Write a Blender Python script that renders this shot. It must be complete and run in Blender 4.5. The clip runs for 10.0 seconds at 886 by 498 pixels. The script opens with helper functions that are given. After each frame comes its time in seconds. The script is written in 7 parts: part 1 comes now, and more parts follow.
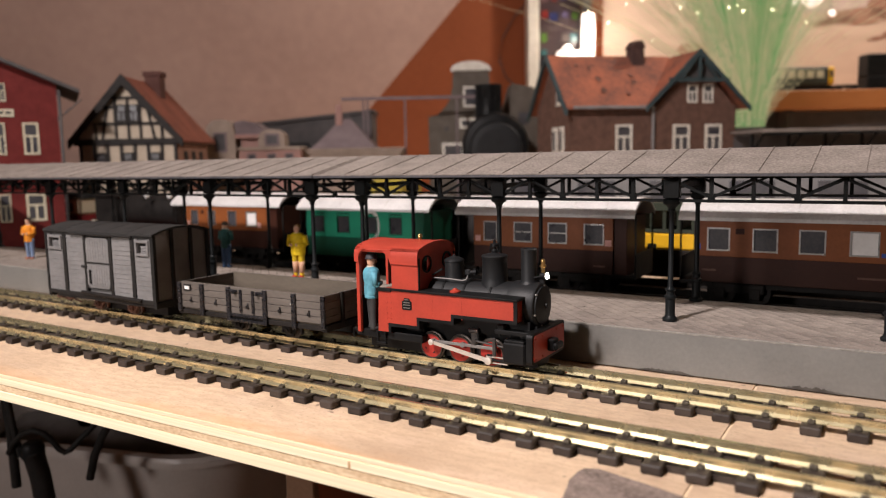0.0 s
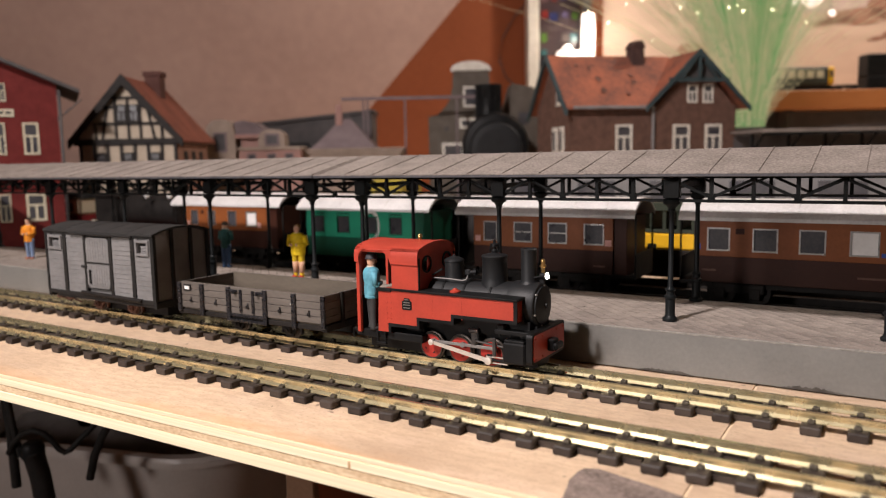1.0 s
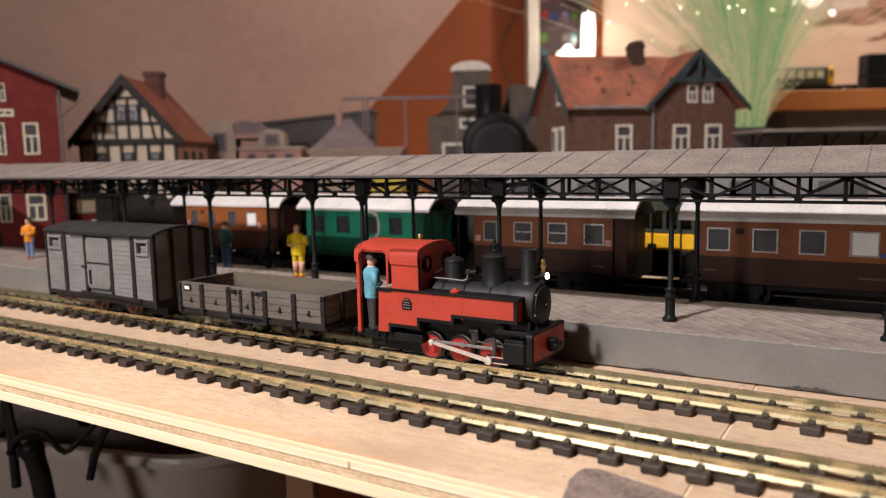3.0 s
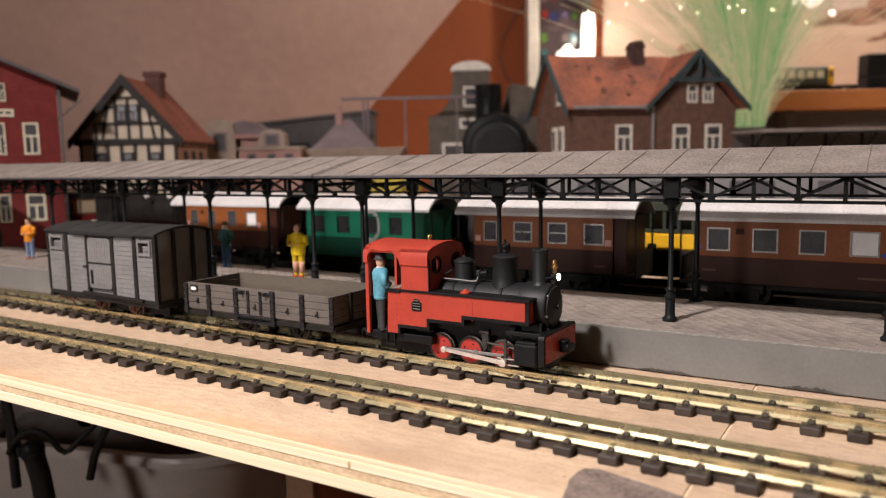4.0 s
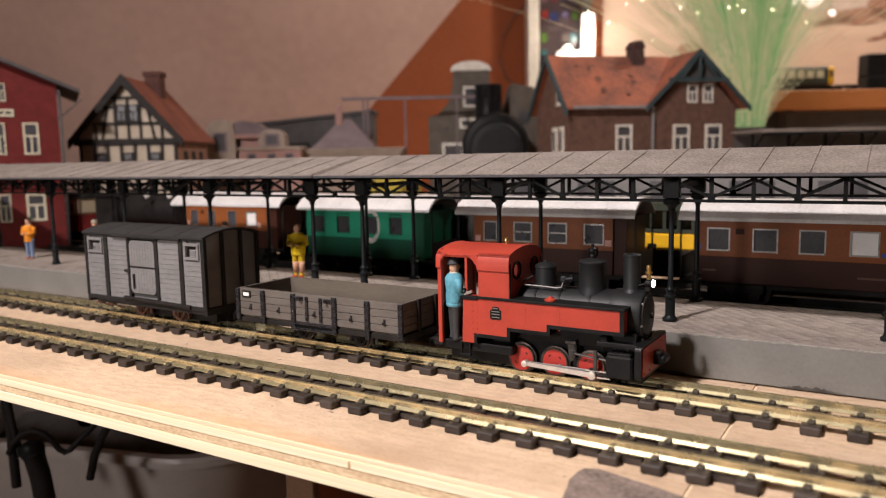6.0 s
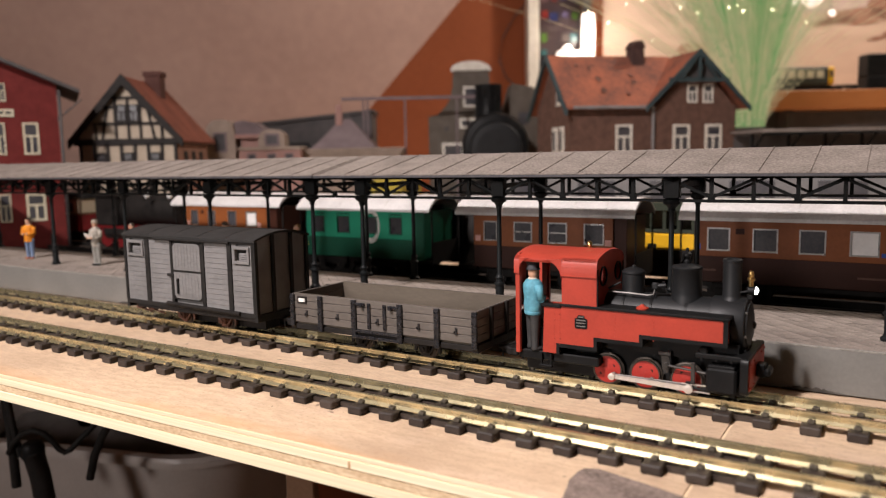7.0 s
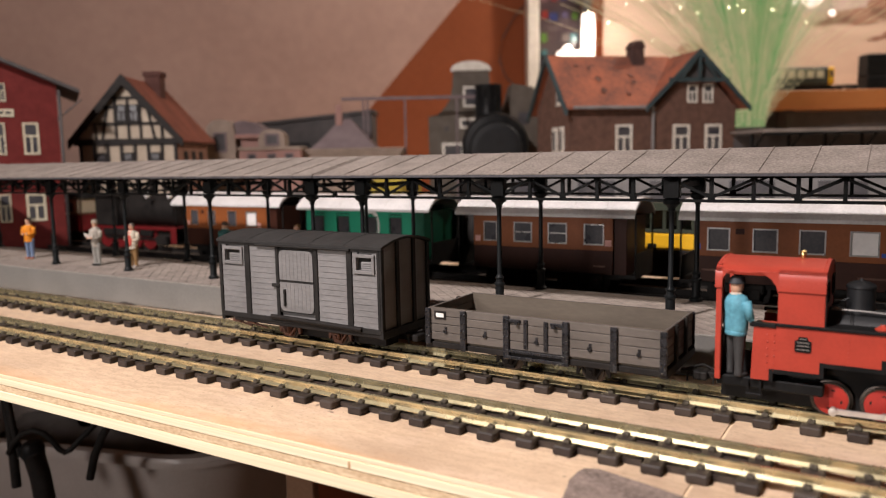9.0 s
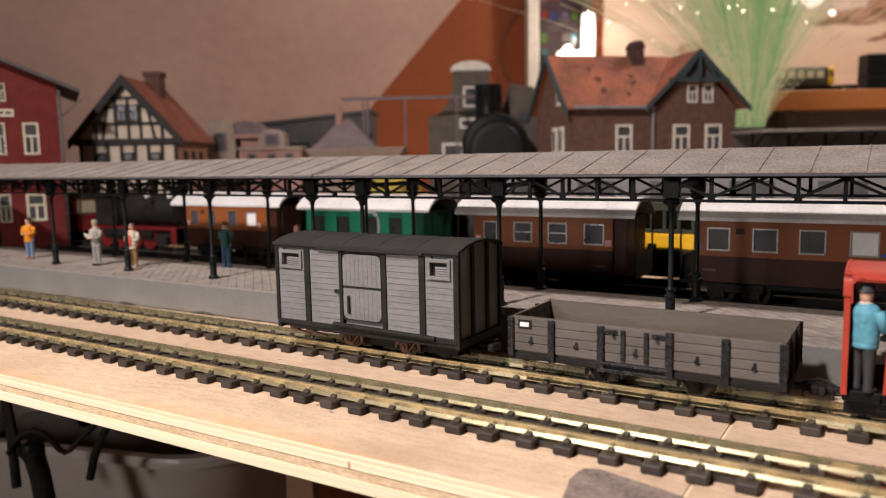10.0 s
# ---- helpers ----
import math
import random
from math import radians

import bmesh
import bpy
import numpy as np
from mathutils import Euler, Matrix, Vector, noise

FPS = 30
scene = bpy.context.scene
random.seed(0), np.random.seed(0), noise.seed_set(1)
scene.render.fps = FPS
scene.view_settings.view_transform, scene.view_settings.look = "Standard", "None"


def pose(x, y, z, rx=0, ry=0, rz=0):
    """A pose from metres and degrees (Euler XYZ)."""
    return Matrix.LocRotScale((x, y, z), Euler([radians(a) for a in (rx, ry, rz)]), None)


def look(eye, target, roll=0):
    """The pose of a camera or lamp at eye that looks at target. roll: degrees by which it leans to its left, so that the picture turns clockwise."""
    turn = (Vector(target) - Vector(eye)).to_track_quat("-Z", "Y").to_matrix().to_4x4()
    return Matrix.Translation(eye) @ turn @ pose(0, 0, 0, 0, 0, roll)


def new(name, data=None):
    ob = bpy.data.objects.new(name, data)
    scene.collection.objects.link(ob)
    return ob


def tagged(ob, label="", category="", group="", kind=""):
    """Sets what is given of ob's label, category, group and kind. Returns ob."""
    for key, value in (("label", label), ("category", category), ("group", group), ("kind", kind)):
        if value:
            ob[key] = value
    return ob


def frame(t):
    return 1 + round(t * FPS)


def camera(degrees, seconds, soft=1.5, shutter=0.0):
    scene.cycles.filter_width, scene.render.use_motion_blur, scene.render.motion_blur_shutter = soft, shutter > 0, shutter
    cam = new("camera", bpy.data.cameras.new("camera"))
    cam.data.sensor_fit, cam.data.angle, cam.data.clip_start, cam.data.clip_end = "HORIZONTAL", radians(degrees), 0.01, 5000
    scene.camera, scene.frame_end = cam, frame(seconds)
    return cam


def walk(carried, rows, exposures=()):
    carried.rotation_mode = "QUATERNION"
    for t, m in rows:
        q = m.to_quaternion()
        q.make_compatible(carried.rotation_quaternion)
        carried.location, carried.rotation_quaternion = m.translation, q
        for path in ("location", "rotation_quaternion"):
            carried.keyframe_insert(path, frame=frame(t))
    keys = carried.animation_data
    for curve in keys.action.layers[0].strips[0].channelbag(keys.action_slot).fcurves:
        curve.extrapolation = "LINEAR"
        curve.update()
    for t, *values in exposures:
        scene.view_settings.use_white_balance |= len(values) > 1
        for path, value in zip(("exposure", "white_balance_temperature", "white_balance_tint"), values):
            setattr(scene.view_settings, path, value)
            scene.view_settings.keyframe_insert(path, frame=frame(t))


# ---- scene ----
cam = camera(60.96, 10.0, soft=1.15)
EYE = (0.0, 0.0, 0.0605)
VIEW = look(EYE, (-0.523175, 0.843828, -0.058841), -1.089)
walk(cam, [(0.0, VIEW), (10.0, VIEW)], exposures=[(0.0, 0.0), (10.0, 0.0)])
cam.data.dof.use_dof = True
cam.data.dof.focus_distance = 0.21
cam.data.dof.aperture_fstop = 19.0

# ---- light: a closed attic room, lit by its lamps and a fill added at the gable ----
world = bpy.data.worlds.new("room_air")
scene.world = world
world.use_nodes = True
world.node_tree.nodes["Background"].inputs[0].default_value = (1.0, 0.78, 0.62, 1)
world.node_tree.nodes["Background"].inputs[1].default_value = 0.05


def lamp(name, eye, target, size, watts, colour, spread=180):
    data = bpy.data.lights.new(name, "AREA")
    data.shape, data.size, data.energy, data.color = "DISK", size, watts, colour
    data.spread = radians(spread)
    ob = new(name, data)
    ob.matrix_world = look(eye, target)
    return ob


lamp("hanging_lamp_light", (-0.225, -0.30, 0.59), (-0.12, 0.2, 0.0), 0.045, 5.05, (1.0, 0.895, 0.88), 140)
lamp("table_lamp_light", (-0.30, -0.55, 0.172), (-0.15, 0.2, 0.02), 0.13, 2.1, (1.0, 0.912, 0.888))
# unseen fill, added to brighten the sloping ceiling, gable wall and picture
lamp("gable_fill_light", (0.17, 1.10, 0.80), (-0.22, 1.18, 0.30), 0.10, 6.6, (1.0, 0.86, 0.74))
tube_light = bpy.data.lights.new("tube_lamp_light", "POINT")
tube_light.energy, tube_light.shadow_soft_size, tube_light.color = 0.55, 0.014, (1.0, 0.86, 0.74)
new("tube_lamp_light", tube_light).location = (-0.461, 1.217, 0.262)

MM = 0.001
TRACK_Y = 181.3        # centre of the train's track, mm
RAIL = 4.2             # rail top, mm
PHI = 0.93             # turn of the platform against the tracks, degrees
BG = 31.8              # turn of the background against the tracks, degrees


# ---- materials ----
def material(name, a, b=None, scale=120.0, rough=0.6, metal=0.0, bump=0.0, fine=900.0, spread=0.0, glow=None, power=0.0, stretch=(1, 1, 1), grain=0.5, spec=0.3, specks=0.0):
    """Two colours mixed by noise at two sizes, with fine relief and a little change from piece to piece."""
    b = b or tuple(c * 0.8 for c in a)
    m = bpy.data.materials.new(name)
    m.use_nodes = True
    nt = m.node_tree
    bsdf = nt.nodes["Principled BSDF"]
    N = lambda kind: nt.nodes.new(kind)

    def maths(kind, x, y, z=None):
        n = N("ShaderNodeMath")
        n.operation = kind
        for k, v in enumerate((x, y, z)):
            if v is None:
                continue
            if isinstance(v, (int, float)):
                n.inputs[k].default_value = v
            else:
                nt.links.new(v, n.inputs[k])
        return n.outputs[0]
    tc, mp = N("ShaderNodeTexCoord"), N("ShaderNodeMapping")
    mp.inputs["Scale"].default_value = stretch
    nt.links.new(tc.outputs["Object"], mp.inputs["Vector"])
    n1, n2 = N("ShaderNodeTexNoise"), N("ShaderNodeTexNoise")
    n1.inputs["Scale"].default_value, n1.inputs["Detail"].default_value = scale, 4
    n2.inputs["Scale"].default_value, n2.inputs["Detail"].default_value = fine, 3
    for n in (n1, n2):
        nt.links.new(mp.outputs[0], n.inputs["Vector"])
    value = maths("MULTIPLY", maths("MULTIPLY_ADD", n2.outputs[0], grain, n1.outputs[0]), 1.0 / (1.0 + grain))
    if spread:
        info = N("ShaderNodeObjectInfo")
        value = maths("ADD", value, maths("MULTIPLY_ADD", info.outputs["Random"], spread, -spread / 2))
    ramp = N("ShaderNodeValToRGB")
    ramp.color_ramp.elements[0].position, ramp.color_ramp.elements[1].position = 0.36, 0.64
    ramp.color_ramp.elements[0].color, ramp.color_ramp.elements[1].color = (*a, 1), (*b, 1)
    nt.links.new(value, ramp.inputs[0])
    colour = ramp.outputs[0]
    if specks:
        # small dark marks, thick in some patches and rare in others
        n3, n4 = N("ShaderNodeTexNoise"), N("ShaderNodeTexNoise")
        n3.inputs["Scale"].default_value, n3.inputs["Detail"].default_value = specks, 2
        n4.inputs["Scale"].default_value, n4.inputs["Detail"].default_value = specks / 22, 3
        for n in (n3, n4):
            nt.links.new(tc.outputs["Object"], n.inputs["Vector"])
        mark = N("ShaderNodeMapRange")
        nt.links.new(maths("MULTIPLY_ADD", n4.outputs[0], 0.45, n3.outputs[0]), mark.inputs[0])
        mark.inputs[1].default_value, mark.inputs[2].default_value = 0.78, 1.0
        mark.inputs[4].default_value = 0.5
        mix = N("ShaderNodeMixRGB")
        nt.links.new(mark.outputs[0], mix.inputs[0])
        nt.links.new(colour, mix.inputs[1])
        mix.inputs[2].default_value = (b[0] * 0.3, b[1] * 0.28, b[2] * 0.28, 1)
        colour = mix.outputs[0]
    nt.links.new(colour, bsdf.inputs["Base Color"])
    rr = N("ShaderNodeMapRange")
    nt.links.new(n1.outputs[0], rr.inputs[0])
    rr.inputs[3].default_value, rr.inputs[4].default_value = max(0.02, rough - 0.12), min(1.0, rough + 0.12)
    nt.links.new(rr.outputs[0], bsdf.inputs["Roughness"])
    bsdf.inputs["Metallic"].default_value = metal
    bsdf.inputs["Specular IOR Level"].default_value = spec
    if bump:
        bp = N("ShaderNodeBump")
        bp.inputs["Strength"].default_value, bp.inputs["Distance"].default_value = 0.8, bump
        nt.links.new(n2.outputs[0], bp.inputs["Height"])
        nt.links.new(bp.outputs[0], bsdf.inputs["Normal"])
    if glow:
        bsdf.inputs["Emission Color"].default_value = (*glow, 1)
        bsdf.inputs["Emission Strength"].default_value = power
    return m


def clear(name, colour, rough=0.05):
    m = bpy.data.materials.new(name)
    m.use_nodes = True
    b = m.node_tree.nodes["Principled BSDF"]
    b.inputs["Base Color"].default_value = (*colour, 1)
    b.inputs["Roughness"].default_value = rough
    b.inputs["Transmission Weight"].default_value = 1.0
    b.inputs["IOR"].default_value = 1.3
    return m


PINE = material("pine_edge", (0.96, 0.86, 0.62), (0.82, 0.66, 0.43), 200, 0.5, bump=0.00005, fine=500, stretch=(0.03, 1, 5), grain=0.8)
PLYTOP = material("ply_face", (0.92, 0.76, 0.53), (0.80, 0.60, 0.40), 260, 0.6, bump=0.00006, fine=900, stretch=(0.06, 1, 3), grain=1.0)
PLYMID = material("ply_core", (0.80, 0.63, 0.41), (0.56, 0.39, 0.23), 240, 0.7, bump=0.0001, fine=1700, stretch=(0.35, 1, 1), grain=1.6)


def board_wood():
    """Sanded plywood face: fine streaks along the board, broad rubbed stains, pits, an uneven orange stain at its rim."""
    m = bpy.data.materials.new("board_top")
    m.use_nodes = True
    nt = m.node_tree
    bsdf = nt.nodes["Principled BSDF"]
    N, link = (lambda kind: nt.nodes.new(kind)), nt.links.new
    tc = N("ShaderNodeTexCoord")

    def noise(scale, stretch, detail, lo, hi, out=(0.0, 1.0)):
        mp, n, r = N("ShaderNodeMapping"), N("ShaderNodeTexNoise"), N("ShaderNodeMapRange")
        mp.inputs["Scale"].default_value = stretch
        link(tc.outputs["Object"], mp.inputs["Vector"])
        link(mp.outputs[0], n.inputs["Vector"])
        n.inputs["Scale"].default_value, n.inputs["Detail"].default_value = scale, detail
        link(n.outputs[0], r.inputs[0])
        r.inputs[1].default_value, r.inputs[2].default_value = lo, hi
        r.inputs[3].default_value, r.inputs[4].default_value = out
        return r.outputs[0]

    def mix(fac, a, b):
        n = N("ShaderNodeMixRGB")
        link(fac, n.inputs[0])
        for k, v in ((1, a), (2, b)):
            if isinstance(v, tuple):
                n.inputs[k].default_value = (*v, 1)
            else:
                link(v, n.inputs[k])
        return n.outputs[0]
    streak = noise(560, (0.32, 1, 1), 6, 0.38, 0.62)
    colour = mix(streak, (0.73, 0.55, 0.375), (0.62, 0.45, 0.305))
    colour = mix(noise(30, (0.6, 1, 1), 7, 0.47, 0.74, (0.0, 0.85)), colour, (0.44, 0.31, 0.21))
    colour = mix(noise(95, (0.5, 1, 1), 4, 0.55, 0.75, (0.0, 0.5)), colour, (0.78, 0.60, 0.45))
    colour = mix(noise(1500, (0.6, 1, 1), 4, 0.52, 0.68, (0.0, 0.40)), colour, (0.38, 0.26, 0.175))
    colour = mix(noise(330, (1, 1, 1), 1, 0.765, 0.785, (0.0, 0.7)), colour, (0.16, 0.10, 0.075))
    # rim stain
    sep, rim, fac = N("ShaderNodeSeparateXYZ"), N("ShaderNodeMapRange"), N("ShaderNodeMath")
    link(tc.outputs["Object"], sep.inputs[0])
    link(sep.outputs[1], rim.inputs[0])
    rim.inputs[1].default_value, rim.inputs[2].default_value = 0.1225, 0.1165
    fac.operation = "MULTIPLY"
    link(rim.outputs[0], fac.inputs[0])
    link(noise(60, (0.4, 1, 1), 4, 0.42, 0.62, (0.0, 0.8)), fac.inputs[1])
    colour = mix(fac.outputs[0], colour, (0.70, 0.40, 0.19))
    link(colour, bsdf.inputs["Base Color"])
    bsdf.inputs["Roughness"].default_value = 0.68
    bsdf.inputs["Specular IOR Level"].default_value = 0.25
    bp = N("ShaderNodeBump")
    bp.inputs["Strength"].default_value, bp.inputs["Distance"].default_value = 0.8, 0.00006
    link(noise(2200, (0.3, 1, 1), 3, 0.3, 0.7), bp.inputs["Height"])
    link(bp.outputs[0], bsdf.inputs["Normal"])
    return m


PLY = board_wood()
BRASS = material("rail_brass", (0.80, 0.71, 0.44), (0.50, 0.44, 0.26), 170, 0.27, 0.85, bump=0.00003, fine=420)
SLEEPER = material("sleeper_plastic", (0.028, 0.021, 0.018), (0.055, 0.042, 0.034), 500, 0.55, bump=0.00008, fine=2500, spread=0.3)
CHAIR = material("rail_chair", (0.10, 0.085, 0.06), (0.05, 0.04, 0.03), 600, 0.5)
PLAT_WALL = material("platform_wall_grey", (0.195, 0.19, 0.175), (0.15, 0.146, 0.135), 45, 0.55, bump=0.00003)
PLAT_TOP = material("platform_joint", (0.13, 0.11, 0.094), (0.09, 0.078, 0.067), 120, 0.85)
PAVER = material("paver", (0.345, 0.295, 0.255), (0.20, 0.172, 0.15), 190, 0.75, bump=0.00008, fine=1800, spread=0.16, grain=0.9)
KERB = material("platform_edge", (0.30, 0.28, 0.25), (0.20, 0.19, 0.17), 420, 0.7, bump=0.0001, fine=1600, grain=1.4)
MUCK = material("grime", (0.04, 0.035, 0.03), (0.10, 0.09, 0.08), 300, 0.9)
FELT = material("roofing_felt", (0.31, 0.27, 0.24), (0.16, 0.138, 0.12), 90, 0.95, bump=0.0004, fine=1400, grain=2.0, spec=0.1)
IRON = material("canopy_iron", (0.0065, 0.008, 0.0085), (0.013, 0.0145, 0.015), 200, 0.45, fine=1500, spec=0.16)
FASCIA = material("fascia_grey", (0.05, 0.049, 0.055), (0.085, 0.082, 0.088), 300, 0.5, fine=1500, grain=1.2)
RED = material("loco_red", (0.42, 0.052, 0.031), (0.34, 0.041, 0.024), 120, 0.42, fine=1400, bump=0.00002)
WHEELRED = material("wheel_red", (0.40, 0.032, 0.022), (0.30, 0.024, 0.017), 200, 0.5, fine=1400)
BLACK = material("loco_black", (0.0065, 0.0068, 0.007), (0.012, 0.012, 0.0122), 150, 0.42, fine=1600, bump=0.00002, spec=0.14)
BOILER = material("boiler_grey", (0.0135, 0.0145, 0.0155), (0.009, 0.0096, 0.0105), 130, 0.5, fine=1600, bump=0.00002)
STEEL = material("rod_steel", (0.70, 0.65, 0.58), (0.55, 0.5, 0.44), 300, 0.38, 0.45)
GOLD = material("fitting_brass", (0.80, 0.58, 0.24), (0.6, 0.4, 0.15), 300, 0.3, 1.0)
LAMPLIT = material("headlight_lens", (1, 0.95, 0.85), (1, 0.95, 0.85), glow=(1.0, 0.93, 0.82), power=14.0)
VANGREY = material("van_grey", (0.20, 0.195, 0.192), (0.15, 0.146, 0.143), 150, 0.6, bump=0.00004, fine=1200, stretch=(0.4, 1, 1), grain=0.9)
# the van's side grey again, toned down for the end turned from the lamps
VANGREY_SHADED = material("van_grey_shaded", (0.18, 0.17, 0.165), (0.14, 0.132, 0.128), 150, 0.6, bump=0.00003, fine=1800)
VANFRAME = material("van_frame", (0.015, 0.0145, 0.014), (0.027, 0.0255, 0.024), 200, 0.55, fine=1600, spec=0.12)
VANROOF = material("van_roof", (0.036, 0.035, 0.034), (0.025, 0.024, 0.023), 130, 0.7, bump=0.00005, fine=1200, grain=0.9, spec=0.15)
WAGON = material("wagon_board", (0.135, 0.117, 0.101), (0.092, 0.079, 0.068), 140, 0.65, bump=0.00004, fine=1500, stretch=(0.3, 1, 1))
WAGONIN = material("wagon_inside", (0.135, 0.112, 0.086), (0.10, 0.083, 0.064), 110, 0.7, bump=0.00004, fine=1400, stretch=(0.3, 1, 1))
STRAP = material("strap_iron", (0.009, 0.0095, 0.0115), (0.018, 0.0185, 0.022), 500, 0.27, fine=1800, spec=0.7)
RUSTW = material("wheel_brown", (0.15, 0.072, 0.05), (0.085, 0.043, 0.032), 400, 0.4)
WHITE = material("white_mark", (0.85, 0.84, 0.8), (0.7, 0.69, 0.66), 500, 0.6)
COACH = material("coach_brown", (0.26, 0.082, 0.026), (0.20, 0.062, 0.020), 50, 0.42, fine=900, spec=0.2)
COACH_LOW = material("coach_dark_brown", (0.055, 0.018, 0.010), (0.04, 0.013, 0.008), 50, 0.5, spec=0.2)
COACH_END = material("coach_end_dark", (0.022, 0.014, 0.011), (0.035, 0.021, 0.016), 60, 0.55, spec=0.15)
ROOFWHITE = material("coach_roof_white", (0.78, 0.76, 0.74), (0.58, 0.56, 0.545), 60, 0.34, fine=900)
GREEN = material("coach_green", (0.028, 0.39, 0.225), (0.022, 0.32, 0.185), 50, 0.4)
GREEN_LOW = material("coach_dark_green", (0.012, 0.13, 0.075), (0.010, 0.10, 0.055), 50, 0.4)
GLASSDARK = material("window_dark", (0.045, 0.045, 0.055), (0.09, 0.085, 0.085), 60, 0.3)
ALU = material("window_trim", (0.44, 0.42, 0.40), (0.30, 0.29, 0.27), 200, 0.3, 0.75)
YELLOW = material("shunter_yellow", (0.80, 0.46, 0.02), (0.70, 0.38, 0.015), 90, 0.4)
RUNG = material("underframe_black", (0.012, 0.011, 0.0105), (0.024, 0.021, 0.019), 150, 0.6, spec=0.12)
BALLAST = material("ballast", (0.10, 0.075, 0.055), (0.05, 0.038, 0.03), 350, 0.95, bump=0.0004, fine=900)


# ---- mesh helpers, in millimetres ----
def box(bm, x0, x1, y0, y1, z0, z1, bev=0.0):
    vs = [bm.verts.new((x * MM, y * MM, z * MM)) for x in (x0, x1) for y in (y0, y1) for z in (z0, z1)]
    fs = [bm.faces.new([vs[i] for i in q]) for q in ((0, 1, 3, 2), (4, 6, 7, 5), (0, 4, 5, 1), (2, 3, 7, 6), (0, 2, 6, 4), (1, 5, 7, 3))]
    if bev:
        es = {e for f in fs for e in f.edges}
        bmesh.ops.bevel(bm, geom=list(es), offset=bev * MM, segments=1, affect="EDGES")
    return bm


def rod(bm, p, q, r0, r1=None, n=12, caps=True):
    """A round bar from p to q."""
    r1 = r0 if r1 is None else r1
    p, q = Vector(p) * MM, Vector(q) * MM
    turn = (q - p).to_track_quat("Z", "Y").to_matrix()
    rings = []
    for c, r in ((p, r0), (q, r1)):
        rings.append([bm.verts.new(c + turn @ Vector((math.cos(a) * r * MM, math.sin(a) * r * MM, 0))) for a in (2 * math.pi * i / n for i in range(n))])
    for i in range(n):
        j = (i + 1) % n
        f = bm.faces.new((rings[0][i], rings[0][j], rings[1][j], rings[1][i]))
        f.smooth = n > 6
    if caps:
        bm.faces.new(rings[0][::-1]), bm.faces.new(rings[1])
    return bm


def tube(bm, pts, r, n=10):
    """One bent round bar through the points."""
    pts = [Vector(p) * MM for p in pts]
    rings = []
    for i, p in enumerate(pts):
        d = (pts[min(i + 1, len(pts) - 1)] - pts[max(i - 1, 0)]).normalized()
        turn = d.to_track_quat("Z", "Y").to_matrix()
        rings.append([bm.verts.new(p + turn @ Vector((math.cos(2 * math.pi * k / n) * r * MM, math.sin(2 * math.pi * k / n) * r * MM, 0))) for k in range(n)])
    for a, b in zip(rings, rings[1:]):
        for k in range(n):
            f = bm.faces.new((a[k], a[(k + 1) % n], b[(k + 1) % n], b[k]))
            f.smooth = True
    bm.faces.new(rings[0][::-1]), bm.faces.new(rings[-1])
    return bm


def spin(bm, profile, n=20, at=(0, 0, 0), axis="z"):
    """A turned body: profile of (radius, height) along the axis."""
    rings = []
    for r, h in profile:
        ring = []
        for i in range(n):
            a = 2 * math.pi * i / n
            c, s = math.cos(a) * r, math.sin(a) * r
            v = {"z": (c, s, h), "x": (h, c, s), "y": (c, h, -s)}[axis]
            ring.append(bm.verts.new(tuple((v[k] + at[k]) * MM for k in range(3))))
        rings.append(ring)
    for a, b in zip(rings, rings[1:]):
        for i in range(n):
            j = (i + 1) % n
            f = bm.faces.new((a[i], a[j], b[j], b[i]))
            f.smooth = True
    bm.faces.new(rings[0][::-1]), bm.faces.new(rings[-1])
    return bm


def slab(bm, outline, a0, a1, axis="y", smooth=False):
    """A plate of the given outline, thick from a0 to a1 along the axis."""
    def at(p, a):
        v = {"y": (p[0], a, p[1]), "x": (a, p[0], p[1]), "z": (p[0], p[1], a)}[axis]
        return bm.verts.new(tuple(c * MM for c in v))
    A, B = [at(p, a0) for p in outline], [at(p, a1) for p in outline]
    n = len(outline)
    bm.faces.new(A), bm.faces.new(B[::-1])
    for i in range(n):
        f = bm.faces.new((A[i], B[i], B[(i + 1) % n], A[(i + 1) % n]))
        f.smooth = smooth
    return bm


def rounded(x0, x1, z0, z1, r, n=4):
    pts = []
    for cx, cz, a0 in ((x1 - r, z1 - r, 0), (x0 + r, z1 - r, 90), (x0 + r, z0 + r, 180), (x1 - r, z0 + r, 270)):
        pts += [(cx + r * math.cos(radians(a0 + 90 * i / n)), cz + r * math.sin(radians(a0 + 90 * i / n))) for i in range(n + 1)]
    return pts


def surround(bm, x0, x1, z0, z1, f, y0, y1):
    """A closed rectangular frame of width f, thick from y0 to y1."""
    rings = []
    for g, y in ((0, y0), (f, y0), (f, y1), (0, y1)):
        rings.append([bm.verts.new((x * MM, y * MM, z * MM)) for x, z in ((x0 + g, z0 + g), (x1 - g, z0 + g), (x1 - g, z1 - g), (x0 + g, z1 - g))])
    for a, b in zip(rings, rings[1:] + rings[:1]):
        for i in range(4):
            bm.faces.new((a[i], a[(i + 1) % 4], b[(i + 1) % 4], b[i]))
    return bm


def mesh_of(bm, name, mat):
    bmesh.ops.recalc_face_normals(bm, faces=bm.faces)
    if len(bm.edges) < 20000:
        for e in bm.edges:
            if len(e.link_faces) == 2 and e.calc_face_angle() > 0.7:
                e.smooth = False
    me = bpy.data.meshes.new(name)
    bm.to_mesh(me)
    bm.free()
    me.materials.append(mat)
    return me


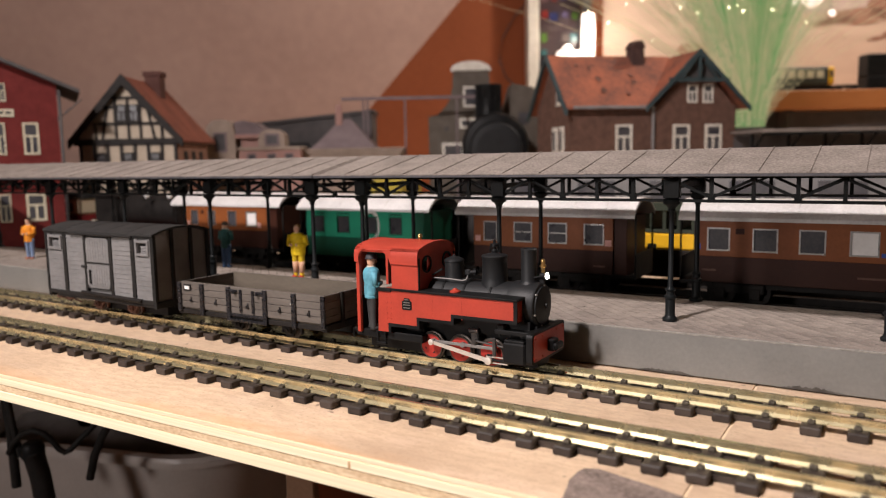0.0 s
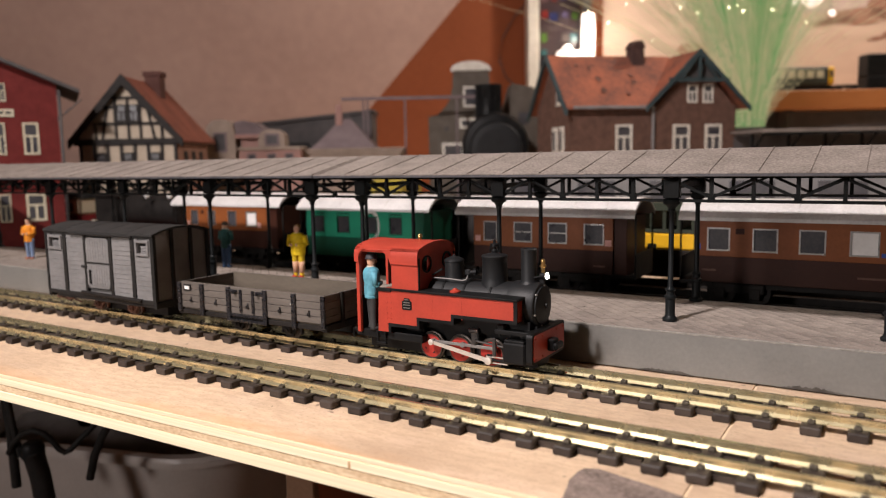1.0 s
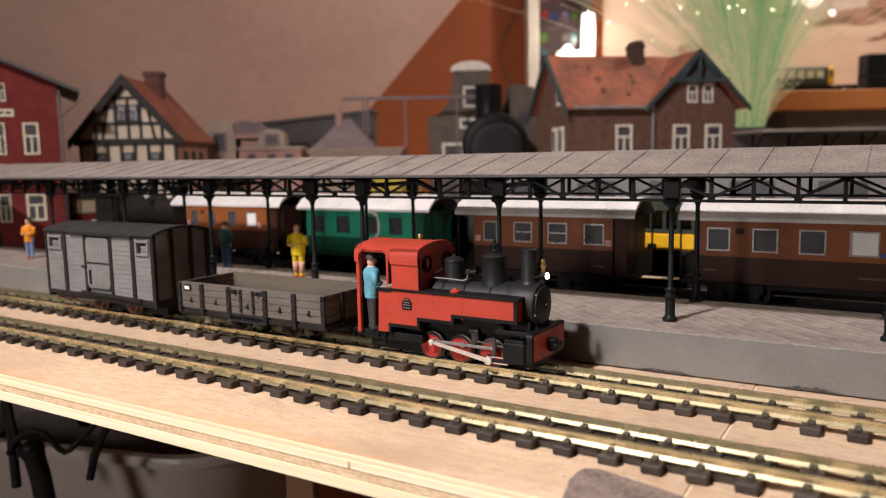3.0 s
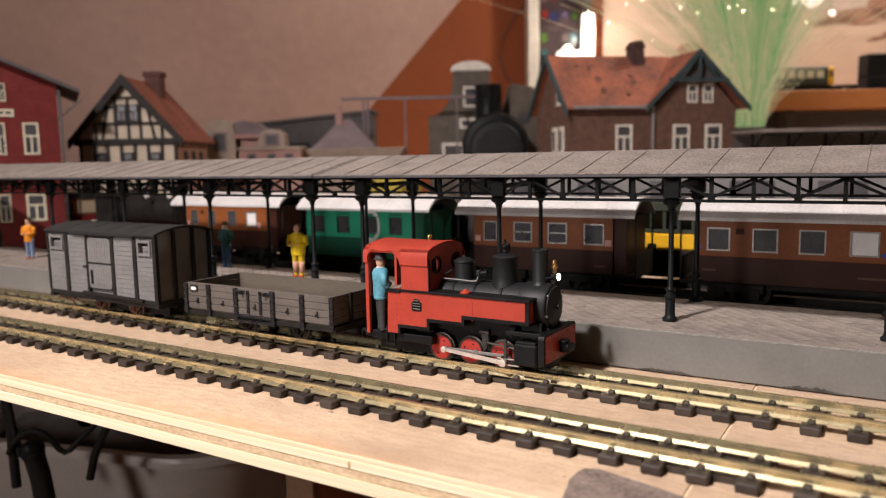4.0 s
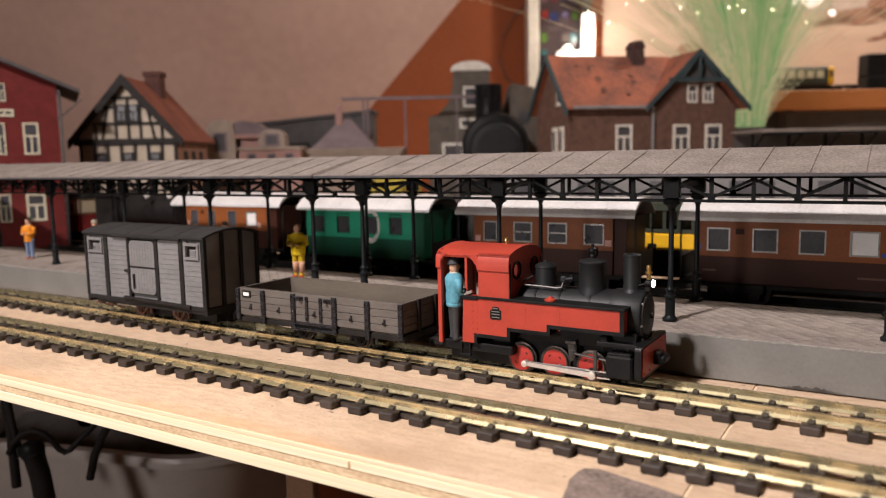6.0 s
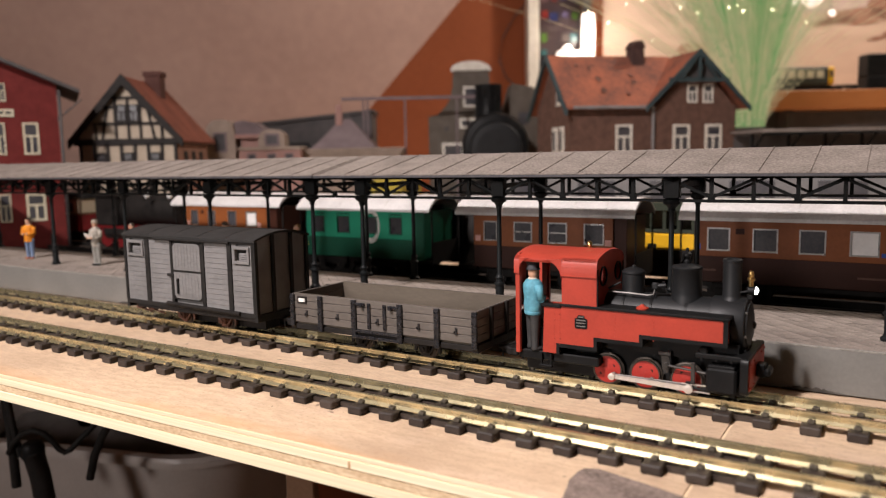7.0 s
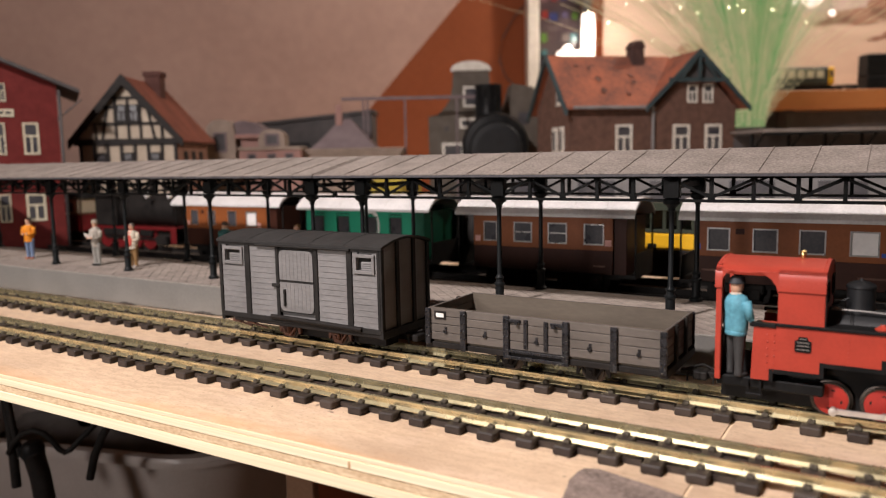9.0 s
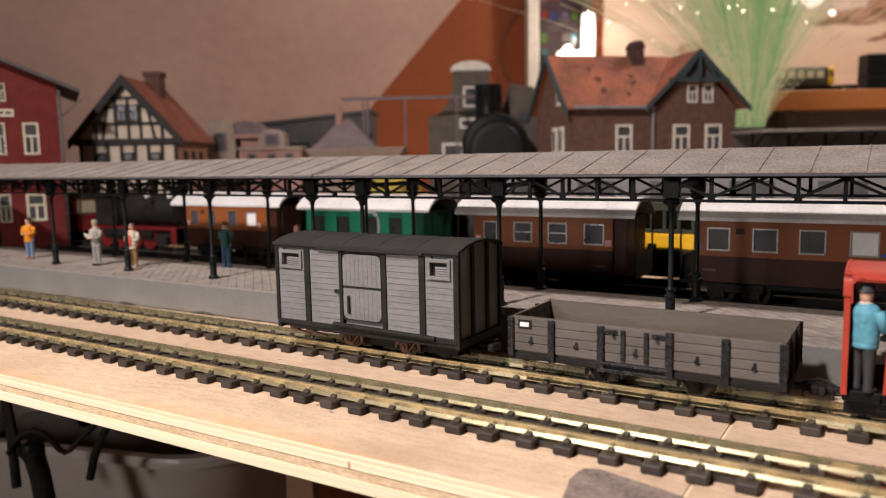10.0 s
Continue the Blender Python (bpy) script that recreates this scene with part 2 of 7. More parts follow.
def part(name, bm, mat, parent=None, label=""):
    ob = new(name, mesh_of(bm, name, mat))
    if parent:
        ob.parent = parent
    return tagged(ob, label)


def shared(name, me, parent, x=0, y=0, z=0, rz=0):
    ob = new(name, me)
    ob.parent = parent
    ob.matrix_basis = pose(x * MM, y * MM, z * MM, 0, 0, rz)
    return ob


def thing(name, x, y, z, rz=0, label="", category="", group="", kind=""):
    ob = new(name)
    ob.empty_display_size = 0.01
    ob.matrix_basis = pose(x * MM, y * MM, z * MM, 0, 0, rz)
    return tagged(ob, label, category, group, kind)


B = bmesh.new


def behind(u, w):
    """Background coordinates (across, away) as x and y in mm."""
    a = radians(BG)
    return u * math.cos(a) - w * math.sin(a), u * math.sin(a) + w * math.cos(a)


# ---- baseboard and tracks ----
KNOT = material("knot_brown", (0.58, 0.38, 0.20), (0.45, 0.28, 0.14), 400, 0.6)


def edge_y(x):
    """The board's front edge, turned a little against the tracks."""
    return 116.1 + (x + 130) * 0.018


def baseboard():
    top = thing("baseboard", 0, 0, 0, 0, "bare sanded plywood layout board with a visible joint", "board", kind="structure")
    for a, b in ((-900, -31.9), (-31.1, 420)):
        bm = B()
        slab(bm, [(a, edge_y(a) + 0.42), (b, edge_y(b) + 0.42), (b, 1150), (a, 1150)], -8, 0, "z")
        part("board_panel", bm, PLY, top)
    bm = B()
    box(bm, -31.85, -31.15, edge_y(-31.5) + 0.45, 1149, -8, -0.3)
    part("joint_strip", bm, PLYTOP, top, "tan strip sunk in the joint")
    for z0, z1, d, mat, label in ((-1.15, -0.02, 0.0, PLYTOP, "thin tan face ply of the edge"), (-3.2, -1.19, -0.1, PINE, "pale pine ply of the edge"), (-5.2, -3.24, 0.1, PLYMID, "rough tan core ply of the edge"), (-8.1, -5.24, -0.05, PINE, "pale pine ply of the edge")):
        bm = B()
        y0, y1 = edge_y(-900) + d, edge_y(420) + d
        slab(bm, [(-900, y0), (420, y1), (420, edge_y(420) + 0.4), (-900, edge_y(-900) + 0.4)], z0, z1, "z")
        bmesh.ops.bevel(bm, geom=[e for e in bm.edges if e.calc_length() > 1], offset=0.00016, segments=2, affect="EDGES")
        part("edge_ply", bm, mat, top, label)
    bm = B()
    x, y = -96.2, edge_y(-96.2) - 0.12
    slab(bm, [(x - 0.3, -3.1), (x + 0.35, -3.1), (x + 0.3, -2.0), (x + 0.1, -1.4), (x - 0.3, -1.6)], y - 0.06, y + 0.3)
    part("knot", bm, KNOT, top, "small brown knot in the pine")


def rail_mesh(x0, x1):
    """One rail, with foot, web and head."""
    bm = B()
    half = [(0.95, 2.0), (0.93, 2.2), (0.34, 2.80), (0.32, 3.35), (0.5, 3.5), (0.5, RAIL - 0.1), (0.33, RAIL)]
    out = half + [(-y, z) for y, z in reversed(half)]
    slab(bm, out, x0, x1, "x")
    return bm


def track(y, first, pitch, count, label):
    t = thing("track", 0, y, 0, 0, label, "model track", "narrow gauge tracks", "structure")
    for side in (-1, 1):
        joints = [-760, first + pitch * 27.5, 330]
        for a, b in zip(joints, joints[1:]):
            ob = part("rail", rail_mesh(a + 0.12, b - 0.12), BRASS, t, "brass rail with a bright worn head")
            ob.location.y = side * 4.85 * MM
    bm = B()
    random.seed(7)
    box(bm, -2.05, 2.05, -9.0, 9.0, 0.05, 2.0, 0.3)
    sl = mesh_of(bm, "sleeper", SLEEPER)
    bm = B()
    for side in (-1, 1):
        for s in (-1, 1):
            box(bm, -0.75, 0.75, side * 4.85 + s * 1.15 - 0.7, side * 4.85 + s * 1.15 + 0.7, 1.95, 2.82, 0.2)
            spin(bm, [(0.42, 2.7), (0.42, 3.0), (0.2, 3.15)], 6, (0, side * 4.85 + s * 1.45, 0))
    ch = mesh_of(bm, "rail_chair", CHAIR)
    for k in range(count):
        x = first + k * pitch
        a, dx, dy = random.uniform(-1.2, 1.2), random.uniform(-0.35, 0.35), random.uniform(-0.3, 0.3)
        if x > 60 or x < -560:
            continue
        s = shared("sleeper", sl, t, x + dx, dy, 0, a)
        shared("rail_chair", ch, s, 0, -dy, 0, -a)
    for side in (-1, 1):
        bm = B()
        for a, b in ((first - 60, first + pitch * 60),):
            x = a
            while x < b:
                box(bm, x, x + pitch - 4.4, side * 4.85 - 1.2, side * 4.85 + 1.2, 0.1, 1.3)
                x += pitch
        part("sleeper_web", bm, SLEEPER, t)
    return t


baseboard()
track(145.5, -128.0 - 8.85 * 48, 8.85, 70, "brass narrow gauge model track on brown plastic sleepers, empty")
track(TRACK_Y, -131.0 - 8.85 * 48, 8.85, 70, "brass narrow gauge model track on brown plastic sleepers, under the train")


# ---- platform ----
PLAT_F, PLAT_B, PLAT_Z = 205.4, 255.0, 12.2     # along the platform's own turned axes


def platform():
    p = thing("platform", 0, 0, 0, PHI, "grey model station platform with herringbone paving", "platform", kind="structure")
    bm = B()
    box(bm, -700, 260, PLAT_F, PLAT_B, 0.4, PLAT_Z - 0.35, 0.2)
    part("platform_wall", bm, PLAT_WALL, p, "plain grey platform side wall")
    bm = B()
    box(bm, -700, 260, PLAT_F + 0.3, PLAT_B - 0.3, PLAT_Z - 0.35, PLAT_Z - 0.12)
    part("paving_bed", bm, PLAT_TOP, p)
    for x, w in ((-52, 15), (-15, 15), (-185, 12), (-235, 14), (-283, 12)):
        bm = B()
        random.seed(int(-x))
        top_edge = [(x - w / 2 + w * i / 30, 0.55 + 1.15 * (1 - (i / 15 - 1) ** 2) * random.uniform(0.35, 1.0)) for i in range(31)]
        slab(bm, [(x - w / 2, 0.45)] + top_edge + [(x + w / 2, 0.45)], PLAT_F - 0.12, PLAT_F + 0.1)
        part("glue_stain", bm, MUCK, p, "dark glue residue along the foot")
    return p


PLATFORM = platform()


def paving(p):
    """Diagonal pavers: the near stretch one by one, the far stretch joined."""
    a, b = 4.7, 3.35
    g = 0.12
    q = [(-a / 2 + g, -b / 2 + g), (a / 2 - g, -b / 2 + g), (a / 2 - g, b / 2 - g), (-a / 2 + g, b / 2 - g)]
    me = mesh_of(box(B(), q[0][0], q[1][0], q[0][1], q[2][1], -0.2, 0.0, 0.08), "paver", PAVER)
    far, made = B(), 0
    random.seed(3)
    ang = radians(-45)
    c, s = math.cos(ang), math.sin(ang)
    front, back = PLAT_F + 0.7, PLAT_B - 0.7

    def trim(pts, limit, keep):
        """The part of a paver on the platform's side of an edge."""
        res = []
        for (x0, y0), (x1, y1) in zip(pts, pts[1:] + pts[:1]):
            i0, i1 = keep * (y0 - limit) > 0, keep * (y1 - limit) > 0
            if i0:
                res.append((x0, y0))
            if i0 != i1:
                t = (limit - y0) / (y1 - y0)
                res.append((x0 + (x1 - x0) * t, limit))
        return res
    for i in range(-110, 110):
        for j in range(-150, 150):
            u, v = (i + 0.5 * (j % 2)) * a, j * b
            x, y = u * c - v * s - 215, u * s + v * c + 230
            if not (front - 3 < y < back + 3 and -500 < x < 75):
                continue
            dz = random.uniform(-0.06, 0.05)
            w = [(x + X * c - Y * s, y + X * s + Y * c) for X, Y in q]
            inside = all(front < Y < back for X, Y in w)
            if inside and -58 < x < 4 and made < 300:
                shared("paver", me, p, x, y, PLAT_Z + dz, -45)
                made += 1
                continue
            w = trim(trim(w, front, 1), back, -1) if not inside else w
            if len(w) < 3:
                continue
            lo = [far.verts.new((X * MM, Y * MM, (PLAT_Z - 0.2) * MM)) for X, Y in w]
            hi = [far.verts.new((X * MM, Y * MM, (PLAT_Z + dz) * MM)) for X, Y in w]
            far.faces.new(hi)
            for k in range(len(w)):
                far.faces.new((lo[k], lo[(k + 1) % len(w)], hi[(k + 1) % len(w)], hi[k]))
    tagged(part("paving", far, PAVER, p), kind="stuff")
    for y0, y1 in ((PLAT_F - 0.05, PLAT_F + 0.65), (PLAT_B - 0.65, PLAT_B + 0.05)):
        bm = B()
        box(bm, -700, 260, y0, y1, PLAT_Z - 0.5, PLAT_Z + 0.02, 0.1)
        part("platform_kerb", bm, KERB, p, "worn pale platform edge")


# ---- canopy over the platform ----
COL_F, COL_R = 219.2, 253.0
EAVE_Y, RIDGE_Y = 206.5, 236.5


def column(parent, x, y):
    bm = B()
    spin(bm, [(2.15, 12.2), (2.15, 13.0), (1.6, 13.5), (1.4, 14.2), (1.4, 18.6), (1.75, 19.0), (1.75, 19.6), (1.2, 20.1), (1.15, 21.0), (1.55, 21.4), (1.0, 22.0), (0.82, 22.5), (0.72, 44.0), (1.05, 44.3), (1.05, 44.8), (0.8, 45.2), (0.8, 47.0)], 14, (x, y, 0))
    c = part("column", bm, IRON, parent, "dark cast-iron column with moulded base and capital")
    bm = B()
    box(bm, x - 2.3, x + 2.3, y - 1.3, y + 1.3, 48.0, 54.0, 0.2)
    spin(bm, [(0.9, 44.9), (1.6, 45.9), (2.3, 46.3), (2.5, 46.6), (2.5, 47.4), (2.0, 47.9)], 12, (x, y, 0))
    part("bracket", bm, IRON, c)
    return c


def truss(parent, x0, x1, y, nodes):
    """A lattice girder: two chords, a post at each node, one brace a panel, leaning by turns."""
    bm = B()
    box(bm, x0, x1, y - 0.9, y + 0.9, 46.9, 47.7, 0.1)
    box(bm, x0, x1, y - 0.9, y + 0.9, 53.6, 54.6)
    part("girder", bm, IRON, parent, "dark riveted lattice girder")
    for i, x in nodes:
        bm = B()
        box(bm, x - 0.5, x + 0.5, y - 0.55, y + 0.55, 47.7, 53.8)
        part("lattice_post", bm, IRON, parent)
        e = x + PANEL
        if e > x1 + 0.5:
            continue
        bm = B()
        za, zb = (53.4, 48.2) if i % 2 == 0 else (48.2, 53.4)
        d = Vector((e - x, zb - za)).normalized()
        nx, nz = -d.y * 0.4, d.x * 0.4
        slab(bm, [(x + nx, za + nz), (e + nx, zb + nz), (e - nx, zb - nz), (x - nx, za - nz)], y - 0.4, y + 0.4)
        slab(bm, [(e - 1.0, zb - 0.6), (e + 1.0, zb - 0.6), (e + 0.7, zb + 0.6), (e - 0.7, zb + 0.6)], y - 0.5, y + 0.5)
        part("lattice_brace", bm, IRON, parent)


PANEL = 11.04           # girder panel
SHEET, SEAM = 12.05, -101.9   # width of a roof sheet, and one seam's place


def canopy(x0, x1, cols, node, label):
    c = thing("platform_canopy", 0, 0, 0, PHI, label, "station canopy", "platform canopies")
    for x in cols:
        column(c, x, COL_F)
        column(c, x, COL_R)
        bm = B()
        box(bm, x - 0.7, x + 0.7, COL_F, COL_R, 50.5, 52.0)
        rod(bm, (x, EAVE_Y + 1, 54.3), (x, COL_F, 53.2), 0.5, n=6)
        rod(bm, (x, COL_R, 53.2), (x, COL_R + 10, 54.3), 0.5, n=6)
        part("cross_beam", bm, IRON, c)
    nodes = [(i, node + PANEL * i) for i in range(-60, 60) if x0 + 1 < node + PANEL * i < x1 - 1]
    truss(c, x0 + 0.1, x1 - 0.1, COL_F, nodes)
    truss(c, x0 + 0.1, x1 - 0.1, COL_R, nodes)
    bm = B()
    box(bm, x0, x1, EAVE_Y - 0.5, EAVE_Y + 0.5, 54.4, 55.5, 0.2)
    part("fascia", bm, FASCIA, c, "thin dark grey fascia with a worn edge")
    bm = B()
    box(bm, x0, x1, 2 * RIDGE_Y - EAVE_Y - 0.5, 2 * RIDGE_Y - EAVE_Y + 0.5, 54.4, 55.5, 0.2)
    part("fascia", bm, IRON, c)
    for sgn in (1, -1):
        bm = B()
        ye = RIDGE_Y - sgn * (RIDGE_Y - EAVE_Y)
        slab(bm, [(ye, 55.3), (RIDGE_Y, RIDGE_Z - 0.3), (RIDGE_Y, RIDGE_Z - 0.9), (ye, 54.7)], x0, x1, "x")
        part("roof_deck", bm, IRON, c)
    first = SEAM + SHEET * math.floor((x0 - SEAM) / SHEET)
    x = x0
    while x < x1 - 1:
        e = min(first + SHEET, x1)
        first += SHEET
        if e - x < 0.5:
            continue
        for sgn in (1, -1):
            ye = RIDGE_Y - sgn * (RIDGE_Y - EAVE_Y + 0.6)
            bm = B()
            slab(bm, [(ye, 55.55), (RIDGE_Y, RIDGE_Z), (RIDGE_Y, RIDGE_Z - 0.3), (ye, 55.25)], x, e - 0.14, "x")
            part("roof_sheet", bm, FELT, c)
            bm = B()
            slab(bm, [(ye, 55.8), (RIDGE_Y, RIDGE_Z + 0.22), (RIDGE_Y, RIDGE_Z - 0.2), (ye, 55.4)], e - 0.28, e + 0.1, "x")
            part("felt_seam", bm, FELT, c)
        x = e
    return c


RIDGE_Z = 62.0
canopy(-640, -176.6, [-188.2 - 55.4 * i for i in range(8)], -188.2, "long platform canopy with grey felt roof and iron columns, further section")
canopy(-176.3, 160, [-164.9 + 55.35 * i for i in range(6)], -54.4, "platform canopy with grey felt roof and iron lattice girders")


# ---- the train ----
def arc(cx, cz, r, a0, a1, n):
    return [(cx + r * math.cos(radians(a0 + (a1 - a0) * i / n)), cz + r * math.sin(radians(a0 + (a1 - a0) * i / n))) for i in range(n + 1)]


def pierced(bm, outline, c, r, a0, a1, axis="x", n=28):
    """A plate with one round hole; the outline is star-shaped about the hole."""
    angs = sorted([2 * math.pi * i / n for i in range(n)] + [math.atan2(q[1] - c[1], q[0] - c[0]) % (2 * math.pi) for q in outline])
    rim = []
    for a in angs:
        d, best = (math.cos(a), math.sin(a)), None
        for p, q in zip(outline, outline[1:] + outline[:1]):
            ex, ez = q[0] - p[0], q[1] - p[1]
            det = d[0] * -ez + d[1] * ex
            if abs(det) < 1e-9:
                continue
            bx_, bz_ = p[0] - c[0], p[1] - c[1]
            t = (bx_ * -ez + bz_ * ex) / det
            u = (d[0] * bz_ - d[1] * bx_) / det
            if t > 0 and -1e-6 <= u <= 1 + 1e-6 and (best is None or t < best):
                best = t
        rim.append(best)

    def at(p, a):
        return bm.verts.new(tuple(v * MM for v in ((a, p[0], p[1]) if axis == "x" else (p[0], a, p[1]))))
    rows = []
    for a, t in zip(angs, rim):
        i, o = (c[0] + r * math.cos(a), c[1] + r * math.sin(a)), (c[0] + t * math.cos(a), c[1] + t * math.sin(a))
        rows.append([at(i, a0), at(o, a0), at(o, a1), at(i, a1)])
    for p, q in zip(rows, rows[1:] + rows[:1]):
        for k in range(4):
            bm.faces.new((p[k], p[(k + 1) % 4], q[(k + 1) % 4], q[k]))
    return bm


def coupler(parent, x, sign):
    bm = B()
    box(bm, min(x, x + sign * 4.2), max(x, x + sign * 4.2), -0.9, 0.9, 3.6, 4.8, 0.2)
    box(bm, min(x + sign * 3.4, x + sign * 5.4), max(x + sign * 3.4, x + sign * 5.4), -2.4, 2.4, 3.0, 5.0, 0.3)
    rod(bm, (x + sign * 2, -1.9, 4.6), (x + sign * 2, -1.9, 2.4), 0.25, n=8)
    rod(bm, (x + sign * 1, 1.3, 4.4), (x + sign * 5, 1.3, 6.0), 0.3, n=8)
    part("coupler", bm, RUNG, parent, "black loop coupler")


def wheel(parent, x, side, r, face, wide, disc_mat, y=4.9, holes=True):
    """A wheel whose turning point is its centre."""
    bm = B()
    out = side
    spin(bm, [(0.5, 0), (r - 0.45, 0), (r - 0.42, 0.35), (r - 0.36, wide), (0.9, wide + 0.2), (0.5, wide + 0.25)] if out > 0 else [(0.5, -wide - 0.25), (0.9, -wide - 0.2), (r - 0.36, -wide), (r - 0.42, -0.35), (r - 0.45, 0), (0.5, 0)], 24, axis="y")
    w = part("wheel", bm, disc_mat, parent)
    w.matrix_basis = pose(x * MM, side * y * MM, r * MM)
    bm = B()
    a, b = r - 0.38, r
    prof = [(a, -0.1), (r + 0.45, -0.1), (r + 0.4, 0.3), (b, 0.45), (b - 0.05, wide + 0.15), (a, wide + 0.15)]
    n = 28
    rings = []
    for rad, h in prof:
        rings.append([bm.verts.new((math.cos(2 * math.pi * i / n) * rad * MM, side * h * MM, math.sin(2 * math.pi * i / n) * rad * MM)) for i in range(n)])
    for p, q in zip(rings, rings[1:] + rings[:1]):
        for i in range(n):
            f = bm.faces.new((p[i], p[(i + 1) % n], q[(i + 1) % n], q[i]))
            f.smooth = True
    part("tyre", bm, TYRE, w, "dark metal tyre")
    if holes:
        # no real holes: dark discs on the face carry the shade of the recesses
        bm = B()
        for k in range(4):
            g = radians(25 + 90 * k)
            cx, cz = math.cos(g) * r * 0.5, math.sin(g) * r * 0.5
            spin(bm, [(0.42, wide), (0.42, wide + 0.12)] if side > 0 else [(0.42, -wide - 0.12), (0.42, -wide)], 8, (cx, 0, cz), "y")
        part("lightening_hole", bm, RUNG, w, "small dark discs in place of shaded holes")
    return w


DARKSTEEL = material("dark_steel", (0.05, 0.047, 0.045), (0.09, 0.085, 0.08), 300, 0.35, 0.6)
DULL = material("dull_steel", (0.30, 0.285, 0.27), (0.22, 0.21, 0.2), 300, 0.4, 0.5)
TYRE = material("tyre_dark", (0.10, 0.085, 0.07), (0.06, 0.05, 0.045), 300, 0.4, 0.7)
LOCO_X, WAGON_X, VAN_X = -115.0, -178.8, -257.0
WHEELS = []          # (wheel, x, y, radius) in its vehicle's space, with the vehicle's travel
W_R, CRANK, PIN0, ROD_L, HEAD_Z = 3.7, 2.1, 52.0, 18.3, 2.2
DRIVE = (1.8, 11.2, 21.0)


def tank_outline():
    return [(-13.4, 19.3), (-13.8, 7.2), (-9.6, 7.2), (-9.5, 9.2), (0.2, 9.2), (0.3, 11.7), (11.4, 11.7), (11.5, 13.6), (30.3, 13.6), (30.3, 19.3)]


def locomotive():
    L = thing("steam_locomotive", LOCO_X, TRACK_Y, RAIL, 0, "small red and black narrow gauge model tank engine, headlight lit", "locomotive")
    H = 9.8
    # chassis, floor and deck
    bm = B()
    # the first block reaches low to keep the gap under the loco black
    box(bm, -21.0, 33.6, -3.8, 3.8, 0.8, 12.0)
    box(bm, -21.2, 0.5, -8.6, 8.6, 4.6, 7.0, 0.3)
    box(bm, -9.0, 32.5, -6.0, 6.0, 9.0, 13.4)
    part("frame", bm, BLACK, L, "black chassis frame and footplate")
    for s in (-1, 1):
        bm = B()
        o = tank_outline()
        slab(bm, o, s * 4.6, s * H)
        t = part("side_tank", bm, RED, L, "red side tank with black edging")
        bm = B()
        e0, e1 = s * (H - 0.2), s * (H + 0.18)
        slab(bm, [(-10.1, 7.1), (-9.3, 7.1), (-9.3, 8.95), (0.5, 8.95), (0.5, 11.45), (11.7, 11.45), (11.7, 13.35), (30.75, 13.35), (30.75, 19.3), (29.7, 19.3), (29.7, 14.25), (10.85, 14.25), (10.85, 12.35), (-0.35, 12.35), (-0.35, 9.85), (-10.1, 9.85)], e0, e1)
        for x, z0, z1 in ((0.2, 9.0, 12.0), (11.4, 11.5, 14.0), (-9.6, 7.1, 9.6)):
            box(bm, x, x + 0.35, *sorted((s * 4.6, s * (H - 0.1))), z0, z1)
        box(bm, 30.2, 30.8, min(s * 4.6, s * 6.0), max(s * 4.6, s * 6.0), 13.4, 19.3)
        part("edging", bm, BLACK, t, "raised black edging")
        bm = B()
        y0, y1 = sorted((s * 3.8, s * (H + 0.45)))
        box(bm, -8.9, 31.0, y0, y1, 19.3, 20.0, 0.15)
        box(bm, -14.2, -8.9, *sorted((s * (H - 1.2), s * (H + 0.45))), 18.9, 19.8, 0.15)
        part("tank_top", bm, BLACK, t, "matt black tank top")
        bm = B()
        for x in (-10.6, -9.2):
            for i in range(6):
                spin(bm, [(0.22, -0.1), (0.2, 0.12), (0.08, 0.2)] if s > 0 else [(0.08, -0.2), (0.2, -0.12), (0.22, 0.1)], 6, (x, s * H, 9.6 + i * 1.55), "y")
        for x in (4.9, 14.2):
            for i in range(6):
                spin(bm, [(0.17, -0.1), (0.14, 0.12), (0.06, 0.16)] if s > 0 else [(0.06, -0.16), (0.14, -0.12), (0.17, 0.1)], 6, (x, s * H, 13.1 + i * 0.95), "y")
        part("rivets", bm, RED, t)
        bm = B()
        slab(bm, [(-5.0, 14.2), (-2.2, 14.2), (-2.0, 14.6), (-2.0, 16.6), (-2.6, 16.8), (-2.8, 17.5), (-4.4, 17.5), (-4.6, 16.8), (-5.2, 16.6), (-5.2, 14.6)], s * H, s * (H + 0.2))
        pl = part("maker_plate", bm, BLACK, t, "small black maker's plate")
        bm = B()
        for z in (14.7, 15.5, 16.2, 17.0):
            w = 1.2 if z < 16.5 else 0.7
            box(bm, -3.6 - w, -3.6 + w, *sorted((s * (H + 0.15), s * (H + 0.26))), z, z + 0.22)
        part("lettering_bar", bm, ALU, pl)
        bm = B()
        spin(bm, [(1.5, 20.0), (1.5, 20.35), (1.0, 20.6), (0.5, 20.9), (0.4, 21.1)], 14, (10.8, s * 7.4, 0))
        part("filler_cap", bm, RED, t, "red water filler cap")
    # cab
    bm = B()
    prof = [(-10.25, 27.0), (-10.25, 29.3), (-9.95, 30.6), (-9.1, 31.45), (-7.2, 32.05), (-4.9, 32.55), (-2.5, 32.85), (0, 33.0)]
    full = prof + [(-y, z) for y, z in prof[-2::-1]]
    top = [p for p in full if p[1] > 30.5]
    slab(bm, top + [(y * 0.97, z - 0.6) for y, z in top[::-1]], -21.6, 0.45, "x", True)
    for a, b in ((-21.6, -20.1), (-8.7, 0.45)):
        for s in (-1, 1):
            side = [(s * -y, z) for y, z in prof[:4]]
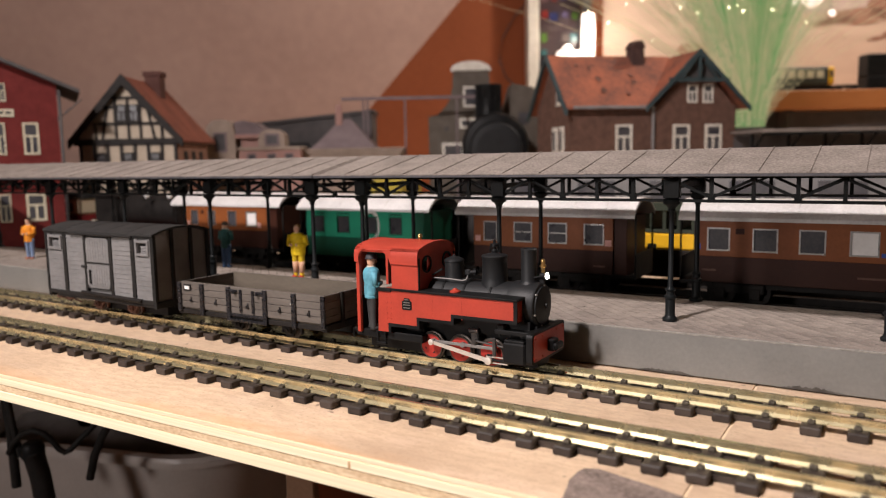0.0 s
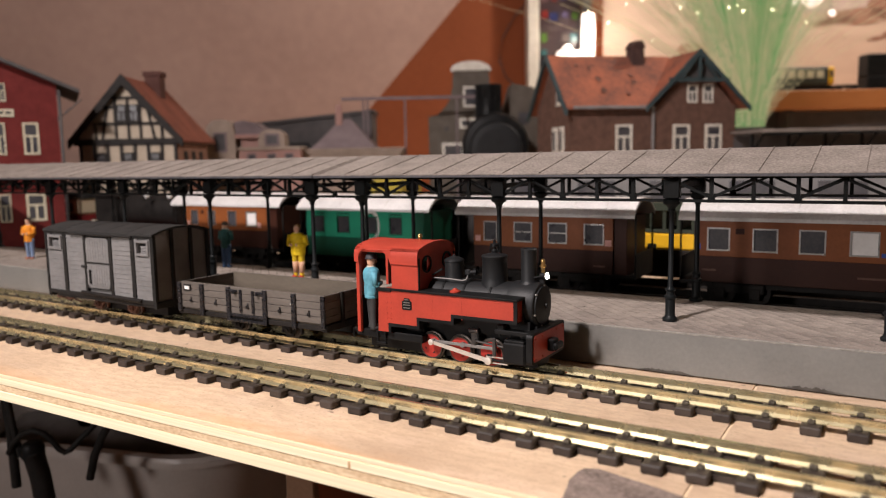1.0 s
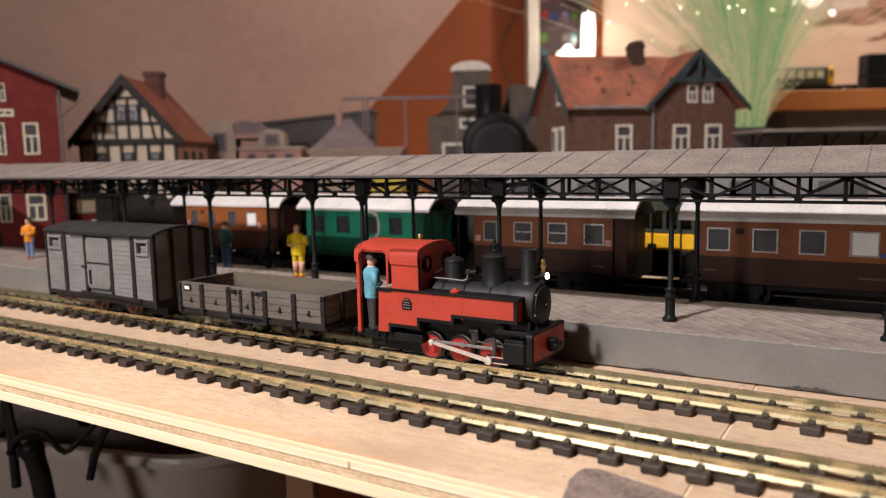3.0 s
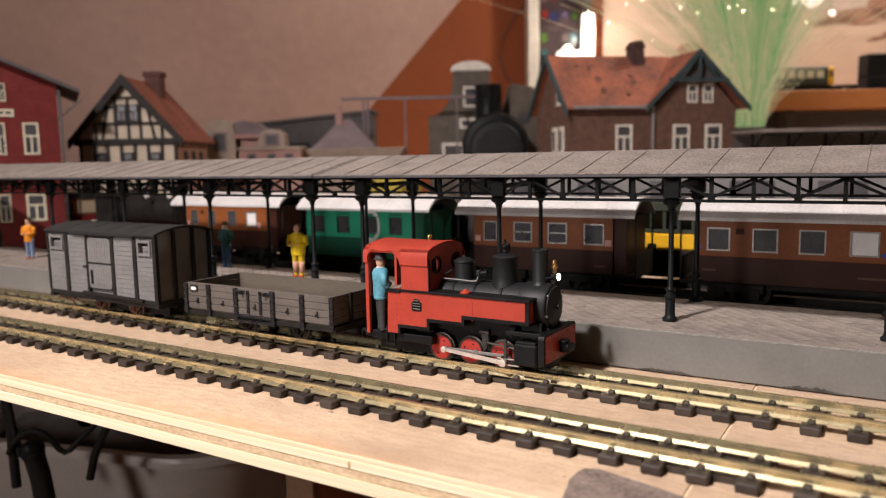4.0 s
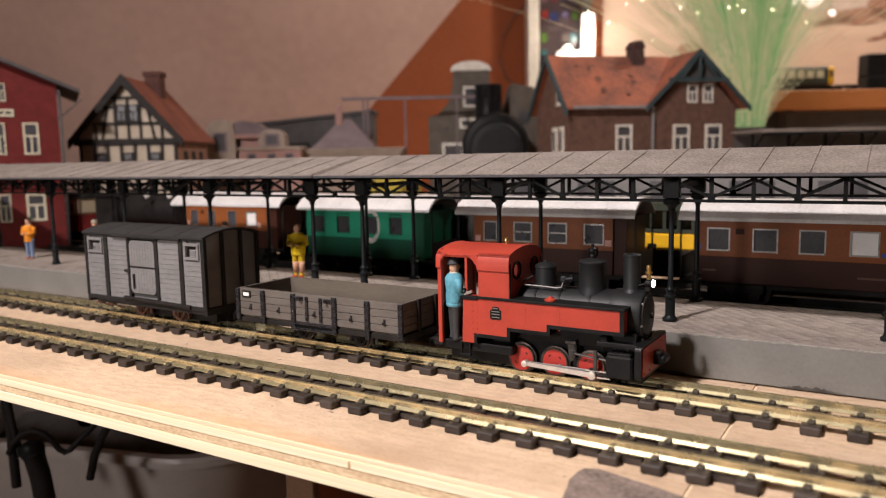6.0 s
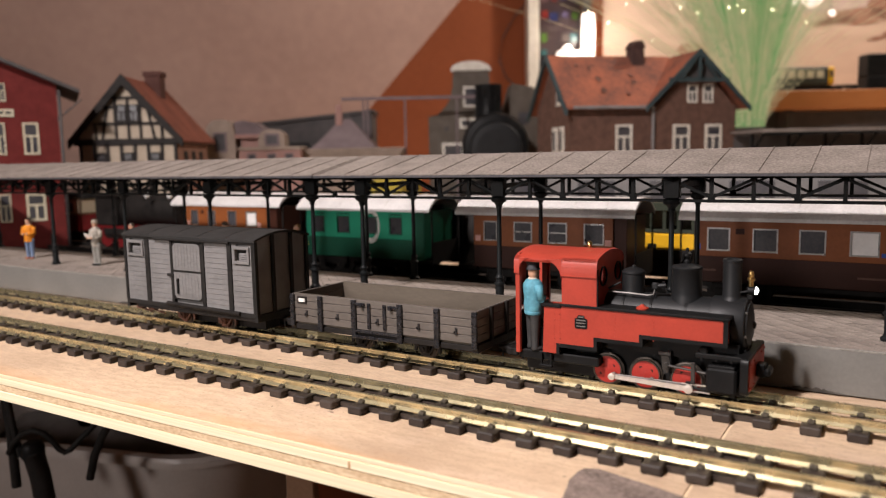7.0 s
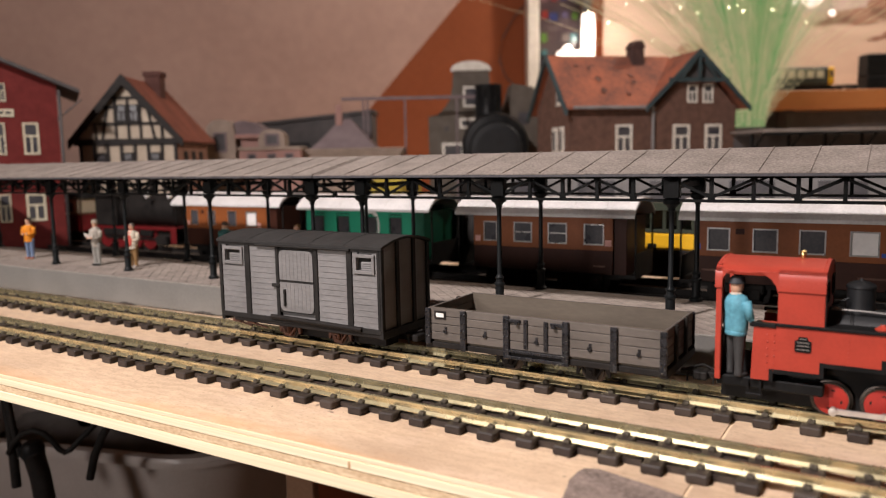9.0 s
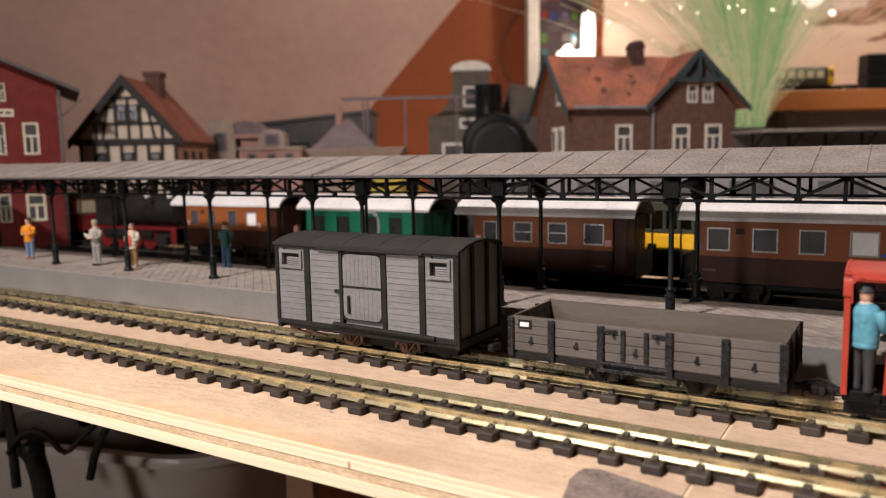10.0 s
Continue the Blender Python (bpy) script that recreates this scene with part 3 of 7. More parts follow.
            slab(bm, side + [(y * 0.93, z - 0.2) for y, z in side[::-1]], a, b, "x", True)
    # rounded corners over the door
    for s in (-1, 1):
        for cx, sg in ((-20.1, 1), (-8.7, -1)):
            g = 1.0 if sg > 0 else 1.9
            slab(bm, [(cx, 31.0), (cx, 30.9 - 2.4 * g), (cx + sg * 0.25 * g, 30.9 - 1.5 * g), (cx + sg * 0.8 * g, 30.9 - 0.75 * g), (cx + sg * 1.6 * g, 30.9 - 0.2 * g), (cx + sg * 2.4 * g, 30.9)], s * 9.0, s * 10.1)
    roof = part("cab_roof", bm, RED, L, "red curved cab roof")
    bm = B()
    for s in (-1, 1):
        for z, x_, n in ((28.0, -8.2, 9), (29.2, -8.2, 9)):
            for i in range(n):
                spin(bm, [(0.15, -0.1), (0.11, 0.06), (0.05, 0.1)] if s > 0 else [(0.05, -0.1), (0.11, -0.06), (0.15, 0.1)], 6, (x_ + i * 1.0, s * 10.25, z), "y")
        for z in range(21, 28):
            spin(bm, [(0.15, -0.1), (0.11, 0.06), (0.05, 0.1)] if s > 0 else [(0.05, -0.1), (0.11, -0.06), (0.15, 0.1)], 6, (-0.5, s * H, z), "y")
    for i in range(18):
        y_ = -8.5 + i
        z_ = 33.0 - 1.35 * (abs(y_) / 8.6) ** 2.2
        for x_ in (-21.0, -0.2):
            spin(bm, [(0.18, z_ - 0.1), (0.14, z_ + 0.08), (0.06, z_ + 0.14)], 6, (x_, y_, 0))
    part("rivet_row", bm, RED, roof, "raised red rivets")
    bm = B()
    spin(bm, [(0.5, 32.9), (0.5, 33.7), (0.75, 33.8), (0.6, 34.6), (0.2, 34.8)], 10, (-5.2, 0, 0))
    part("whistle", bm, GOLD, roof, "tiny brass whistle")
    bm = B()
    for s in (-1, 1):
        box(bm, -8.7, 0.2, *sorted((s * (H - 0.9), s * H)), 19.8, 27.2)
        box(bm, -21.4, -20.2, *sorted((s * (H - 1.2), s * H)), 6.2, 27.2, 0.1)
        box(bm, -21.4, -20.6, *sorted((s * 5.0, s * (H - 1.2))), 18.0, 32.0)
    part("cab_side", bm, RED, L, "red cab side sheet and rear pillar")
    bm = B()
    for s in (-1, 1):
        half = [(0.0, 19.8), (s * 9.75, 19.8), (s * 9.75, 29.3), (s * 9.5, 30.4), (s * 8.8, 31.2), (s * 7.1, 31.85), (s * 4.8, 32.35), (s * 2.4, 32.65), (0, 32.8)]
        if s < 0:
            half = half[::-1]
        pierced(bm, half, (s * 5.4, 26.9), 2.1, -0.35, 0.35)
    part("cab_front", bm, RED, L, "red cab front sheet with two round windows")
    bm = B()
    for s in (-1, 1):
        n = 20
        o = arc(s * 5.4, 26.9, 2.5, 0, 360, n)[:-1]
        i_ = arc(s * 5.4, 26.9, 2.05, 0, 360, n)[:-1]
        for k in range(n):
            slab(bm, [o[k], o[(k + 1) % n], i_[(k + 1) % n], i_[k]], 0.3, 0.65, "x")
        box(bm, 0.3, 0.6, s * 9.45 - 0.3, s * 9.45 + 0.3, 20, 29)
    part("window_ring", bm, BLACK, L, "black window ring and edge bead")
    bm = B()
    box(bm, -20.9, -20.2, -8.4, 8.4, 6.5, 17.0)
    box(bm, -6.5, -0.6, -6.5, 6.5, 7.0, 23.5, 0.6)
    spin(bm, [(4.6, -7.4), (4.6, -6.4)], 20, (0, 0, 19), "x")
    for y, z in ((-3, 22), (2, 23), (-1, 19), (3.2, 20)):
        spin(bm, [(0.8, -7.9), (0.8, -7.2)], 10, (0, y, z), "x")
    rod(bm, (-8.2, -4.5, 18.5), (-8.2, -4.5, 23.5), 0.3, n=8)
    part("backhead", bm, BLACK, L, "black boiler backhead with gauges")
    # boiler and fittings
    bm = B()
    cz = 17.0
    spin(bm, [(5.7, 0.3), (5.7, 26.0)], 28, (0, 0, cz), "x")
    part("boiler", bm, BOILER, L, "dark grey boiler barrel")
    bm = B()
    for x in (5.0, 11.8, 20.0):
        spin(bm, [(5.72, x - 0.35), (5.9, x - 0.3), (5.9, x + 0.3), (5.72, x + 0.35)], 28, (0, 0, cz), "x")
    part("boiler_band", bm, BLACK, L)
    bm = B()
    spin(bm, [(6.1, 25.5), (6.2, 26.0), (6.2, 32.8), (5.95, 33.2), (5.2, 33.4), (5.1, 33.7), (3.0, 34.2), (0.8, 34.4), (0.7, 34.9), (0.2, 35.0)], 30, (0, 0, cz), "x")
    sb = part("smokebox", bm, BOILER, L, "dark grey smokebox with rounded door")
    bm = B()
    for k in range(6):
        a = radians(60 * k + 20)
        spin(bm, [(0.35, 33.1), (0.3, 33.7)], 8, (0, 5.3 * math.cos(a), cz + 5.3 * math.sin(a)), "x")
    part("door_dog", bm, ALU, sb)
    bm = B()
    spin(bm, [(2.9, 21.6), (2.7, 22.6), (2.3, 23.1), (2.1, 23.6), (2.1, 31.3), (2.2, 31.4), (2.2, 31.9), (1.95, 32.1), (1.5, 32.0), (1.4, 30.5)], 20, (29.5, 0, 0))
    part("chimney", bm, BOILER, L, "plain dark grey stovepipe chimney")
    bm = B()
    spin(bm, [(4.0, 20.6), (3.75, 22.2), (3.55, 22.8), (3.5, 23.6), (3.45, 29.0), (3.6, 29.2), (3.6, 29.6), (3.3, 29.9), (2.2, 30.1), (0.9, 30.5), (0.8, 31.4)], 24, (19.2, 0, 0))
    d = part("steam_dome", bm, BOILER, L, "tall dark grey steam dome")
    bm = B()
    spin(bm, [(0.95, 30.4), (0.95, 31.0), (0.5, 31.2), (0.5, 32.0), (1.1, 32.2), (1.0, 32.8), (0.45, 33.2), (0.4, 34.0), (0.15, 34.2)], 10, (19.2, 0, 0))
    rod(bm, (18.2, -0.8, 31.0), (18.6, -0.8, 33.0), 0.3, n=8)
    rod(bm, (20.2, 0.6, 31.0), (20.0, 0.6, 33.2), 0.3, n=8)
    part("safety_valve", bm, BLACK, d, "black safety valve cluster")
    bm = B()
    spin(bm, [(3.1, 20.9), (2.95, 22.2), (2.8, 22.9), (2.75, 24.0), (2.72, 27.2), (2.9, 27.4), (2.85, 27.8), (2.4, 28.2), (1.5, 28.6), (0.7, 28.8), (0.45, 28.9), (0.35, 29.3)], 22, (6.3, 0, 0))
    part("sand_dome", bm, BOILER, L, "short dark grey sand dome")
    bm = B()
    pts = [(1.0, -3.6, 22.9), (6.3, -3.8, 22.9), (11.0, -3.8, 22.7), (12.3, -3.7, 23.0), (12.6, -3.2, 24.6)]
    tube(bm, pts, 0.22, 8)
    part("steam_pipe", bm, DULL, L, "thin bright steam pipe")
    bm = B()
    box(bm, 11.8, 13.4, -3.8, -2.4, 24.2, 25.8, 0.3)
    rod(bm, (13.0, -3.1, 25.0), (15.2, -3.1, 25.3), 0.55, n=10)
    rod(bm, (14.6, -3.1, 24.4), (14.6, -3.1, 26.2), 0.35, n=8)
    rod(bm, (1.0, -3.2, 23.6), (4.2, -3.2, 25.4), 0.25, n=8)
    part("valve", bm, BOILER, L)
    bm = B()
    box(bm, 32.9, 34.0, -0.6, 0.6, 23.0, 24.0)
    spin(bm, [(0.5, 32.7), (0.85, 33.0), (0.95, 34.4), (1.0, 34.6)], 14, (0, 0, 25.0), "x")
    rod(bm, (30.8, -0.6, 24.3), (33.0, -0.6, 24.8), 0.25, n=8)
    hl = part("headlight", bm, BLACK, L, "black lamp body with lit white lens")
    bm = B()
    spin(bm, [(0.85, 34.5), (0.9, 34.7), (0.75, 35.0), (0.4, 35.15), (0.1, 35.2)], 16, (0, 0, 25.0), "x")
    part("lens", bm, LAMPLIT, hl, "glowing white lens")
    bm = B()
    spin(bm, [(0.55, 25.9), (0.55, 27.2), (0.9, 27.4), (0.9, 27.8), (0.5, 28.1), (0.65, 28.7), (0.5, 29.3), (0.2, 29.5)], 12, (33.6, 0, 0))
    part("brass_fitting", bm, GOLD, L, "polished brass fitting")
    # front beam, cylinders, motion gear
    bm = B()
    box(bm, 23.5, 34.6, -8.8, 8.8, 10.0, 11.2, 0.2)
    slab(bm, rounded(-10.6, 10.6, 3.0, 11.4, 1.2), 33.6, 35.2, "x")
    fb = part("buffer_beam", bm, BLACK, L, "black buffer beam with red face")
    bm = B()
    slab(bm, rounded(-9.8, 9.8, 3.8, 10.7, 0.9), 35.2, 35.45, "x")
    part("beam_face", bm, RED, fb, "red beam face")
    bm = B()
    box(bm, 35.4, 37.4, -1.6, 1.6, 5.2, 8.4, 0.3)
    box(bm, 37.2, 38.6, -2.4, 2.4, 5.6, 7.6, 0.5)
    part("front_coupler", bm, BLACK, fb)
    for s in (-1, 1):
        bm = B()
        box(bm, 26.0, 32.6, *sorted((s * 5.4, s * 9.4)), 2.4, 8.2, 0.5)
        box(bm, 26.4, 32.2, *sorted((s * 5.4, s * 9.1)), 8.1, 8.8, 0.2)
        for k in range(4):
            spin(bm, [(0.3, 8.7), (0.3, 9.05)], 6, (27.2 + k * 1.4, s * 8.6, 0))
        box(bm, 16.6, 17.6, *sorted((s * 5.8, s * 6.8)), 6.5, 10.5)
        part("cylinder", bm, BLACK, L, "black cylinder block")
        bm = B()
        for z in (HEAD_Z + 1.0, HEAD_Z - 0.6):
            box(bm, 20.2, 26.6, *sorted((s * 7.0, s * 7.4)), z - 0.12, z + 0.12)
        part("slide_bar", bm, STEEL, L)
        for x in DRIVE:
            w = wheel(L, x, s, W_R, 0, 0.9, WHEELRED)
            WHEELS.append((w, x, s * 4.9, W_R, "loco"))
    bm = B()
    for a, b in zip(DRIVE, DRIVE[1:]):
        box(bm, a - DRIVE[0], b - DRIVE[0], -0.25, 0.25, -0.42, 0.42, 0.1)
    for x in DRIVE:
        spin(bm, [(0.75, -0.35), (0.75, 0.35)], 14, (x - DRIVE[0], 0, 0), "y")
    side = part("coupling_rod", bm, DULL, L, "dull grey steel coupling rod")
    bm = B()
    slab(bm, [(0, -0.45), (ROD_L, -0.6), (ROD_L, 0.6), (0, 0.45)], -0.22, 0.22)
    for x, r in ((0, 0.85), (ROD_L, 1.05)):
        spin(bm, [(r * 0.4, -0.6), (r, -0.5), (r, 0.35)], 14, (x, 0, 0), "y")
    main = part("connecting_rod", bm, STEEL, L, "bright steel connecting rod")
    bm = B()
    box(bm, -0.9, 0.9, -0.5, 0.3, -1.1, 1.6, 0.2)
    rod(bm, (0, 0, 0.1), (10.5, 0, 0.1), 0.35, n=8)
    head = part("crosshead", bm, BLACK, L, "black crosshead with piston rod")
    for s in (-1, 1):
        bm = B()
        slab(bm, [(15.2, 9.8), (16.8, 9.8), (17.4, 7.6), (16.9, 5.2), (15.9, 4.6), (15.5, 6.6)], s * 6.3, s * 6.9)
        box(bm, 14.6, 17.6, *sorted((s * 5.8, s * 7.2)), 9.2, 10.2, 0.2)
        rod(bm, (16.6, s * 7.1, 7.0), (25.6, s * 7.1, 6.2), 0.32, n=8)
        spin(bm, [(0.6, -0.5), (0.6, 0.5)], 10, (16.6, s * 7.0, 7.0), "y")
        box(bm, 22.4, 23.4, *sorted((s * 7.5, s * 8.1)), 3.6, 8.6, 0.15)
        part("valve_gear", bm, DARKSTEEL, L, "blackened valve gear links")
        bm = B()
        for x in (25.0, 28.2, 31.4):
            rod(bm, (x, s * 8.6, 9.6), (x, s * 8.6, 10.4), 0.32, n=6)
        part("deck_bolt", bm, BLACK, L)
        part("lubricator", box(B(), 24.2, 26.2, *sorted((s * 6.0, s * 8.6)), 11.0, 12.6, 0.3), BLACK, L, "black lubricator box")
        bm = B()
        box(bm, -14.8, -11.4, *sorted((s * 8.8, s * 9.7)), 3.2, 3.9, 0.15)
        box(bm, -14.6, -14.2, *sorted((s * 9.0, s * 9.5)), 3.6, 6.8)
        box(bm, -12.0, -11.6, *sorted((s * 9.0, s * 9.5)), 3.6, 6.8)
        part("step", bm, BLACK, L, "black footstep and brackets")
    bm = B()
    for y in (-8.8, -4.6, 4.6, 8.8):
        for z in (4.6, 9.9):
            spin(bm, [(0.3, 35.4), (0.25, 35.65), (0.1, 35.75)], 8, (0, y, z), "x")
    part("beam_bolt", bm, RED, fb)
    coupler(L, -21.2, -1)
    return L, side, main, head


LOCO, SIDE_ROD, MAIN_ROD, CROSSHEAD = locomotive()


def axle_set(parent, x, r, who, mat, guard):
    for s in (-1, 1):
        w = wheel(parent, x, s, r, 0, 0.8, mat, holes=False)
        WHEELS.append((w, x, s * 4.9, r, who))
        bm = B()
        y0, y1 = sorted((s * 6.2, s * 7.0))
        slab(bm, [(x - 2.6, 5.9), (x + 2.6, 5.9), (x + 1.6, 3.6), (x + 1.5, 0.9), (x - 1.5, 0.9), (x - 1.6, 3.6)], y0, y1)
        for d in (-1, 1):
            rod(bm, (x + d * 4.3, s * 6.6, 5.8), (x + d * 1.2, s * 6.6, 1.6), 0.35, n=6)
        box(bm, x - 1.2, x + 1.2, *sorted((s * 6.6, s * 8.2)), r - 1.1, r + 1.3, 0.3)
        spin(bm, [(0.8, -0.3), (0.7, 0.5)] if s > 0 else [(0.7, -0.5), (0.8, 0.3)], 12, (x, s * 8.2, r), "y")
        part("axle_box", bm, guard, parent, "axle guard with axle box")
        bm = B()
        for k, w in enumerate((1.8, 2.7, 3.6, 4.4)):
            box(bm, x - w, x + w, *sorted((s * 6.7, s * 8.0)), r + 1.35 + k * 0.42, r + 1.72 + k * 0.42, 0.1)
        part("leaf_spring", bm, guard, parent, "layered leaf spring")
        for d in (-1, 1):
            bm = B()
            slab(bm, [(x + d * (r + 0.5) + 0.55 * math.sin(q) * -d, r + q * 1.3) for q in (-1, -0.5, 0, 0.5, 1)] + [(x + d * (r + 1.5), r + q * 1.3) for q in (1, 0, -1)], s * 5.0, s * 6.0)
            rod(bm, (x + d * (r + 1.1), s * 5.5, r + 1.0), (x + d * (r + 0.9), s * 5.5, 6.2), 0.3, n=6)
            part("brake_block", bm, guard, parent, "brake block on its hanger")


def open_wagon():
    W = thing("open_wagon", WAGON_X, TRACK_Y, RAIL, 0, "grey-brown planked low-sided open model wagon, empty", "wagon")
    x0, x1, H = -31.8, 31.8, 12.6
    bm = B()
    box(bm, x0, x1, -H + 0.9, H - 0.9, 6.6, 7.8)
    part("floor", bm, WAGONIN, W, "brown plank floor")
    for s in (-1, 1):
        for k in range(4):
            bm = B()
            box(bm, x0 + 0.3, x1 - 0.3, *sorted((s * (H - 0.9), s * H)), 7.6 + k * 2.2, 9.68 + k * 2.2, 0.12)
            part("side_plank", bm, WAGON, W)
        bm = B()
        box(bm, x0 + 0.3, x1 - 0.3, *sorted((s * (H - 1.5), s * (H - 0.9))), 7.6, 16.3)
        part("side_lining", bm, WAGONIN, W)
        bm = B()
        box(bm, x0, x1, *sorted((s * (H - 2.0), s * (H - 0.2))), 5.4, 6.9, 0.15)
        part("sole_bar", bm, RUNG, W, "black sole bar")
    for s in (-1, 1):
        for k in range(4):
            bm = B()
            X = s * 31.5
            box(bm, *sorted((X, X + s * 0.7)), -H, H, 7.6 + k * 2.2, 9.68 + k * 2.2, 0.12)
            part("end_plank", bm, WAGON, W)
        for y in (-4.5, 4.5):
            part("end_post", box(B(), *sorted((s * 32.1, s * 33.0)), y - 0.7, y + 0.7, 7.3, 16.4, 0.15), RUNG, W, "dark end post")
        part("headstock", box(B(), *sorted((s * 31.0, s * 32.9)), -H, H, 5.2, 7.3, 0.15), RUNG, W)
        coupler(W, s * 32.6, s)
    for s in (-1, 1):
        for x, z0 in ((-31.9, 6.2), (-20.9, 5.4), (-8.2, 5.0), (8.0, 5.0), (20.2, 5.2), (31.9, 6.2)):
            bm = B()
            w = 0.85 if abs(x) < 30 else 0.8
            box(bm, x - w, x + w, *sorted((s * H, s * (H + 0.7))), z0, 16.2, 0.15)
            for z in (8.6, 10.8, 13.0, 15.2):
                for dx in (-0.45, 0.45):
                    spin(bm, [(0.28, 0.0), (0.24, 0.2), (0.1, 0.32)] if s > 0 else [(0.1, -0.32), (0.24, -0.2), (0.28, 0.0)], 8, (x + dx, s * (H + 0.7), z), "y")
            part("stanchion", bm, STRAP, W, "dark riveted iron stanchion")
        for x in (-2.8, 2.7):
            bm = B()
            box(bm, x - 0.55, x + 0.55, *sorted((s * H, s * (H + 0.45))), 8.2, 15.6, 0.12)
            for z in (8.9, 10.8, 13.0, 14.9):
                spin(bm, [(0.2, 0.0), (0.15, 0.2)] if s > 0 else [(0.15, -0.2), (0.2, 0.0)], 6, (x, s * (H + 0.45), z), "y")
            part("door_strap", bm, STRAP, W)
        for x, d in ((-8.2, 1), (8.0, -1)):
            bm = B()
            box(bm, *sorted((x, x + d * 4.0)), *sorted((s * H, s * (H + 0.6))), 14.6, 15.5, 0.15)
            spin(bm, [(0.6, 0), (0.5, 0.5)] if s > 0 else [(0.5, -0.5), (0.6, 0)], 8, (x + d * 3.0, s * (H + 0.6), 14.8), "y")
            part("door_latch", bm, STRAP, W, "dark iron latch")
        bm = B()
        box(bm, -8.2, 8.0, *sorted((s * H, s * (H + 0.9))), 6.9, 7.6, 0.1)
        box(bm, -8.2, 8.0, *sorted((s * H, s * (H + 0.9))), 5.2, 6.0, 0.1)
        part("door_hinge_bar", bm, STRAP, W)
        for x in (-26.4, -14.4, 0.2, 14.2, 26.2):
            bm = B()
            slab(bm, [(x - 0.2, 9.9), (x + 0.2, 9.9), (x + 0.32, 11.4), (x - 0.32, 11.4)], s * H, s * (H + 0.25))
            n = 12
            for k in range(n):
                p = [(x - 0.1 + r * math.cos(2 * math.pi * q / n), 10.2 + r * math.sin(2 * math.pi * q / n)) for r, q in ((0.55, k), (0.55, k + 1), (0.3, k + 1), (0.3, k))]
                slab(bm, p, s * (H + 0.2), s * (H + 0.5))
            part("rope_ring", bm, STRAP, W, "small iron lashing ring")
        bm = B()
        box(bm, -29.9, -26.3, *sorted((s * H, s * (H + 0.25))), 13.4, 15.6)
        pl = part("number_plate_frame", bm, RUNG, W, "black-framed white number plate")
        bm = B()
        box(bm, -29.3, -26.9, *sorted((s * H, s * (H + 0.4))), 13.95, 15.05)
        part("plate_face", bm, WHITE, pl, "plain white plate")
    bm = B()
    box(bm, -30, 30, -2.5, 2.5, 4.2, 6.7)
    box(bm, -30, 30, -9.5, 9.5, 5.9, 6.6)
    # middle box, added to darken the gap under the floor
    box(bm, -13, 15, -3.2, 3.2, 2.6, 5.0)
    box(bm, -8, -3, -5, 5, 3.4, 5)
    part("underframe", bm, RUNG, W, "black underframe")
    for x in (-10.4, 12.5):
        axle_set(W, x, 2.9, "wagon", TYRE, RUNG)
    return W


WAGON_OB = open_wagon()


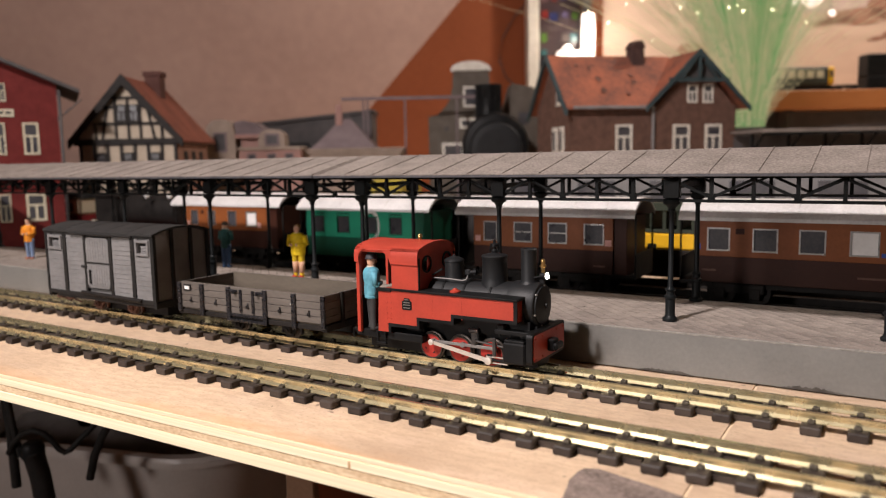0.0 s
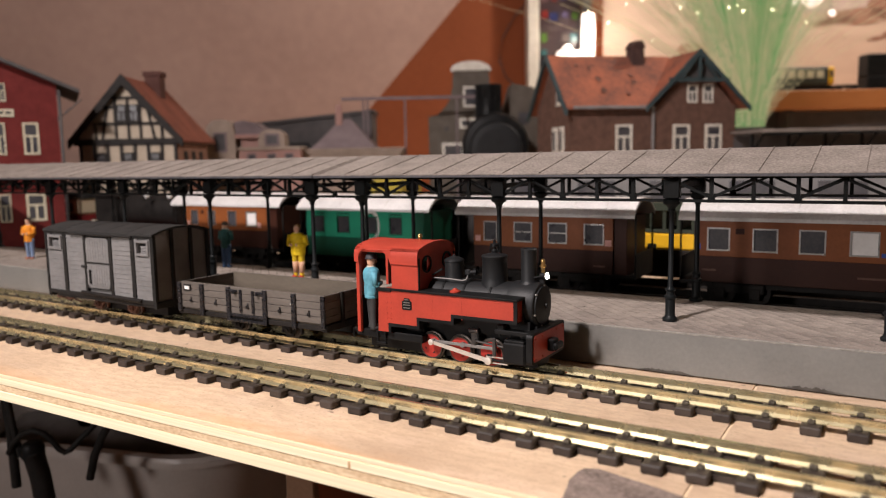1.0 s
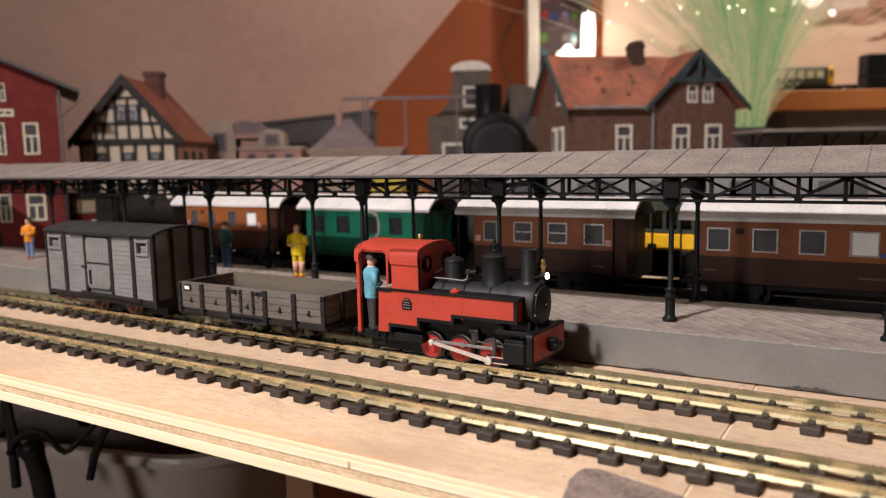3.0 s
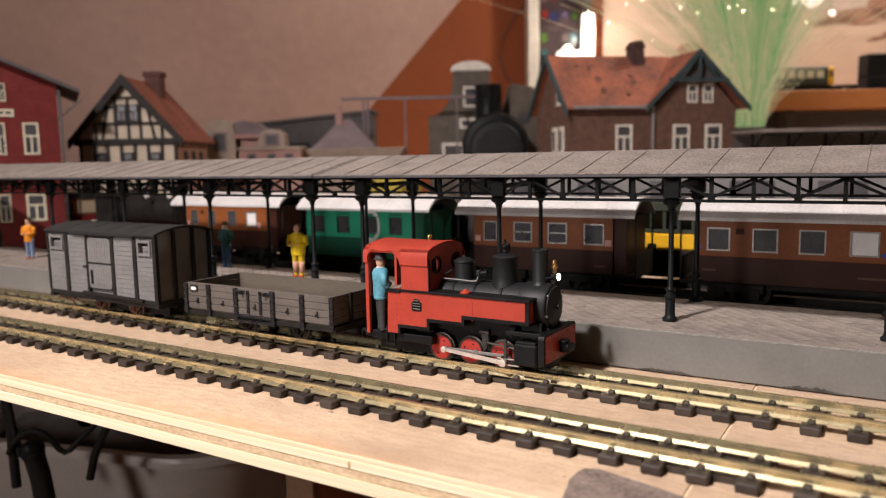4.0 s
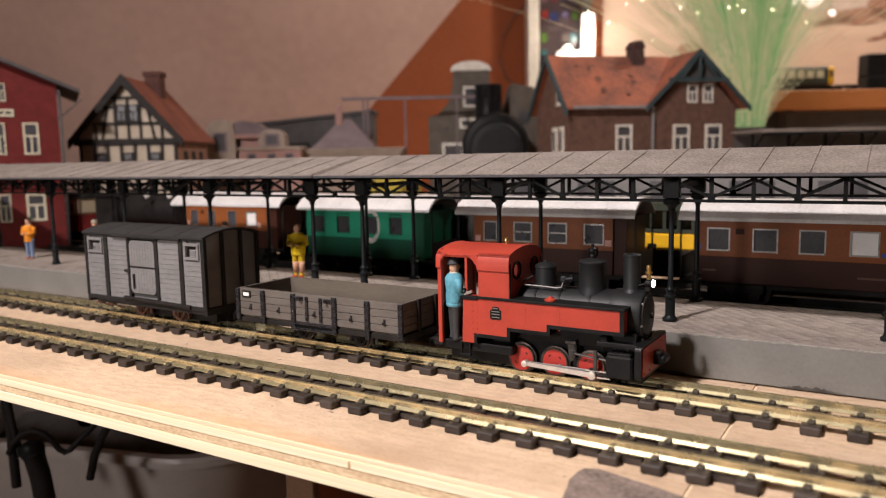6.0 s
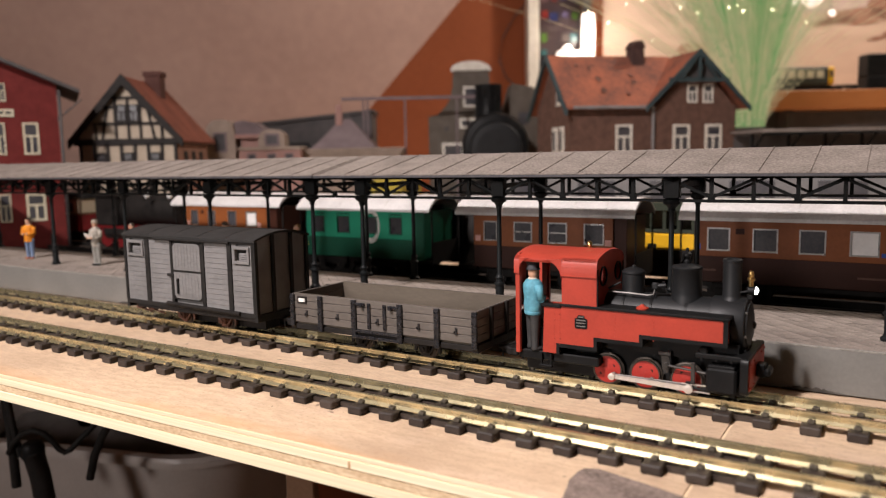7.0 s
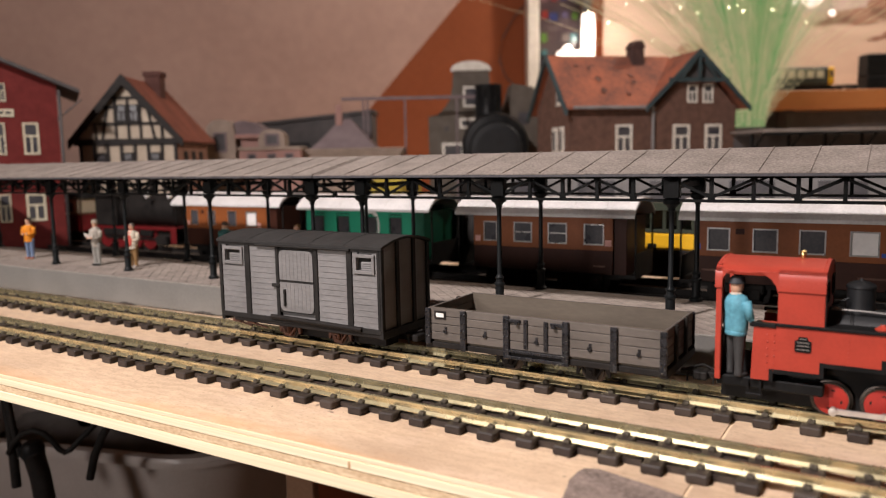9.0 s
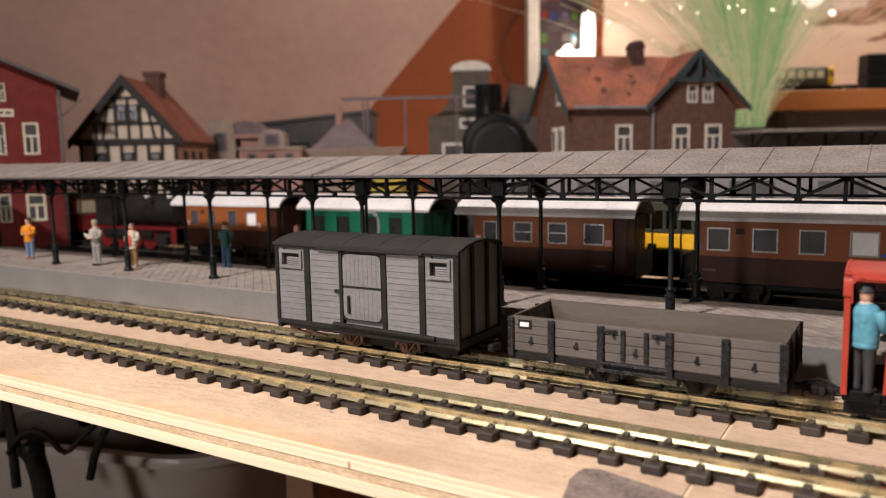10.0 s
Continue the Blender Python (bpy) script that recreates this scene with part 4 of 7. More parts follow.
def covered_van():
    V = thing("covered_van", VAN_X, TRACK_Y, RAIL, 0, "light grey planked covered model van with dark framing and roof", "van")
    x0, x1, H = -32.2, 32.2, 12.4
    bays = ((-31.6, -21.0, 1), (-19.0, -7.6, 0), (9.2, 20.4, 0), (22.2, 31.4, 1))
    bm = B()
    box(bm, x0 + 0.2, x1 - 0.2, -H + 1.0, -H + 1.3, 7.2, 31)
    box(bm, x0 + 0.2, x1 - 0.2, H - 1.3, H - 1.0, 7.2, 31)
    box(bm, x0 + 0.2, x1 - 0.2, -H + 1, H - 1, 6.8, 7.8)
    part("body_lining", bm, VANGREY, V)
    for s in (-1, 1):
        for a, b, win in bays:
            a_, b_ = (a, b) if s < 0 else (-b, -a)
            n = 13
            h = (30.4 - 8.0) / n
            for k in range(n):
                z = 8.0 + k * h
                pieces = [(a_, b_)]
                if win and z + h > 24.6 and z < 28.9:
                    pieces = [(a_, a_ + 2.0), (b_ - 2.0, b_)]
                for p, q in pieces:
                    bm = B()
                    y1 = s * (H - 0.25)
                    slab(bm, [(s * (H - 1.0), z + 0.05), (y1 + s * 0.10, z + 0.03), (y1 - s * 0.03, z + h - 0.03), (s * (H - 1.0), z + h - 0.05)], p, q, "x")
                    part("side_plank", bm, VANGREY, V)
            if win:
                c0, c1 = a_ + 0.9, b_ - 0.9
                bm = B()
                for u0, u1, w0, w1 in ((c0, c1, 23.9, 24.9), (c0, c1, 28.6, 29.6), (c0, c0 + 1.0, 24.9, 28.6), (c1 - 1.0, c1, 24.9, 28.6)):
                    box(bm, u0, u1, *sorted((s * (H - 0.8), s * (H + 0.35))), w0, w1, 0.1)
                w = part("window_frame", bm, VANGREY, V, "light grey raised window frame")
                bm = B()
                for k in range(4):
                    z = 24.95 + k * 0.62
                    slab(bm, [(s * (H - 0.95), z + 0.5), (s * (H - 0.5), z), (s * (H - 0.42), z + 0.12), (s * (H - 0.87), z + 0.6)], c0 + 2.2, c1 - 1.0, "x")
                part("louvre", bm, VANGREY, w)
                # closed dark sheet behind the louvres, its colour giving the depth of a vent
                part("vent_opening", box(B(), c0 + 0.9, c1 - 0.9, *sorted((s * (H - 1.0), s * (H - 0.96))), 24.8, 28.7), VANFRAME, w, "dark sheet in place of the shaded vent opening")
        for a, b in ((-32.3, -31.5), (-21.1, -18.9), (-7.7, -6.4), (7.8, 9.3), (20.3, 22.3), (31.3, 32.3)):
            a_, b_ = (a, b) if s < 0 else (-b, -a)
            part("frame_post", box(B(), a_, b_, *sorted((s * (H - 1.0), s * (H + 0.25))), 8.1, 30.2, 0.12), VANFRAME, V, "dark grey iron post")
        for z0, z1 in ((30.2, 31.4), (6.6, 8.1)):
            part("frame_rail", box(B(), x0, x1, *sorted((s * (H - 1.0), s * (H + 0.2))), z0, z1, 0.1), VANFRAME, V, "dark grey iron rail")
        d0, d1 = (-6.6, 8.0) if s < 0 else (-8.0, 6.6)
        bm = B()
        slab(bm, [(d0, 10.0), (d1, 10.0), (d1, 29.9), (d0, 29.9)], s * (H - 0.9), s * (H - 0.1))
        door = part("door_backing", bm, VANFRAME, V, "dark sliding door surround")
        bm = B()
        slab(bm, [(d0 + 0.5, 20.2), (d1 - 0.5, 20.2)] + arc(d1 - 2.3, 27.6, 1.8, 0, 90, 5) + arc(d0 + 2.3, 27.6, 1.8, 90, 180, 5), s * (H - 0.2), s * (H + 0.2))
        slab(bm, arc(d0 + 2.3, 12.2, 1.8, 180, 270, 5) + arc(d1 - 2.3, 12.2, 1.8, 270, 360, 5) + [(d1 - 0.5, 19.4), (d0 + 0.5, 19.4)], s * (H - 0.2), s * (H + 0.2))
        part("door_leaf", bm, VANGREY, door, "light grey boarded door leaves")
        k = d0 + 1.6
        while k < d1 - 1:
            for z0, z1 in ((20.6, 28.9), (10.9, 19.0)):
                part("door_batten", box(B(), k, k + 0.22, *sorted((s * (H + 0.1), s * (H + 0.27))), z0, z1), VANGREY, door)
            k += 1.55
        bm = B()
        box(bm, d0 + 2.2, d0 + 3.0, *sorted((s * H, s * (H + 0.8))), 12.0, 17.3, 0.15)
        box(bm, d0 - 2.6, d0 + 0.6, *sorted((s * H, s * (H + 0.7))), 17.8, 18.8, 0.15)
        rod(bm, (d0 - 9 if s < 0 else d0, s * (H + 0.6), 30.6), (d1 + 14, s * (H + 0.6), 30.6), 0.4, n=8)
        part("door_handle", bm, VANFRAME, door, "dark door handle and runner")
        bm = B()
        rod(bm, (-10.0, s * (H + 0.3), 8.3), (25.5, s * (H + 0.3), 7.6), 0.75, n=10)
        box(bm, x0 + 5, x1 - 0.5, *sorted((s * (H - 1.6), s * (H - 0.1))), 5.4, 6.7, 0.2)
        part("sole_bar", bm, RUNG, V, "black sole bar and door runner")
    crown = 33.3

    def rooftop(h):
        return [(-H - 0.5 + (2 * H + 1.0) * i / 16, 31.0 + h + (crown - 31.0) * (1 - ((i - 8) / 8.0) ** 2)) for i in range(17)]
    for s in (-1, 1):
        bm = B()
        slab(bm, [(-H + 0.4, 7.0), (H - 0.4, 7.0)] + [(y * 0.96, z) for y, z in rooftop(-0.2)[::-1]], s * 31.6, s * 32.2, "x")
        e = part("end_wall", bm, VANGREY_SHADED, V, "grey planked end wall, toned down as shaded")
        for y in (-H + 0.6, -4.2, 4.2, H - 0.6):
            top_ = 31.0 + (crown - 31) * (1 - (y / H) ** 2)
            part("end_post", box(B(), *sorted((s * 32.2, s * 32.9)), y - 0.75, y + 0.75, 7.6, top_ - 0.1, 0.12), VANFRAME, e)
        part("headstock", box(B(), *sorted((s * 31.5, s * 32.9)), -H, H, 5.2, 7.6, 0.15), VANFRAME, V)
        coupler(V, s * 32.4, s)
    bm = B()
    slab(bm, rooftop(0.0) + rooftop(0.75)[::-1], x0 - 1.0, x1 + 1.0, "x", True)
    roof = part("roof", bm, VANROOF, V, "dark grey arched roof")
    for k in range(1, 5):
        bm = B()
        x = x0 + (x1 - x0) * k / 5
        slab(bm, rooftop(0.7) + rooftop(0.85)[::-1], x - 0.2, x + 0.2, "x", True)
        part("roof_seam", bm, VANROOF, roof)
    bm = B()
    box(bm, -30, 30, -2.5, 2.5, 4.0, 6.9)
    box(bm, -30, 30, -9.5, 9.5, 5.9, 6.8)
    # deep spine, added to black out the gap and hide the far rail
    box(bm, -16, 27, -3.2, 3.2, 0.7, 5.0)
    part("underframe", bm, RUNG, V, "black underframe")
    for x in (-27.0, -20.5):
        bm = B()
        box(bm, x - 1.6, x + 1.6, -H + 0.6, -H + 2.6, 4.6, 6.0, 0.2)
        rod(bm, (x, -H + 1.5, 4.9), (x + 5.5, -H + 2.4, 3.6), 0.35, n=6)
        part("brake_gear", bm, RUSTW, V, "rusty brake gear")
    for x in (-9.0, 11.6):
        axle_set(V, x, 2.9, "van", RUSTW, RUSTW)
    return V


VAN_OB = covered_van()

# painted miniature figures: plain shapes
SKIN = material("figure_flesh", (0.62, 0.36, 0.24), (0.5, 0.28, 0.18), 600, 0.6)


def figure(name, x, y, z, rz, h, coat, legs, hat, hair, label, wide=1.0, arms=1.0, shoe=(0.03, 0.03, 0.03), front=None, bare=None):
    """A painted figure, h mm tall, as one plain mesh."""
    bm = B()
    k = h / 22.0

    def blob(profile, cx, cy, sx, sy, mi, n=12):
        start = len(bm.faces)
        rings = []
        for r, zz in profile:
            rings.append([bm.verts.new(((cx + math.cos(2 * math.pi * i / n) * r * sx) * k * MM, (cy + math.sin(2 * math.pi * i / n) * r * sy) * k * MM, zz * k * MM)) for i in range(n)])
        bm.faces.ensure_lookup_table()
        fs = [bm.faces.new(rings[0][::-1]), bm.faces.new(rings[-1])]
        for p, q in zip(rings, rings[1:]):
            for i in range(n):
                f = bm.faces.new((p[i], p[(i + 1) % n], q[(i + 1) % n], q[i]))
                f.smooth = True
                fs.append(f)
        for f in fs:
            f.material_index = mi

    def limb(p, q, r, r2, mi):
        p, q = Vector(p) * k, Vector(q) * k
        before = set(bm.faces)
        rod(bm, p, q, r * k, r2 * k, n=10)
        for f in bm.faces:
            if f not in before:
                f.material_index = mi
    for s in (-1, 1):
        blob([(0.95, 0.0), (1.05, 0.4), (0.85, 1.2), (1.05, 4.5), (1.2, 6.5), (1.35, 9.5), (1.5, 11.0)], s * 1.35 * wide, 0, 1.0, 1.05, 1)
        blob([(0.9, 0.0), (1.0, 0.5), (0.7, 0.95)], s * 1.4 * wide, -0.7, 1.0, 1.6, 4)
    blob([(2.3, 9.6), (2.7, 10.4), (2.75, 12.0), (2.6, 13.5), (2.95, 15.5), (3.0, 16.8), (2.2, 18.0), (0.9, 18.5)], 0, 0, 1.05 * wide, 0.84, 0)
    blob([(0.85, 18.2), (1.0, 18.6), (1.35, 19.3), (1.45, 20.2), (1.3, 21.0), (0.6, 21.5)], 0, -0.15, 0.9, 1.0, 2)
    if hat:
        blob([(1.7, 20.7), (1.75, 20.95), (1.45, 21.1), (1.45, 21.9), (1.0, 22.3), (0.4, 22.4)], 0, -0.1, 1.0, 1.1, 3)
    else:
        blob([(1.5, 20.2), (1.5, 20.9), (1.1, 21.6), (0.4, 21.9)], 0, 0.15, 0.95, 1.0, 3)
    # jacket hem, collar, shirt front
    blob([(2.4, 9.2), (2.55, 9.4), (2.6, 10.6)], 0, 0, 1.05 * wide, 0.86, 0)
    blob([(1.2, 18.0), (1.35, 18.35), (1.1, 18.7)], 0, 0, 1.0, 1.0, 5)
    if front:
        blob([(0.9, 10.2), (1.3, 12.0), (1.35, 15.0), (1.0, 17.6)], 0, -1.6, 1.0, 0.75, 5)
    if bare:
        for s in (-1, 1):
            blob([(0.98, 2.0), (1.12, 4.5), (1.24, 6.6)], s * 1.35 * wide, 0, 1.02, 1.08, 2)
    blob([(0.35, 19.5), (0.45, 19.8), (0.2, 20.2)], 0, -1.45, 1.0, 1.0, 2, 8)
    for s in (-1, 1):
        limb((s * 3.1 * wide, 0, 17.2), (s * 3.9 * wide, -0.4, 13.4), 1.05, 0.9, 0)
        limb((s * 3.9 * wide, -0.4, 13.6), (s * 1.5 * wide, -2.8 * arms, 13.6), 0.9, 0.75, 0)
        limb((s * 1.5 * wide, -2.8 * arms, 13.6), (s * 1.0 * wide, -3.4 * arms, 13.7), 0.6, 0.5, 2)
    bmesh.ops.recalc_face_normals(bm, faces=bm.faces)
    me = bpy.data.meshes.new(name)
    bm.to_mesh(me)
    bm.free()

    def paint(c, tag):
        return material("figure_" + tag, c, tuple(v * 0.65 for v in c), 700, 0.65)
    for m in (paint(coat, "coat"), paint(legs, "legs"), SKIN, paint(hair, "hair"), paint(shoe, "shoes"), paint(front or (0.6, 0.55, 0.46), "shirt")):
        me.materials.append(m)
    ob = new(name, me)
    ob.matrix_basis = pose(x * MM, y * MM, z * MM, 0, 0, rz)
    return tagged(ob, label, "figurine")


DRIVER = figure("driver_figurine", LOCO_X - 17.6, TRACK_Y - 7.4, RAIL + 7.0, 138, 22.0, (0.12, 0.36, 0.46), (0.045, 0.045, 0.045), True, (0.04, 0.04, 0.045), "painted model driver in blue jacket standing on the footplate", 1.1, 0.8)


# ---- motion of the train ----
TRAVEL = ((0.0, 0.0), (2.9, 0.0), (3.3, 0.45), (3.8, 2.35), (4.0, 3.3), (4.5, 6.6), (5.0, 11.85), (5.5, 18.5), (6.25, 33.6), (7.0, 51.7), (7.5, 63.5), (8.0, 76.0), (8.5, 88.4), (9.0, 101.1), (9.5, 113.2), (10.0, 126.2))


def travel(t):
    """Way along the track in mm, as a smooth rising curve."""
    T, S = [p[0] for p in TRAVEL], [p[1] for p in TRAVEL]
    d = [(S[i + 1] - S[i]) / (T[i + 1] - T[i]) for i in range(len(T) - 1)]
    m = [d[0]] + [0 if a * b <= 0 else 2 * a * b / (a + b) for a, b in zip(d, d[1:])] + [d[-1]]
    i = max(k for k in range(len(T) - 1) if T[k] <= t + 1e-9)
    h = T[i + 1] - T[i]
    u = (t - T[i]) / h
    return (2 * u ** 3 - 3 * u ** 2 + 1) * S[i] + (u ** 3 - 2 * u ** 2 + u) * h * m[i] + (3 * u ** 2 - 2 * u ** 3) * S[i + 1] + (u ** 3 - u ** 2) * h * m[i + 1]


def motions():
    times = [0.0] + [2.8 + 0.1 * i for i in range(73)]
    times[-1] = 10.0
    way = {"loco": travel, "wagon": travel, "van": lambda t: max(0.0, travel(t) - 2.2)}
    start = {"loco": (LOCO, LOCO_X), "wagon": (WAGON_OB, WAGON_X), "van": (VAN_OB, VAN_X)}
    for who, (ob, x) in start.items():
        walk(ob, [(t, pose((x + way[who](t)) * MM, TRACK_Y * MM, RAIL * MM)) for t in times])
    walk(DRIVER, [(t, pose((LOCO_X - 17.6 + travel(t)) * MM, (TRACK_Y - 7.4) * MM, (RAIL + 7.0) * MM, 0, 0, 138)) for t in times])
    for w, x, y, r, who in WHEELS:
        walk(w, [(t, pose(x * MM, y * MM, r * MM, 0, math.degrees(way[who](t) / r), 0)) for t in times])
    side, main, head = [], [], []
    for t in times:
        a = radians(PIN0) - travel(t) / W_R
        px, pz = DRIVE[0] + CRANK * math.cos(a), W_R + CRANK * math.sin(a)
        dz = HEAD_Z - pz
        dx = math.sqrt(ROD_L ** 2 - dz ** 2)
        side.append((t, pose(px * MM, -6.7 * MM, pz * MM)))
        main.append((t, pose(px * MM, -7.9 * MM, pz * MM, 0, -math.degrees(math.atan2(dz, dx)), 0)))
        head.append((t, pose((px + dx) * MM, -6.9 * MM, HEAD_Z * MM)))
    walk(SIDE_ROD, side)
    walk(MAIN_ROD, main)
    walk(CROSSHEAD, head)


# ---- rolling stock on the standard gauge track behind the platform ----
def bed():
    t = thing("standard_gauge_track", 0, 0, 0, PHI, "dark ballasted standard gauge model track behind the platform", "model track", kind="structure")
    bm = B()
    box(bm, -760, 330, 258, 345, 0.05, 3.0, 0.4)
    part("ballast_bed", bm, BALLAST, t, "dark brown ballast")
    for y in (290.5, 307.0, 330.0):
        bm = B()
        box(bm, -760, 330, y - 0.6, y + 0.6, 3.0, 6.2, 0.15)
        part("rail", bm, RUNG, t)


bed()


def bogie(parent, x, side_y):
    for s in (-1, 1):
        bm = B()
        y0, y1 = sorted((s * (side_y - 4.5), s * (side_y - 2.2)))
        box(bm, x - 9, x + 9, y0, y1, 5.0, 8.6, 0.4)
        for dx in (-6, 6):
            box(bm, x + dx - 1.8, x + dx + 1.8, y0 - 0.4, y1 + 0.4, 3.0, 7.0, 0.3)
            spin(bm, [(5.0, -0.9), (5.0, 0.9)], 18, (x + dx, s * (side_y - 6), 5.2), "y")
        part("bogie", bm, RUNG, parent, "black bogie")


def coach(name, u, y, length, wins, top_mat, low_mat, label, trim, ends=(0, 0), white=None, extra=None, rz=0.0, half=14.0):
    """A passenger coach; wins are (from, to) along its side, seen from the platform; floor 9, eaves 31.5 above the rail."""
    a = radians(PHI)
    x_, y_ = (u + length / 2) * math.cos(a) - (y + half) * math.sin(a), (u + length / 2) * math.sin(a) + (y + half) * math.cos(a)
    C = thing(name, x_, y_, 5.0, PHI + rz, label, "railway coach", "coaches at the platform")
    x0, x1 = -length / 2, length / 2
    z0, zw0, zw1, ze = 9.2, 20.6, 29.0, 31.7
    wins = [(p - length / 2, q - length / 2) for p, q in wins]
    for s in (-1, 1):
        y0, y1 = sorted((s * (half - 0.8), s * half))
        bm = B()
        box(bm, x0, x1, y0, y1, z0, 18.6, 0.15)
        part("lower_side", bm, low_mat, C, "dark lower side panel")
        bm = B()
        box(bm, x0, x1, y0, y1, 18.6, zw0)
        box(bm, x0, x1, y0, y1, zw1, ze)
        edges = [x0] + [v for w in wins for v in w] + [x1]
        for p, q in zip(edges[::2], edges[1::2]):
            box(bm, p, q, y0, y1, zw0, zw1)
        part("window_side", bm, top_mat, C)
        for i, (p, q) in enumerate(wins):
            bm = B()
            surround(bm, p, q, zw0, zw1, 0.5, *sorted((s * (half - 0.7), s * (half + 0.18))))
            w = part("window", bm, trim, C, "window with bright metal trim")
            if white is not None and i in white.get("half", ()):
                bm = B()
                box(bm, p, q, *sorted((s * (half - 0.7), s * (half + 0.1))), 24.6, 25.1)
                part("sash_bar", bm, trim, w)
            bm = B()
            box(bm, p, q, *sorted((s * (half - 0.75), s * (half - 0.5))), zw0, zw1)
            lit = white is not None and i in white.get("white_fill", ())
            part("pane", bm, WHITE_PANE if lit else GLASSDARK, w, "plain white pane in the window" if lit else "dark pane")
    for s in (-1, 1):
        bm = B()
        box(bm, *sorted((s * (x1 - 0.8), s * x1)), -half + 0.8, half - 0.8, z0, ze + 2)
        part("end_wall", bm, COACH_END, C, "dark coach end wall")
        n = ends[0 if s < 0 else 1]
        if n:
            bm = B()
            box(bm, *sorted((s * x1, s * (x1 + n))), -half + 2, half - 2, z0 - 1.5, z0)
            part("end_platform", bm, RUNG, C, "open end platform")
            for yy in (-half + 2.2, half - 2.6):
                bm = B()
                box(bm, *sorted((s * (x1 + n - 0.6), s * (x1 + n))), yy, yy + 0.6, z0, ze + 0.5)
                part("end_post", bm, RUNG, C)
            bm = B()
            box(bm, *sorted((s * (x1 + n - 0.4), s * (x1 + n))), -half + 2.2, half - 2.2, z0, 17.5)
            part("end_rail", bm, RUNG, C)
            if s > 0:
                bm = B()
                box(bm, x1, x1 + n * 0.6, -half + 1.2, half - 1.2, z0, ze, 0.2)
                part("vestibule", bm, low_mat, C, "dark closed vestibule at the coach end")
    n = 22
    def curve(g):
        return [(-(half + 0.6) + 2 * (half + 0.6) * i / n, ze + g + 6.2 * (1 - abs((i - n / 2) / (n / 2)) ** 2.6)) for i in range(n + 1)]
    e0, e1 = x0 - max(ends[0], 0.8), x1 + max(ends[1], 0.8)
    bm = B()
    slab(bm, curve(-0.3) + curve(0.9)[::-1], e0, e1, "x", True)
    r = part("roof", bm, ROOFWHITE, C, "white curved roof")
    k = e0 + 13
    while k < e1 - 4:
        bm = B()
        slab(bm, curve(0.8) + curve(1.15)[::-1], k - 0.2, k + 0.2, "x", True)
        part("roof_rib", bm, ROOFWHITE, r)
        k += 13.4
    bm = B()
    box(bm, x0 - 2, x1 + 2, -half + 4, half - 4, 6.8, z0 + 0.6)
    for p in (x0 - 5, x1 + 2):
        box(bm, p, p + 3, -2, 2, 6.0, 8.5)
    part("underframe", bm, RUNG, C, "black underframe")
    for x in (x0 + 14, x1 - 14):
        bogie(C, x, half)
    if extra:
        for p, q, v0, v1, m, nm in extra:
            bm = B()
            box(bm, p - length / 2, q - length / 2, -half - 0.12, -half + 0.2, v0, v1)
            part(nm, bm, m, C)
    return C


# plain white for the few panes that aren't dark
WHITE_PANE = material("white_pane", (0.86, 0.83, 0.80), (0.78, 0.75, 0.72), 200, 0.6)
PINK = material("pale_sticker", (0.75, 0.42, 0.36), (0.6, 0.32, 0.27), 400, 0.6)
FAINT = material("faded_lettering", (0.17, 0.085, 0.06), (0.11, 0.05, 0.035), 600, 0.6)
STICK = material("blue_sticker", (0.05, 0.10, 0.45), (0.04, 0.08, 0.35), 400, 0.5)
bar = "marking_bar"
coach("brown_coach", -60.6, 282, 128, [(3.7, 11.6), (19.1, 27.4), (34.0, 42.3), (49.3, 58.0), (65, 73.5), (82, 90), (98, 106), (114, 122)], COACH, COACH_LOW, "two-tone brown model coach with white roof and metal-trimmed windows", ALU, (6.5, 6), {"white_fill": (3,), "half": ()}, [(13.4, 16.4, 26.8, 28.8, COACH_LOW, "vent"), (0.6, 1.5, 21.0, 23.0, STICK, "blue_sticker"), (2.0, 7.0, 13.2, 13.9, FAINT, bar), (58.6, 61, 20.6, 22, STICK, "blue_sticker"), (52, 61, 13.0, 13.7, FAINT, bar)])
coach("brown_coach", -153.0, 282, 61, [(4.8, 11.2), (18.8, 27.0), (34.0, 42.2), (49.2, 57.5)], COACH, COACH_LOW, "two-tone brown model coach, short, with half-open windows", ALU, (9, 8.5), {"white_fill": (), "half": (1, 2)}, [(57.8, 60.4, 20.4, 22.8, PINK, "pink_sticker"), (0.8, 3.2, 20.4, 22.8, PINK, "pink_sticker"), (53, 58, 12.0, 12.7, FAINT, bar)])
coach("green_coach", -250.6, 287, 63.2, [(4.6, 11.6), (19.2, 27.0), (36.0, 43.4), (50.0, 57.4)], GREEN, GREEN_LOW, "bright green model coach with white roof and white oval mark", GREEN_LOW, (6, 9), None, [(4.6, 11.6, 29.6, 30.4, GREEN_LOW, "vent"), (19.2, 27, 29.6, 30.4, GREEN_LOW, "vent"), (36, 43.4, 29.6, 30.4, GREEN_LOW, "vent"), (50, 57.4, 29.6, 30.4, GREEN_LOW, "vent")])
coach("brown_coach", -350.0, 297, 63.5, [(4.2, 10.0), (18.0, 24.0), (33.8, 40.2), (47.6, 55.6)], COACH, COACH_LOW, "two-tone brown model coach with one white window", ALU, (12, 9), {"white_fill": (3,), "half": ()}, [(12.6, 14.6, 27, 29, COACH_LOW, "vent"), (55.9, 58.4, 20.4, 22.8, PINK, "pink_sticker"), (1.0, 3.2, 20.4, 22.8, PINK, "pink_sticker")])
